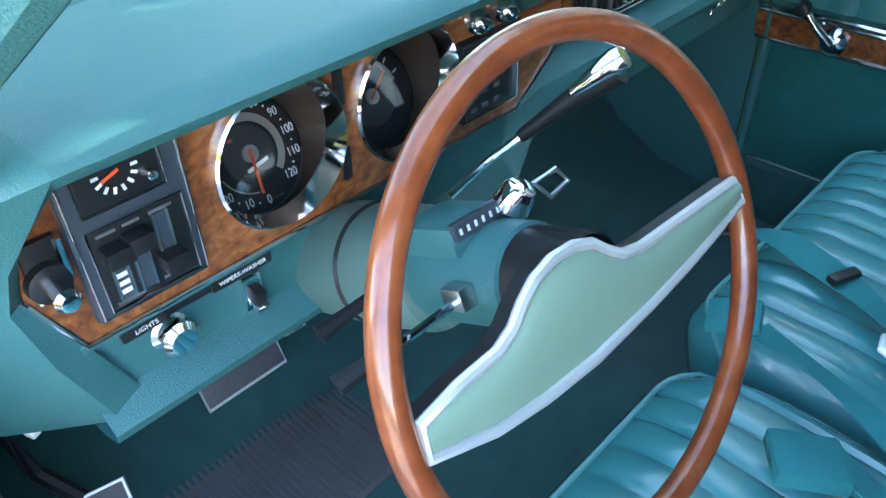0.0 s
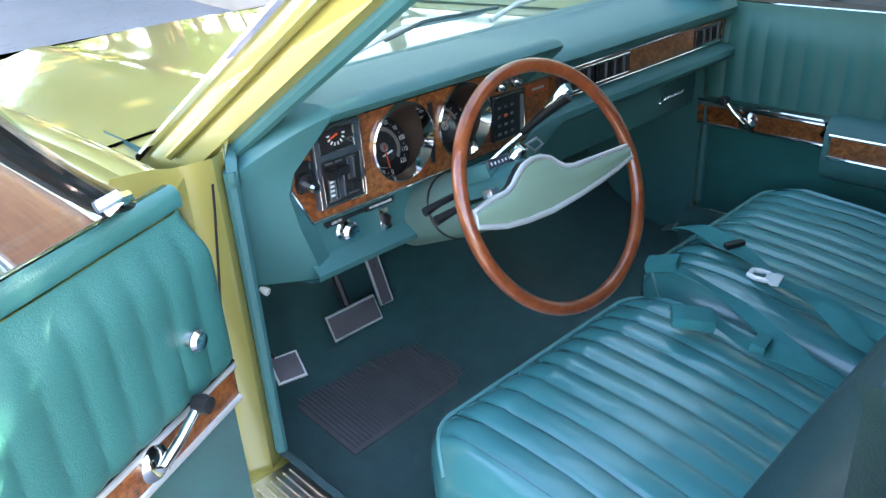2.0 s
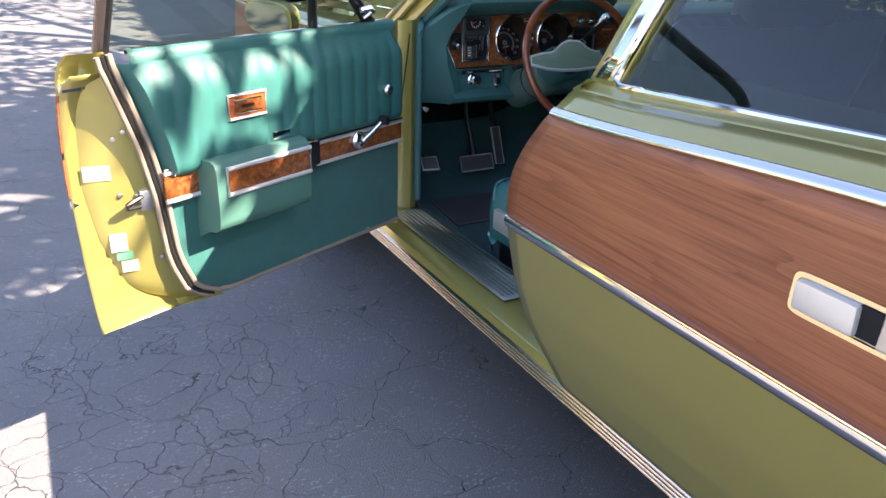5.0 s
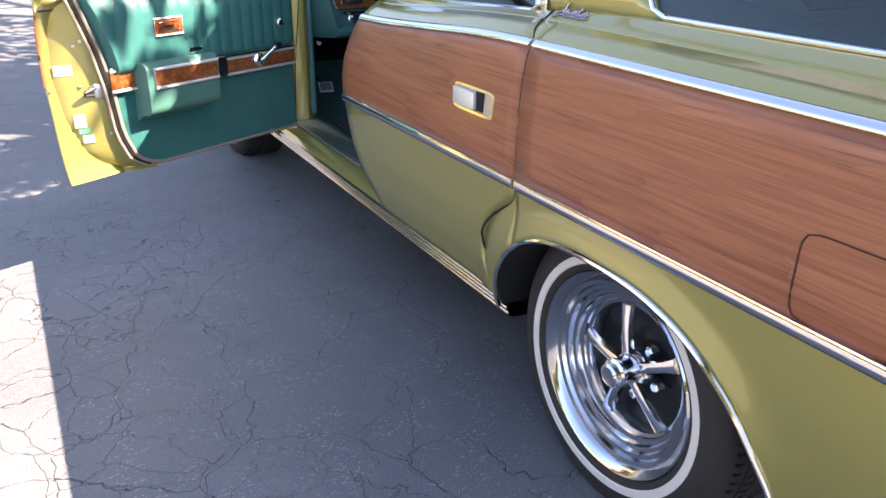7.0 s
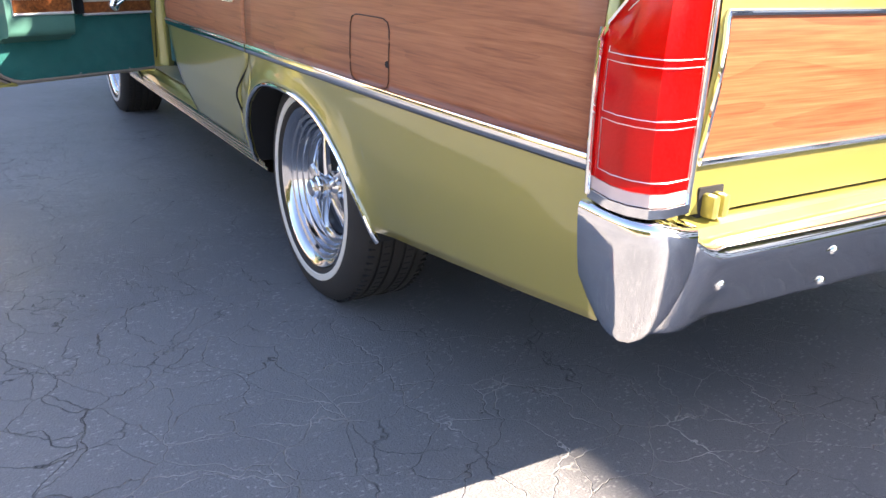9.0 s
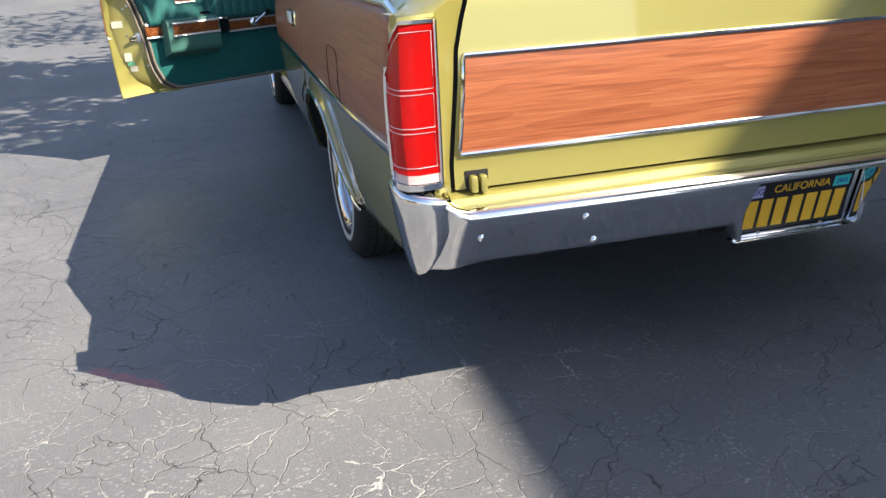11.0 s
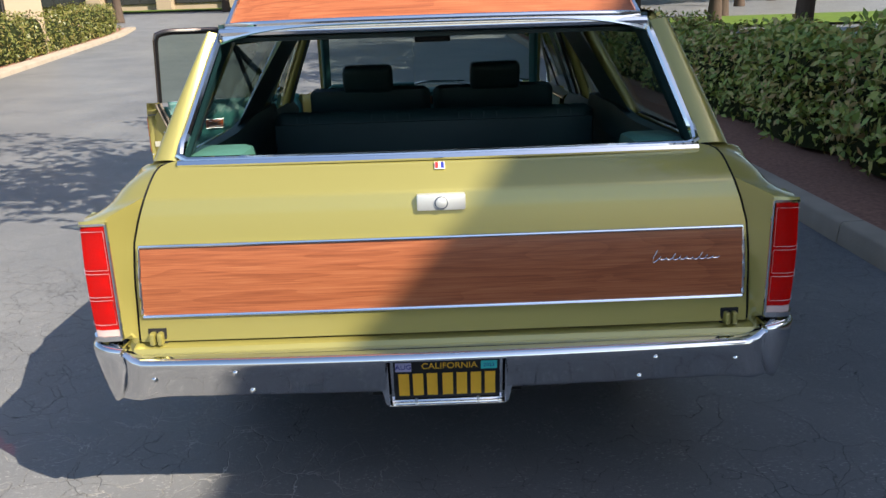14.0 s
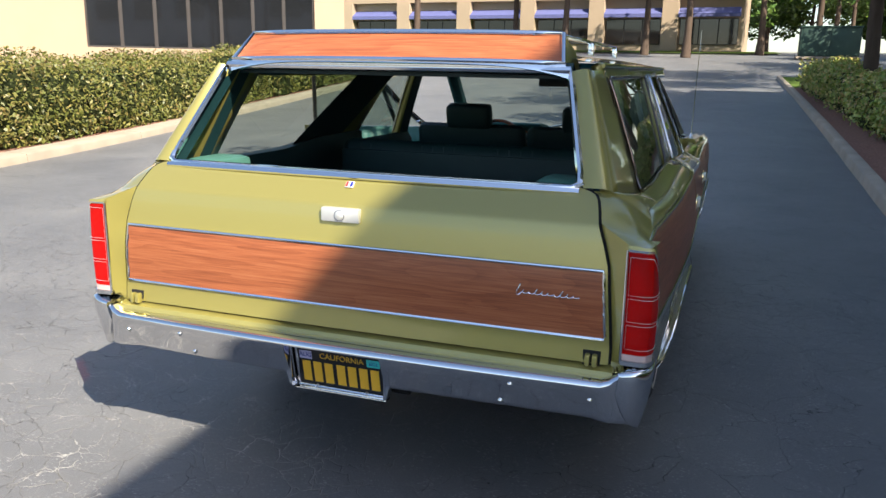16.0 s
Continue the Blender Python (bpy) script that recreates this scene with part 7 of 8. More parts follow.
def backrest(name, x0, x1, parent, yb, zb, zt, lean, label, thick=0.13):
    n = int(round((x1 - x0) / 0.0062))
    period = (x1 - x0 - 0.10) / max(1, round((x1 - x0 - 0.10) / 0.054))
    h = zt - zb
    rows = []
    for i in range(n + 1):
        x = lerp(x0, x1, i / n)
        d = min(x - x0, x1 - x)
        e = 1 - min(1, d / 0.05)
        row = []
        for k, (a, b) in enumerate(((1.0, 0.0), (1.05, 0.3), (1.02, 0.6), (0.9, 0.84), (0.75, 0.96), (0.5, 1.0), (0.22, 0.97), (0.05, 0.86), (0.0, 0.6), (0.0, 0.3), (0.04, 0.0))):
            groove = (0.009 if k < 4 else 0.004) * (1 - abs(math.sin(math.pi * (x - x0 - 0.05) / period)) ** 0.45) if (k <= 5 and d > 0.05) else 0
            row.append((x, yb - lean * b + thick * (a - 0.5) * (1 - 0.45 * e ** 2) - (groove if k < 4 else 0), zb + h * b - (groove if k >= 4 else 0) - 0.03 * e ** 2 * b))
        rows.append(row)
    # seat backs wear the darkened teal, shade included, not the cushions' vinyl
    return part(name, Shape().grid(rows, caps=True), SHADED_TRIM, parent, label, smooth=55)


seat = new("front_seat")
seat.parent = car
seat["label"] = "teal pleated vinyl split bench seat"
cushion("driver_cushion", -0.685, -0.012, seat, 2.66, 3.150, 0.556, "pleated teal vinyl seat cushion")
cushion("passenger_cushion", 0.000, 0.685, seat, 2.66, 3.185, 0.560, "pleated teal vinyl seat cushion")
for x0, x1 in ((-0.685, -0.008), (0.008, 0.685)):
    backrest("seat_back", x0, x1, seat, 2.635, 0.50, 1.100, 0.21, "")
    c = (x0 + x1) / 2
    part("head_rest", Shape().box(-0.14, 0.14, -0.045, 0.045, -0.075, 0.075, 0.035, seg=3), SHADED_TRIM, seat, at=pose(-0.355 if c < 0 else 0.357, 2.410, 1.145, 14, 0, 0))
part("seat_base", Shape().box(-0.668, 0.655, 2.62, 3.05, 0.27, 0.432, 0.015), BLACK, seat)
part("seat_side_shield", Shape().box(-0.703, -0.680, 2.60, 3.035, 0.428, 0.492, 0.007), SATIN, seat, "silver-grey seat side shield")
back = new("rear_seat")
back.parent = car
back["label"] = "teal pleated vinyl rear bench"
cushion("rear_cushion", -0.70, 0.70, back, 1.60, 2.06, 0.56, "")
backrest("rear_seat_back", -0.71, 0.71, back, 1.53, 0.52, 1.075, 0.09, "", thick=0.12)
part("load_panel", Shape().box(-0.70, 0.70, 1.385, 1.40, 0.68, 1.025, 0.006), SHADED_TRIM, back)

# seat belts lying across the cushions
def ribbon(name, pts, wide, parent, label=""):
    """A flat strap along points, with a little twist."""
    rows = []
    P = [Vector(p) for p in pts]
    fine = []
    for i in range(len(P) - 1):
        a, b = P[max(i - 1, 0)], P[min(i + 2, len(P) - 1)]
        for t in np.linspace(0, 1, 8)[:-1]:
            fine.append(P[i] * ((1 + 2 * t) * (1 - t) ** 2) + P[i + 1] * (t * t * (3 - 2 * t)) + (P[i + 1] - a) * 0.5 * (t * (1 - t) ** 2) - (b - P[i]) * 0.5 * (t * t * (1 - t)))
    fine.append(P[-1])
    for i, p in enumerate(fine):
        t = (fine[min(i + 1, len(fine) - 1)] - fine[max(i - 1, 0)]).normalized()
        w = t.cross(Vector((0, 0, 1))).normalized()
        w = (w + Vector((0, 0, 0.35 * math.sin(i * 0.23 + len(pts))))).normalized() * wide / 2
        up = Vector((0, 0, 0.0015))
        rows.append([p - w, p + w, p + w + up, p - w + up])
    return part(name, Shape().grid(rows, close=True, caps=True), BELT, parent, label)


belts = new("seat_belts")
belts.parent = car
belts["label"] = "teal seat belts lying loose on the bench"
ribbon("belt_strap", [(0.215, 3.205, 0.572), (0.216, 3.150, 0.586), (0.200, 3.085, 0.584), (0.165, 3.00, 0.582), (0.120, 2.928, 0.580), (0.098, 2.837, 0.574), (0.080, 2.74, 0.562), (0.07, 2.64, 0.552)], 0.042, belts)
ribbon("belt_strap", [(0.094, 2.908, 0.584), (0.092, 2.870, 0.584), (0.082, 2.825, 0.580), (0.058, 2.775, 0.572), (0.026, 2.725, 0.560), (0.0, 2.64, 0.55)], 0.042, belts)
ribbon("belt_strap", [(0.018, 3.085, 0.584), (0.002, 3.020, 0.585), (-0.027, 2.936, 0.582), (-0.081, 2.826, 0.574), (-0.122, 2.735, 0.562), (-0.15, 2.64, 0.55)], 0.036, belts)
ribbon("belt_strap", [(-0.112, 2.955, 0.588), (-0.128, 2.910, 0.588), (-0.143, 2.850, 0.584), (-0.130, 2.80, 0.578), (-0.120, 2.735, 0.566), (-0.12, 2.64, 0.55)], 0.042, belts)
tongue = Shape()
tongue.tube([(-0.019, -0.004, 0), (-0.021, 0.016, 0), (-0.014, 0.030, 0), (0.014, 0.030, 0), (0.021, 0.016, 0), (0.019, -0.004, 0)], 0.0055, 8, closed=True)
tongue.prism([(-0.026, -0.030, -0.003), (0.026, -0.030, -0.003), (0.030, -0.016, -0.003), (0.018, -0.004, -0.003), (-0.018, -0.004, -0.003), (-0.030, -0.016, -0.003)], (0, 0, 0.006), 0.0015)
part("belt_tongue", tongue, shader("belt_metal", (0.78, 0.78, 0.76), rough=0.4, metal=0.2, vary=0.05, vary_scale=40), belts, "pale metal buckle tongue", at=pose(0.092, 2.930, 0.590, 4, 5, 10))
part("belt_buckle", Shape().box(-0.033, 0.033, -0.038, 0.038, -0.008, 0.014, 0.005), BELT, belts, "teal push-button buckle", at=pose(-0.150, 2.955, 0.594, 4, 6, 34))
part("buckle_edge", Shape().box(-0.025, 0.025, 0.034, 0.038, -0.004, 0.006, 0.0015), STEEL, belts, at=pose(-0.150, 2.955, 0.594, 4, 6, 34))
part("belt_buckle", Shape().box(-0.026, 0.026, -0.034, 0.034, -0.008, 0.012, 0.005), BELT, belts, "teal push-button buckle", at=pose(0.018, 3.118, 0.585, -14, 0, 20))
part("belt_slide", Shape().box(-0.028, 0.028, -0.013, 0.013, -0.006, 0.010, 0.004), BELT, belts, at=pose(-0.140, 2.828, 0.589, 4, 6, 10))
part("belt_slide", Shape().box(-0.024, 0.024, -0.008, 0.008, -0.004, 0.008, 0.003), BLACK, belts, at=pose(0.185, 3.045, 0.589, 2, 0, -24))
part("belt_tip", Shape().prism([(-0.019, 0.0, 0), (0.019, 0.0, 0), (0.012, 0.030, 0), (-0.012, 0.030, 0)], (0, 0, 0.004), 0.001), STEEL, belts, at=pose(0.214, 3.205, 0.575, -25, 0, 8))

# ---- dashboard ----
dash = new("dashboard")
dash.parent = car
dash["label"] = "teal padded dashboard with burl wood face"


DRIVER_SIDE = [(3.86, 0.955), (3.70, 0.990), (3.55, 1.028), (3.42, 1.046), (3.325, 1.056), (3.297, 1.054), (3.288, 1.046), (3.293, 1.037), (3.388, 1.000), (3.402, 0.996), (3.405, 0.842), (3.398, 0.836), (3.398, 0.829), (3.410, 0.825), (3.410, 0.764), (3.397, 0.753), (3.384, 0.742), (3.389, 0.729), (3.420, 0.716), (3.52, 0.712)]
OTHER_SIDE = [(3.86, 0.955), (3.70, 0.985), (3.55, 0.998), (3.46, 1.000), (3.40, 0.998), (3.380, 0.991), (3.372, 0.981), (3.377, 0.969), (3.390, 0.958), (3.402, 0.954), (3.405, 0.889), (3.396, 0.885), (3.37, 0.884), (3.358, 0.877), (3.356, 0.862), (3.366, 0.850), (3.40, 0.843), (3.470, 0.838), (3.478, 0.80), (3.482, 0.70)]


def dash_row(x):
    """The section of the dash at x: from the windscreen over the brow, down the face, round the lower lip."""
    hood = smoothstep(-0.100, -0.112, x)
    low = min(1.0, max(0.0, (-0.025 - x) / 0.08))
    return [(x, lerp(b[0], a[0], hood if k < 9 else low), lerp(b[1], a[1], hood if k < 9 else low)) for k, (a, b) in enumerate(zip(DRIVER_SIDE, OTHER_SIDE))]


dash_x = sorted(list(np.linspace(-0.655, 0.768, 70)) + [-0.51, -0.198, -0.112, -0.109, -0.106, -0.103, -0.100])
pad_ = Shape().grid([dash_row(x) for x in dash_x])
n_ = len(DRIVER_SIDE)
pad_.f = [f for f in pad_.f if not (f[0] % n_ == 9 and -0.511 < dash_x[f[0] // n_] and dash_x[f[2] // n_] < -0.197)]     # open behind the dials
part("dash_pad", pad_, DASH, dash, "padded teal dash top", smooth=45)
# the pad's left end, falling round to the pillar, and the faceted wall below it
PILLAR = [(-0.754, 3.455, 0.935), (-0.755, 3.456, 0.925), (-0.755, 3.458, 0.910), (-0.754, 3.461, 0.885), (-0.751, 3.468, 0.84), (-0.744, 3.484, 0.765), (-0.738, 3.491, 0.740), (-0.732, 3.498, 0.715)]
CREASE = [(-0.655, 3.288, 1.046), (-0.668, 3.330, 0.995), (-0.681, 3.372, 0.945), (-0.688, 3.389, 0.902), (-0.674, 3.391, 0.836), (-0.645, 3.397, 0.752), (-0.636, 3.408, 0.729), (-0.634, 3.425, 0.714)]
INNER = [(-0.655, 3.293, 1.037), (-0.660, 3.350, 0.990), (-0.668, 3.392, 0.940), (-0.675, 3.400, 0.902), (-0.645, 3.400, 0.834), (-0.612, 3.406, 0.754), (-0.604, 3.410, 0.738), (-0.600, 3.43, 0.7165)]
rows = []
for u in np.linspace(0, 1, 12):
    row = []
    for p in dash_row(-0.655)[1:7]:
        e = Vector((-0.754 if p[1] < 3.5 else -0.728, max(p[1], 3.455), 0.935 + 0.10 * max(0.0, p[1] - 3.46)))
        row.append(tuple(Vector(p).lerp(e, u) + Vector((0, -0.030, 0.022)) * math.sin(math.pi * u) * smoothstep(3.6, 3.35, p[1])))
    rows.append(row)
part("dash_end", Shape().grid(rows), DASH, dash, smooth=60)
part("dash_end_wall", Shape().grid([[tuple(Vector(a).lerp(Vector(b), u) + Vector((0, -0.030, 0.022)) * math.sin(math.pi * u) * max(0.0, 1 - k / 2.2)) for k, (a, b) in enumerate(zip(CREASE, PILLAR))] for u in np.linspace(0, 1, 12)]), DASH, dash, smooth=24)
part("dash_end_bevel", Shape().grid([INNER, CREASE]), DASH, dash, smooth=24)
FY = 3.4005


def on_face(name, x0, x1, z0, z1, out, material, parent=None, bevel=0.001, label=""):
    return part(name, Shape().box(x0, x1, FY - out, FY + 0.004, z0, z1, bevel), material, parent or dash, label)


DIALS = ((-0.433, 0.9215, 0.070), (-0.275, 0.9215, 0.070))
ws_ = Shape()
ws_.prism([(-0.674, FY + 0.001, 0.903), (-0.643, FY + 0.001, 0.838), (-0.512, FY + 0.001, 0.838), (-0.512, FY + 0.001, 0.994), (-0.655, FY + 0.001, 0.994)], (0, -0.003, 0))
ws_.prism([(-0.196, FY + 0.001, 0.838), (-0.10, FY + 0.001, 0.838), (-0.02, FY + 0.001, 0.90), (-0.02, FY + 0.001, 0.952), (-0.108, FY + 0.001, 0.952), (-0.108, FY + 0.001, 0.994), (-0.196, FY + 0.001, 0.994)], (0, -0.003, 0))
for cx, cz, r in DIALS:
    x0, x1 = (-0.512, -0.354) if cx < -0.4 else (-0.354, -0.196)
    turns = sorted(list(np.linspace(-math.pi, math.pi, 49)[:-1]) + [math.atan2(b - cz, a - cx) for a in (x0, x1) for b in (0.838, 0.994)])
    hole, rim_ = [], []
    for a in turns:
        c, q = math.cos(a), math.sin(a)
        k = min(((x1 - cx) if c > 0 else (x0 - cx)) / c if abs(c) > 1e-6 else 9, ((0.994 - cz) if q > 0 else (0.838 - cz)) / q if abs(q) > 1e-6 else 9)
        hole.append((cx + r * c, FY - 0.002, cz + r * q))
        rim_.append((cx + k * c, FY - 0.002, cz + k * q))
    ws_.grid([rim_, hole, [(p[0], FY + 0.006, p[2]) for p in hole]], close=True)
wood = part("instrument_wood", ws_, BURL, dash, "burl wood instrument panel", smooth=20)
part("wood_edge", Shape().tube([(-0.677, FY - 0.003, 0.904), (-0.645, FY - 0.003, 0.835), (-0.10, FY - 0.003, 0.835), (-0.02, FY - 0.003, 0.896)], 0.0028, 6), CHROME, wood)
strip_w = on_face("passenger_wood", -0.015, 0.735, 0.897, 0.950, 0.004, BURL, label="burl wood strip")
part("wood_edge", Shape().tube([(-0.015, FY - 0.005, 0.893), (0.728, FY - 0.005, 0.893), (0.738, FY - 0.005, 0.905), (0.732, FY - 0.005, 0.945), (0.722, FY - 0.005, 0.953), (-0.015, FY - 0.005, 0.953)], 0.0017, 6), CHROME, strip_w)


def vent(x0, x1, z0, z1):
    v = on_face("air_vent", x0, x1, z0, z1, 0.010, BLACK, label="black slatted air vent in bright frame")
    part("vent_frame", Shape().tube([(x0, FY - 0.011, z0), (x1, FY - 0.011, z0), (x1, FY - 0.011, z1), (x0, FY - 0.011, z1)], 0.0015, 6, closed=True), CHROME, v)
    n = int((x1 - x0) / 0.011)
    for k in range(1, n):
        x = lerp(x0, x1, k / n)
        part("vent_slat", Shape().box(x - 0.0015, x + 0.0015, FY - 0.015, FY - 0.009, z0 + 0.004, z1 - 0.004), MAT_RUBBER if k % 3 == 0 else BLACK, v)
    return v


vent(0.004, 0.134, 0.904, 0.948)
vent(0.138, 0.268, 0.904, 0.948)
vent(0.572, 0.700, 0.902, 0.946)


TUBE = Vector((0, -0.918, 0.396))       # the instruments look up at the driver
SLEEVE = shader("dark_brown_sleeve", (0.030, 0.018, 0.013), rough=0.45, vary=0.2, vary_scale=20)


def gauge(x, z, r, label):
    """A dial at the bottom of a slanting sleeve, with a bright ring on the wood."""
    c = Vector((x, FY + 0.056, z - 0.0235))
    g = part("dial", Shape().spin([(0.0, 0.0), (0.0, r - 0.012)], c, TUBE, 40), BLACK, dash, label)
    face = [(x + r * math.cos(a), FY - 0.004, z + r * math.sin(a)) for a in np.linspace(0, 2 * math.pi, 49)[:-1]]
    ex, ey = Vector((1, 0, 0)), Vector((0, 0.396, 0.918))
    deep = [tuple(c - TUBE * 0.001 + (ex * math.cos(a) + ey * math.sin(a)) * (r - 0.010)) for a in np.linspace(0, 2 * math.pi, 49)[:-1]]
    part("dial_sleeve", Shape().grid([face, deep], close=True), SLEEVE, g)
    rows = []
    for a in np.linspace(0, 2 * math.pi, 49)[:-1]:
        w = 0.0045 + 0.0055 * max(0.0, math.cos(a + 0.5))
        d = Vector((math.cos(a), 0, math.sin(a)))
        o = Vector((x, FY, z))
        rows.append([tuple(o + d * (r + 0.003)), tuple(o + d * (r + 0.0025) + Vector((0, -0.008, 0))), tuple(o + d * r + Vector((0, -0.010, 0))), tuple(o + d * (r - w) + Vector((0, 0.010, 0)))])
    rows.append(rows[0])
    part("dial_ring", Shape().grid(rows), CHROME, g)
    part("dial_hub", Shape().spin([(0, 0.0085), (0.004, 0.0085), (0.004, 0.0060), (0.0025, 0.0055), (0.0025, 0)], c + TUBE * 0.001, TUBE, 20), STEEL, g)
    gl = part("dial_glass", Shape().spin([(0.014, r - 0.013), (0.014, 0.0)], c, TUBE, 40), DIAL_GLASS, g)
    gl.visible_shadow = False
    return g


def on_dial(x, z, out, turn_deg=0, dx=0.0, dz=0.0):
    """A pose on the face of a slanting dial."""
    return pose(x, FY + 0.056, z - 0.0235, 90 - 23.3, 0, 0) @ pose(dx, dz, out, 0, 0, turn_deg)


def flat_at(x, z, out, turn_deg=0):
    """A pose on the dash face, looking at the driver."""
    return pose(x, FY - out, z, 90, 0, 0) @ pose(0, 0, 0, 0, 0, turn_deg)


SPX, SPZ, SPR = -0.433, 0.9215, 0.070
g1 = gauge(SPX, SPZ, SPR, "round speedometer with white figures")
for k in range(13):
    a = radians(lerp(272, -45, k / 12))
    lettering("figure", str(10 * k), 0.0125, on_dial(SPX, SPZ, 0.0012, 0, 0.0485 * math.cos(a), 0.0485 * math.sin(a)), WHITE, g1, depth=0.0002, stretch=0.8)
    if k < 12:
        b = math.degrees(a) - 13.2
        part("tick", Shape().box(-0.0008, 0.0008, 0.0475, 0.0495, 0, 0.0004), WHITE, g1, at=on_dial(SPX, SPZ, 0.0010, b - 90))
DIAL_SILVER = shader("dial_silver", (0.42, 0.40, 0.36), rough=0.35, metal=0.6, vary=0.05)
part("dial_band", Shape().grid([[(r * math.cos(radians(a)), r * math.sin(radians(a)), 0) for r in (0.031, 0.039)] for a in np.linspace(150, -45, 30)]), DIAL_SILVER, g1, at=on_dial(SPX, SPZ, 0.0010))
part("dial_line", Shape().grid([[(r * math.cos(radians(a)), r * math.sin(radians(a)), 0) for r in (0.0375, 0.039)] for a in np.linspace(262, 200, 10)]), DIAL_SILVER, g1, at=on_dial(SPX, SPZ, 0.0010))
part("dial_boss", Shape().spin([(0.0005, 0.029), (0.0015, 0.028), (0.0015, 0.0)], (0, 0, 0), (0, 0, 1), 36), shader("dial_grey", (0.030, 0.033, 0.034), rough=0.4, vary=0.15, vary_scale=40), g1, at=on_dial(SPX, SPZ, 0.0))
part("needle", Shape().box(-0.0013, 0.0013, -0.004, 0.040, 0, 0.001), ORANGE, g1, "orange needle", at=on_dial(SPX, SPZ, 0.0042, 175))
part("maker_mark", Shape().box(-0.013, 0.013, -0.0018, 0.0018, 0, 0.0004), WHITE, g1, at=on_dial(SPX, SPZ, 0.0018, 12, 0.004, -0.013))
part("tell_tale", Shape().box(-0.0026, 0.0026, -0.0016, 0.0016, 0, 0.0004), ORANGE, g1, at=on_dial(SPX, SPZ, 0.0018, 0, -0.014, 0.018))
GX = -0.275
g2 = gauge(GX, SPZ, SPR, "round gauge cluster with dark face")
part("dial_boss", Shape().spin([(0.0005, 0.033), (0.0015, 0.032), (0.0015, 0.0)], (0, 0, 0), (0, 0, 1), 36), bpy.data.materials["dial_grey"], g2, at=on_dial(GX, SPZ, 0.0))
for k in range(9):
    part("tick", Shape().box(-0.0008, 0.0008, 0.040, 0.047, 0, 0.0004), WHITE, g2, at=on_dial(GX, SPZ, 0.0012, lerp(200, 20, k / 8) - 90))
part("dial_band", Shape().grid([[(r * math.cos(radians(a)), r * math.sin(radians(a)), 0) for r in (0.033, 0.039)] for a in np.linspace(170, 10, 26)]), DIAL_SILVER, g2, at=on_dial(GX, SPZ, 0.0010))
part("needle", Shape().box(-0.001, 0.001, -0.004, 0.034, 0, 0.001), ORANGE, g2, at=on_dial(GX, SPZ, 0.0042, 310))
for z0 in (0.862, 0.942):
    on_face("warning_slot", -0.3685, -0.3575, z0, z0 + 0.035, 0.005, BLACK)

# control cluster left of the speedometer
GUNMETAL = shader("gunmetal_panel", (0.040, 0.050, 0.062), rough=0.35, vary=0.15, vary_scale=30, coat=0.3)
cl = on_face("control_panel", -0.632, -0.529, 0.853, 0.994, 0.010, GUNMETAL, bevel=0.004, label="dark control panel with bright outlines")


def outline(x0, x1, z0, z1, r=0.0014, out=0.0115, parent=cl):
    part("panel_line", Shape().tube([(x0, FY - out, z0), (x1, FY - out, z0), (x1, FY - out, z1), (x0, FY - out, z1)], r, 6, closed=True), CHROME, parent)


outline(-0.6285, -0.5325, 0.8565, 0.9905, 0.0016)
part("climate_box", Shape().box(-0.619, -0.541, FY - 0.0125, FY - 0.009, 0.863, 0.937, 0.001), BLACK, cl)
outline(-0.6205, -0.5395, 0.8615, 0.9385, 0.0013, 0.013)
part("clock_box", Shape().box(-0.617, -0.551, FY - 0.0125, FY - 0.009, 0.953, 0.988, 0.001), BLACK, cl)
part("panel_line", Shape().tube([(-0.619, FY - 0.013, 0.985), (-0.619, FY - 0.013, 0.9515), (-0.549, FY - 0.013, 0.9515), (-0.549, FY - 0.013, 0.985)], 0.0014, 6), CHROME, cl)
for x, z0, z1, lever in ((-0.604, 0.868, 0.922, 0.915), (-0.585, 0.868, 0.926, 0.918), (-0.562, 0.892, 0.930, 0.886)):
    part("slide_track", Shape().box(x - 0.0055, x + 0.0055, FY - 0.0135, FY - 0.012, z0, z1), GUNMETAL, cl)
    for d in (-0.0062, 0.0062):
        part("slide_rail", Shape().box(x + d - 0.0009, x + d + 0.0009, FY - 0.0150, FY - 0.012, z0, z1), STEEL, cl)
    part("slide_lever", Shape().box(x - 0.012, x + 0.010, FY - 0.030, FY - 0.012, lever - 0.007, lever + 0.009, 0.003), BLACK, cl)
for z in (0.874, 0.882, 0.890, 0.898, 0.906):
    part("scale_mark", Shape().box(-0.609, -0.600, FY - 0.0142, FY - 0.0132, z, z + 0.0042), WHITE, cl)
for x0, x1, z in ((-0.614, -0.598, 0.9325), (-0.592, -0.578, 0.9325), (-0.570, -0.550, 0.9325), (-0.614, -0.590, 0.8665), (-0.572, -0.549, 0.8690)):
    part("scale_word", Shape().box(x0, x1, FY - 0.0135, FY - 0.012, z - 0.0014, z + 0.0014), MAT_RUBBER, cl)
for k in range(8):
    part("clock_mark", Shape().box(-0.0013, 0.0013, 0.013, 0.0185, 0, 0.0005), WHITE, cl, at=flat_at(-0.585, 0.978, 0.0128, 90 + 25.7 * k))
part("clock_hand", Shape().box(-0.0014, 0.0014, -0.003, 0.013, 0, 0.0008), ORANGE, cl, at=flat_at(-0.585, 0.978, 0.0134, 110))
part("clock_knob", Shape().spin([(0, 0.0045), (0.007, 0.0042), (0.009, 0)], (-0.560, FY - 0.012, 0.965), (0, -1, 0), 14), CHROME, cl)
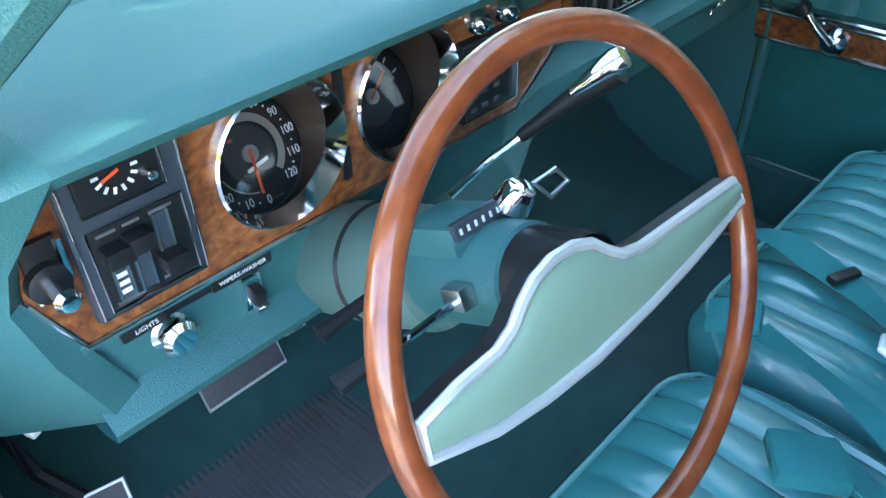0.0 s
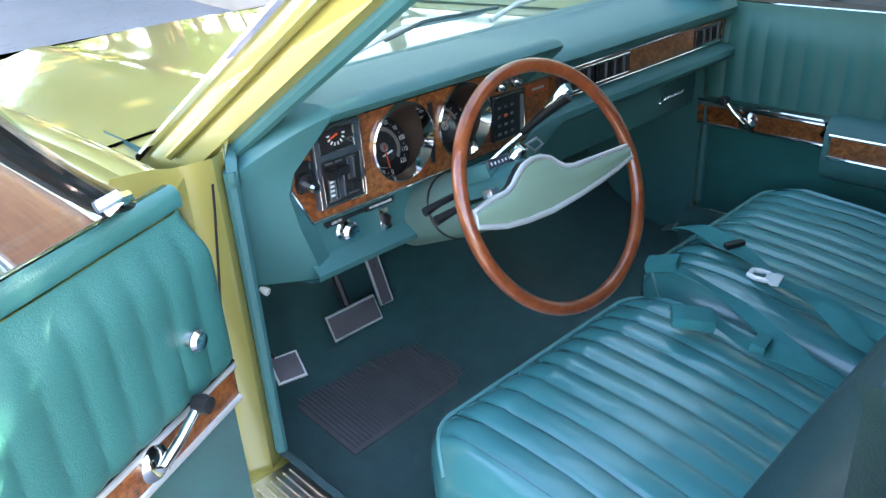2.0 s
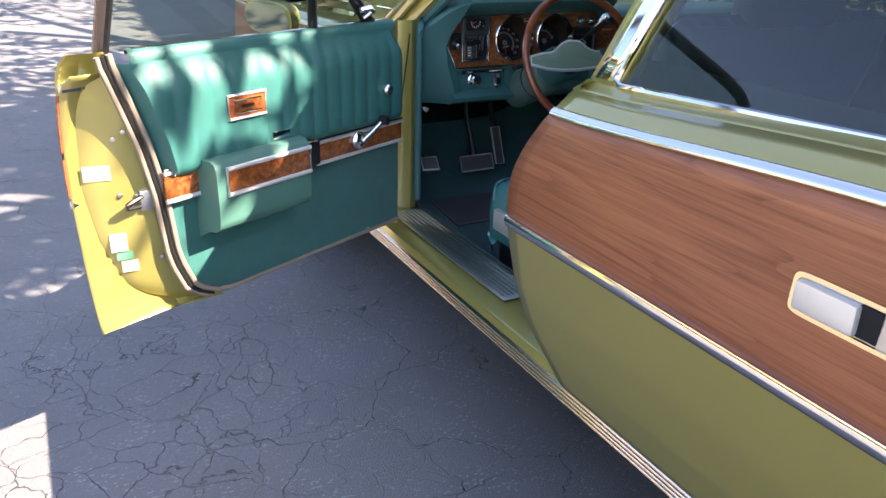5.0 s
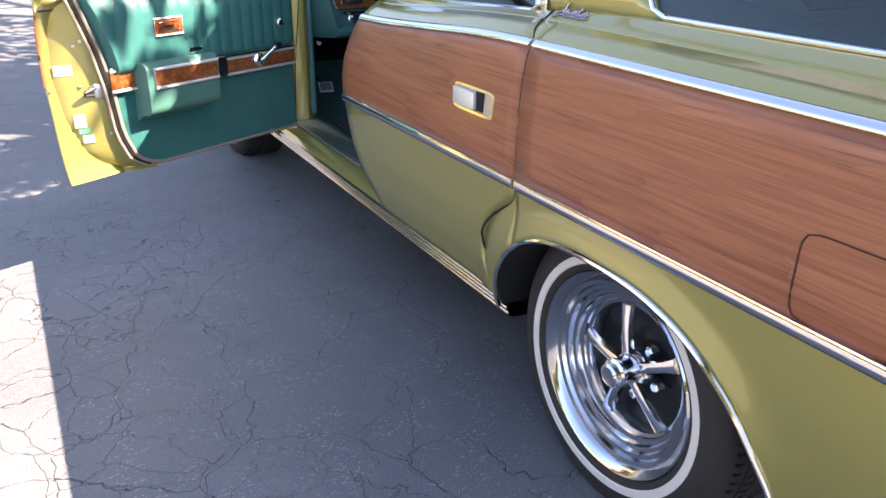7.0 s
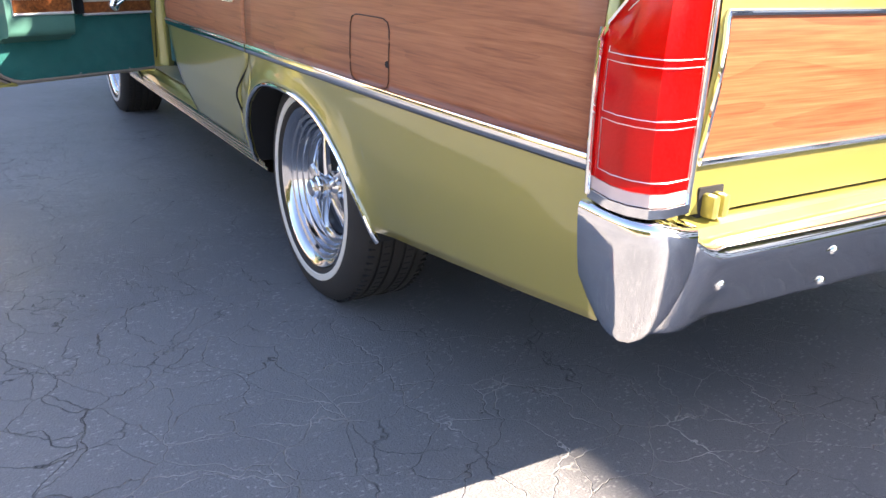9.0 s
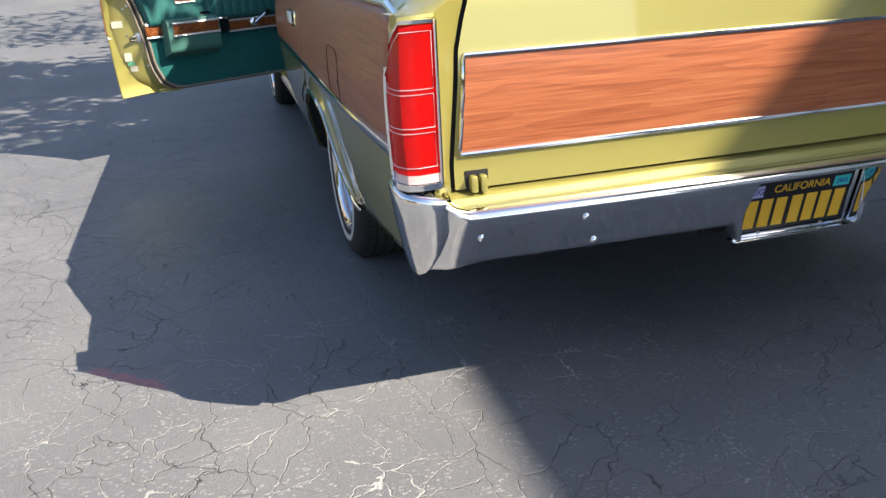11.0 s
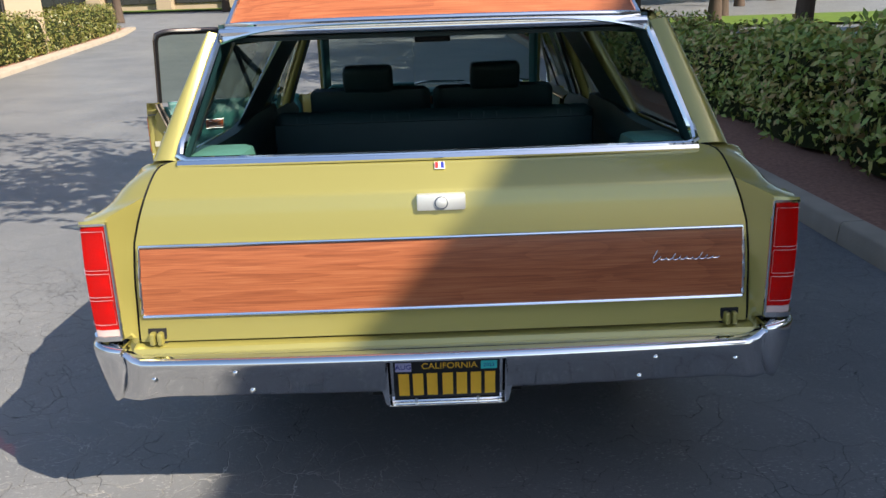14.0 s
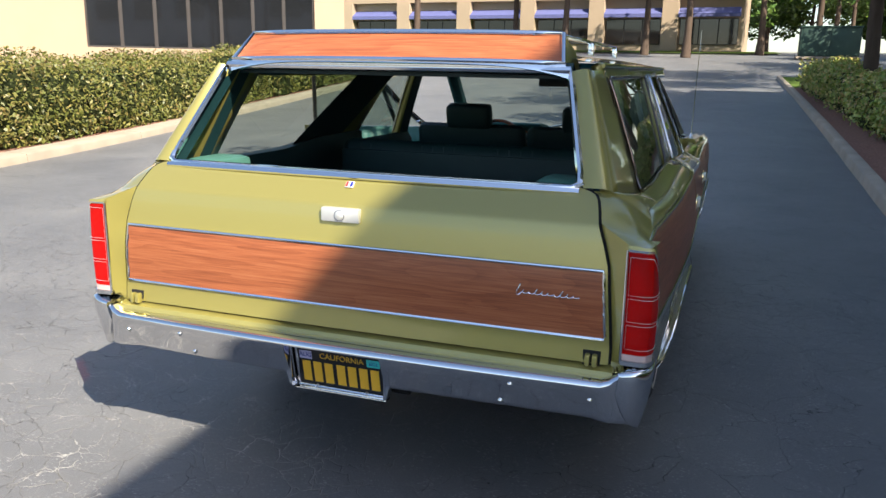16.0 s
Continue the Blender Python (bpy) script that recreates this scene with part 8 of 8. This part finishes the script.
wl = on_face("wiper_panel", -0.667, -0.638, 0.897, 0.948, 0.008, BLACK, bevel=0.002)
part("panel_line", Shape().tube([(-0.639, FY - 0.010, 0.946), (-0.639, FY - 0.010, 0.912)], 0.0035, 6), CHROME, wl)
part("panel_line", Shape().tube([(-0.666, FY - 0.009, 0.898), (-0.642, FY - 0.009, 0.898)], 0.0022, 6), CHROME, wl)
part("wiper_dial", Shape().spin([(0, 0.017), (0.008, 0.016), (0.010, 0.010), (0.010, 0)], (-0.655, FY - 0.008, 0.914), (0, -1, 0), 24), BLACK, wl)
part("wiper_knob", Shape().spin([(0, 0.0075), (0.018, 0.0085), (0.026, 0.010), (0.031, 0.007), (0.032, 0)], (-0.654, FY - 0.012, 0.911), (0, -1, 0), 18), CHROME, wl)

# radio and the column of switches on its right
rd = on_face("radio", -0.203, -0.107, 0.856, 0.950, 0.012, BLACK, bevel=0.003, label="black radio with push buttons")
part("panel_line", Shape().tube([(-0.200, FY - 0.0125, 0.859), (-0.110, FY - 0.0125, 0.859), (-0.110, FY - 0.0125, 0.947), (-0.200, FY - 0.0125, 0.947)], 0.0016, 6, closed=True), CHROME, rd)
for i in range(3):
    for j in range(4):
        part("radio_key", Shape().box(-0.190 + 0.019 * i, -0.182 + 0.019 * i, FY - 0.0145, FY - 0.012, 0.868 + 0.018 * j, 0.873 + 0.018 * j), ORANGE if j == 2 and i == 1 else MAT_RUBBER, rd)
part("radio_dial", Shape().box(-0.122, -0.114, FY - 0.0145, FY - 0.012, 0.864, 0.938), STEEL, rd)
for x in (-0.178, -0.134):
    part("radio_knob", Shape().spin([(0, 0.014), (0.014, 0.013), (0.018, 0.010), (0.018, 0.006), (0.024, 0.005), (0.025, 0)], (x, FY - 0.004, 0.969), (0, -1, 0), 20), CHROME, rd)
nm = on_face("name_plate", -0.098, -0.024, 0.925, 0.949, 0.006, AMBER, label="small plate with bright edge")
part("name_bar", Shape().box(-0.078, -0.040, FY - 0.007, FY - 0.006, 0.934, 0.939), STEEL, nm)
part("label_groove", Shape().box(-0.617, -0.462, 3.404, 3.4115, 0.8155, 0.8245, 0.001), BLACK, dash)
for word, x0, x1 in (("LIGHTS", -0.617, -0.572), ("WIPERS-WASHER", -0.528, -0.462)):
    part("label_strip", Shape().box(x0, x1, 3.4015, 3.406, 0.814, 0.826, 0.001), BLACK, dash)
    lettering("label_text", word, 0.0068, pose((x0 + x1) / 2, 3.4010, 0.820, 90, 0, 0), WHITE, dash, depth=0.0002)
part("light_knob", Shape().spin([(0, 0.021), (0.006, 0.021), (0.010, 0.014), (0.020, 0.013), (0.028, 0.018), (0.034, 0.013), (0.035, 0)], (-0.573, 3.417, 0.795), (0, -1, 0.06), 24), CHROME, dash, "chrome light switch knob")
part("wiper_bezel", Shape().box(-0.011, 0.011, -0.004, 0.004, -0.023, 0.023, 0.003), CHROME, dash, at=pose(-0.486, 3.409, 0.785, 0, 0, 0))
part("wiper_switch", Shape().box(-0.006, 0.006, -0.010, 0.006, -0.011, 0.009, 0.003), BLACK, dash, at=pose(-0.486, 3.402, 0.788, 16, 0, 0))
part("wiper_tab", Shape().box(-0.007, 0.007, -0.006, 0.004, -0.005, 0.005, 0.002), CHROME, dash, at=pose(-0.486, 3.398, 0.774, 20, 0, 0))
kv = part("kick_vent", Shape().box(0.738, 0.7505, 3.595, 3.685, 0.640, 0.718, 0.006), shader("tan_plastic", (0.42, 0.29, 0.07), rough=0.45, vary=0.15, vary_scale=20), dash, "tan plastic vent in the footwell")
part("vent_slot", Shape().box(0.735, 0.739, 3.612, 3.668, 0.655, 0.692, 0.002), BLACK, kv)
part("glove_box", Shape().box(0.05, 0.70, 3.4735, 3.49, 0.708, 0.826, 0.008), DASH, dash, "teal glove box lid")
gsc = [(0.545 + 0.13 * t + 0.004 * math.sin(46 * t + 1), 3.4725, 0.752 + 0.007 * math.sin(46 * t) * (1.6 if t < 0.2 else 0.8)) for t in np.linspace(0, 1, 60)]
part("script_badge", Shape().tube(gsc, 0.0013, 5), CHROME, dash)
part("relay_box", Shape().box(0.60, 0.70, 3.74, 3.80, 0.60, 0.70, 0.01), AMBER, car)

# ---- steering ----
steer = new("steering_wheel")
steer.parent = car
steer["label"] = "wood-rimmed steering wheel with pale green hub"
SM = pose(-0.3835, 3.088, 0.8985, 65.4, 0, -2.0)
steer.matrix_basis = SM
RIM = 0.195
part("wheel_rim", Shape().tube([(RIM * math.cos(a), RIM * math.sin(a), 0) for a in np.linspace(0, 2 * math.pi, 97)[:-1]], 0.0112, 14, closed=True), RIM_WOOD, steer, "reddish wood-grain rim")


def pad_outline(grow):
    pts = []
    top = [(-0.183, 0.014), (-0.148, 0.020), (-0.112, 0.022), (-0.094, 0.029), (-0.080, 0.040), (-0.064, 0.049), (-0.044, 0.054), (-0.022, 0.053), (-0.003, 0.046), (0.010, 0.034), (0.024, 0.024), (0.046, 0.019), (0.114, 0.017), (0.181, 0.015)]
    low = [(0.186, -0.005), (0.140, -0.014), (0.094, -0.021), (0.04, -0.027), (-0.03, -0.032), (-0.086, -0.030), (-0.133, -0.024), (-0.186, -0.008)]
    return [(x + math.copysign(grow * 0.6, x), y + (grow if k < len(top) else -grow)) for k, (x, y) in enumerate(top + low)]


ring_ = pad_outline(0.0)
tops, lows = sorted(p for p in ring_ if p[1] > 0), sorted(p for p in ring_ if p[1] < 0)
rows = []
for x in np.linspace(-0.184, 0.184, 70):
    a = float(np.interp(x, [p[0] for p in tops], [p[1] for p in tops]))
    b = float(np.interp(x, [p[0] for p in lows], [p[1] for p in lows]))
    rows.append([(x, lerp(a, b, t), 0.006 + 0.007 * math.sin(math.pi * min(1.0, t * 1.3)) ** 0.5 if t < 0.77 else 0.006 + 0.005 * (1 - t) / 0.23) for t in np.linspace(0, 1, 10)])
part("hub_pad", Shape().grid(rows), PALE, steer, "pale green two-spoke pad", smooth=60)
part("pad_trim", Shape().tube([(x, y, 0.007) for x, y in pad_outline(0.000)], 0.0048, 8, closed=True), SATIN, steer, "chrome edge of the pad")
part("spoke_back", Shape().grid([[(r[0][0], r[0][1] + 0.002, 0.004), (r[0][0], r[0][1] + 0.002, -0.012), (r[0][0], r[-1][1] + 0.006, -0.010), (r[0][0], r[-1][1] + 0.002, 0.004)] for r in rows], close=True, caps=True), BLACK, steer)
part("hub_barrel", Shape().spin([(-0.004, 0.036), (-0.02, 0.039), (-0.062, 0.041), (-0.065, 0.0)], (0, 0.012, 0), (0, 0, 1), 32), BLACK, steer)
col = new("steering_column")
col.parent = car
col["label"] = "teal steering column with levers"
col.matrix_basis = SM
part("column_shroud", Shape().spin([(-0.060, 0.038), (-0.064, 0.044), (-0.11, 0.046), (-0.165, 0.048), (-0.19, 0.046), (-0.22, 0.042)], (0, 0.012, 0), (0, 0, 1), 32), DASH, col)
bell = part("column_bell", Shape().spin([(-0.172, 0.042), (-0.176, 0.053), (-0.186, 0.058), (-0.24, 0.061), (-0.30, 0.062), (-0.40, 0.062)], (0, 0.008, 0), (0, 0, 1), 40), shader("grey_green_bell", (0.085, 0.150, 0.130), rough=0.5, bump=0.2, bump_scale=400, vary=0.1, vary_scale=9), col, "grey-green bell cover round the column")
part("bell_seam", Shape().spin([(-0.262, 0.0615), (-0.266, 0.0640), (-0.270, 0.0615)], (0, 0.008, 0), (0, 0, 1), 40), BLACK, bell)
part("gear_window", Shape().box(-0.040, 0.022, 0.040, 0.070, -0.175, -0.100, 0.010), DASH, col)
gwin = part("gear_indicator", Shape().box(-0.036, 0.018, 0.056, 0.071, -0.106, -0.097, 0.002), GUNMETAL, col)
for k in range(6):
    part("gear_letter", Shape().box(-0.0315 + 0.0085 * k, -0.0290 + 0.0085 * k, 0.061, 0.066, -0.0972, -0.0962), WHITE, gwin)
inv = SM.inverted()


def to_col(*pts):
    return [tuple(inv @ Vector(p)) for p in pts]


GRIP = shader("black_grip", (0.006, 0.006, 0.006), rough=0.55, vary=0.1, vary_scale=20)
part("shift_lever", Shape().tube(to_col((-0.330, 3.290, 0.872), (-0.300, 3.276, 0.897), (-0.268, 3.252, 0.927)), 0.0042, 8), CHROME, col)
part("shift_grip", Shape().tube(to_col((-0.272, 3.255, 0.923), (-0.250, 3.220, 0.962), (-0.234, 3.186, 0.997)), [0.006, 0.0095, 0.0145], 10), GRIP, col, "black shift lever grip")
part("shift_cap", Shape().tube(to_col((-0.252, 3.216, 0.972), (-0.238, 3.184, 1.006), (-0.236, 3.180, 1.010)), [0.006, 0.0125, 0.010], 10), CHROME, col)
part("turn_lever", Shape().tube(to_col((-0.425, 3.185, 0.872), (-0.49, 3.178, 0.880), (-0.515, 3.182, 0.878)), 0.0038, 8), CHROME, col)
part("turn_pivot", Shape().box(-0.008, 0.008, -0.010, 0.010, -0.012, 0.012, 0.003), STEEL, col, at=Matrix.Translation(to_col((-0.432, 3.186, 0.874))[0]))
part("turn_grip", Shape().tube(to_col((-0.512, 3.181, 0.878), (-0.555, 3.190, 0.868)), [0.0055, 0.0085], 8), BLACK, col)
part("tilt_lever", Shape().tube(to_col((-0.44, 3.245, 0.866), (-0.49, 3.249, 0.860), (-0.522, 3.252, 0.854)), [0.006, 0.006, 0.0085], 8), BLACK, col)
lock_at = to_col((-0.352, 3.200, 0.914))[0]
part("ignition_lock", Shape().spin([(0, 0.017), (0.014, 0.015), (0.020, 0.012), (0.022, 0)], lock_at, (0.25, 0.7, 0.7), 18), CHROME, col)
part("ignition_key", Shape().tube([(0.012, 0.014, 0.020), (0.030, 0.018, 0.030), (0.036, 0.006, 0.034), (0.020, -0.002, 0.026)], 0.0028, 6, closed=True), STEEL, col, at=Matrix.Translation(lock_at))

# ---- passenger door, inside ----
pd = new("passenger_door_trim")
pd.parent = car
pd["label"] = "teal pleated trim of the closed passenger door"
rows = []
for z in np.linspace(0.715, 0.992, 16):
    rows.append([(0.768 - inner(y, z) * smoothstep(3.46, 3.43, y), y, z) for y in np.linspace(2.55, 3.46, 150)])
part("upper_trim", Shape().grid(rows), DOOR_VINYL, pd)
part("lower_trim", Shape().grid([[(0.764, y, z) for y in np.linspace(2.55, 3.46, 8)] for z in np.linspace(0.37, 0.72, 6)]), bpy.data.materials["teal_door_carpet"], pd)
st = part("trim_strip", Shape().box(0.748, 0.764, 2.57, 3.462, 0.652, 0.700, 0.003), BURL, pd, "burl wood strip with bright edges")
for z in (0.649, 0.703):
    part("strip_edge", Shape().tube([(0.746, 2.57, z), (0.746, 3.455, z)], 0.0045, 8), CHROME, st)
part("strip_line", Shape().tube([(0.747, 2.57, 0.714), (0.747, 3.462, 0.714)], 0.003, 6), CHROME, st)
pa = part("armrest", Shape().grid([[(0.762 - n, y, z) for n, z in ((0.0, 0.595), (0.050, 0.578), (0.072, 0.590), (0.082, 0.640), (0.078, 0.700), (0.066, 0.732), (0.045, 0.745), (0.012, 0.740))] for y in (3.075, 3.068, 3.0, 2.85, 2.74, 2.71, 2.70)], caps=True), DASH, pd, smooth=60)
part("arm_insert", Shape().box(0.676, 0.684, 2.76, 3.055, 0.648, 0.700, 0.002), BURL, pa)
part("arm_frame", Shape().tube([(0.675, 2.755, 0.646), (0.675, 3.06, 0.646), (0.678, 3.06, 0.703), (0.678, 2.755, 0.703)], 0.0045, 8, closed=True), CHROME, pa)
part("door_pull", Shape().tube([(0.735, 3.07, 0.735), (0.715, 3.085, 0.72), (0.715, 3.087, 0.69), (0.73, 3.08, 0.668)], 0.012, 8), CHROME, pa)
pc = part("window_crank", Shape().spin([(0, 0.026), (0.010, 0.026), (0.016, 0.020), (0.020, 0.012), (0.022, 0)], (0.750, 3.306, 0.674), (-1, 0, 0), 24), CHROME, pd)
part("crank_arm", Shape().tube([(0.726, 3.306, 0.674), (0.716, 3.334, 0.702), (0.712, 3.358, 0.731)], [0.009, 0.0075, 0.007], 10), CHROME, pc)
part("crank_knob", Shape().spin([(0, 0.012), (0.012, 0.014), (0.024, 0.012), (0.028, 0.0)], (0.718, 3.362, 0.735), (-1, 0, 0), 16), BLACK, pc)
part("top_ledge", Shape().grid([[(x, y, z) for x, z in ((0.84, 1.012), (0.79, 1.016), (0.766, 1.006), (0.762, 0.985))] for y in np.linspace(2.52, 3.48, 10)]), BLACK, pd)
part("ledge_trim", Shape().tube([(0.763, y, 0.99) for y in np.linspace(2.55, 3.46, 10)], 0.004, 6), CHROME, pd)
# its window frame and glass
wp = [(house(2.46, z), 2.475 - 0.33 * (z - 1.0), z) for z in np.linspace(1.02, 1.42, 6)] + [(house(y, 1.43), y, 1.43) for y in np.linspace(2.40, 2.92, 5)] + [(house(y, z), y, z) for y, z in ((lerp(2.94, 3.52, t), lerp(1.43, 1.02, t)) for t in np.linspace(0, 1, 8))]
part("window_frame", Shape().tube(wp, 0.012, 8), STEEL, pd)
part("vent_bar", Shape().tube([(house(3.16, z), lerp(3.17, 3.14, (z - 1.0) / 0.25), z) for z in (1.01, 1.13, 1.26)], 0.010, 8), BLACK, pd)
gl = Shape().grid([[(house(y, z) - 0.004, y, z) for y in (2.475 - 0.33 * (z - 1.0), lerp(3.52, 2.94, (z - 1.02) / 0.41))] for z in np.linspace(1.02, 1.43, 8)])
g = part("door_glass", gl, GLASS, pd)
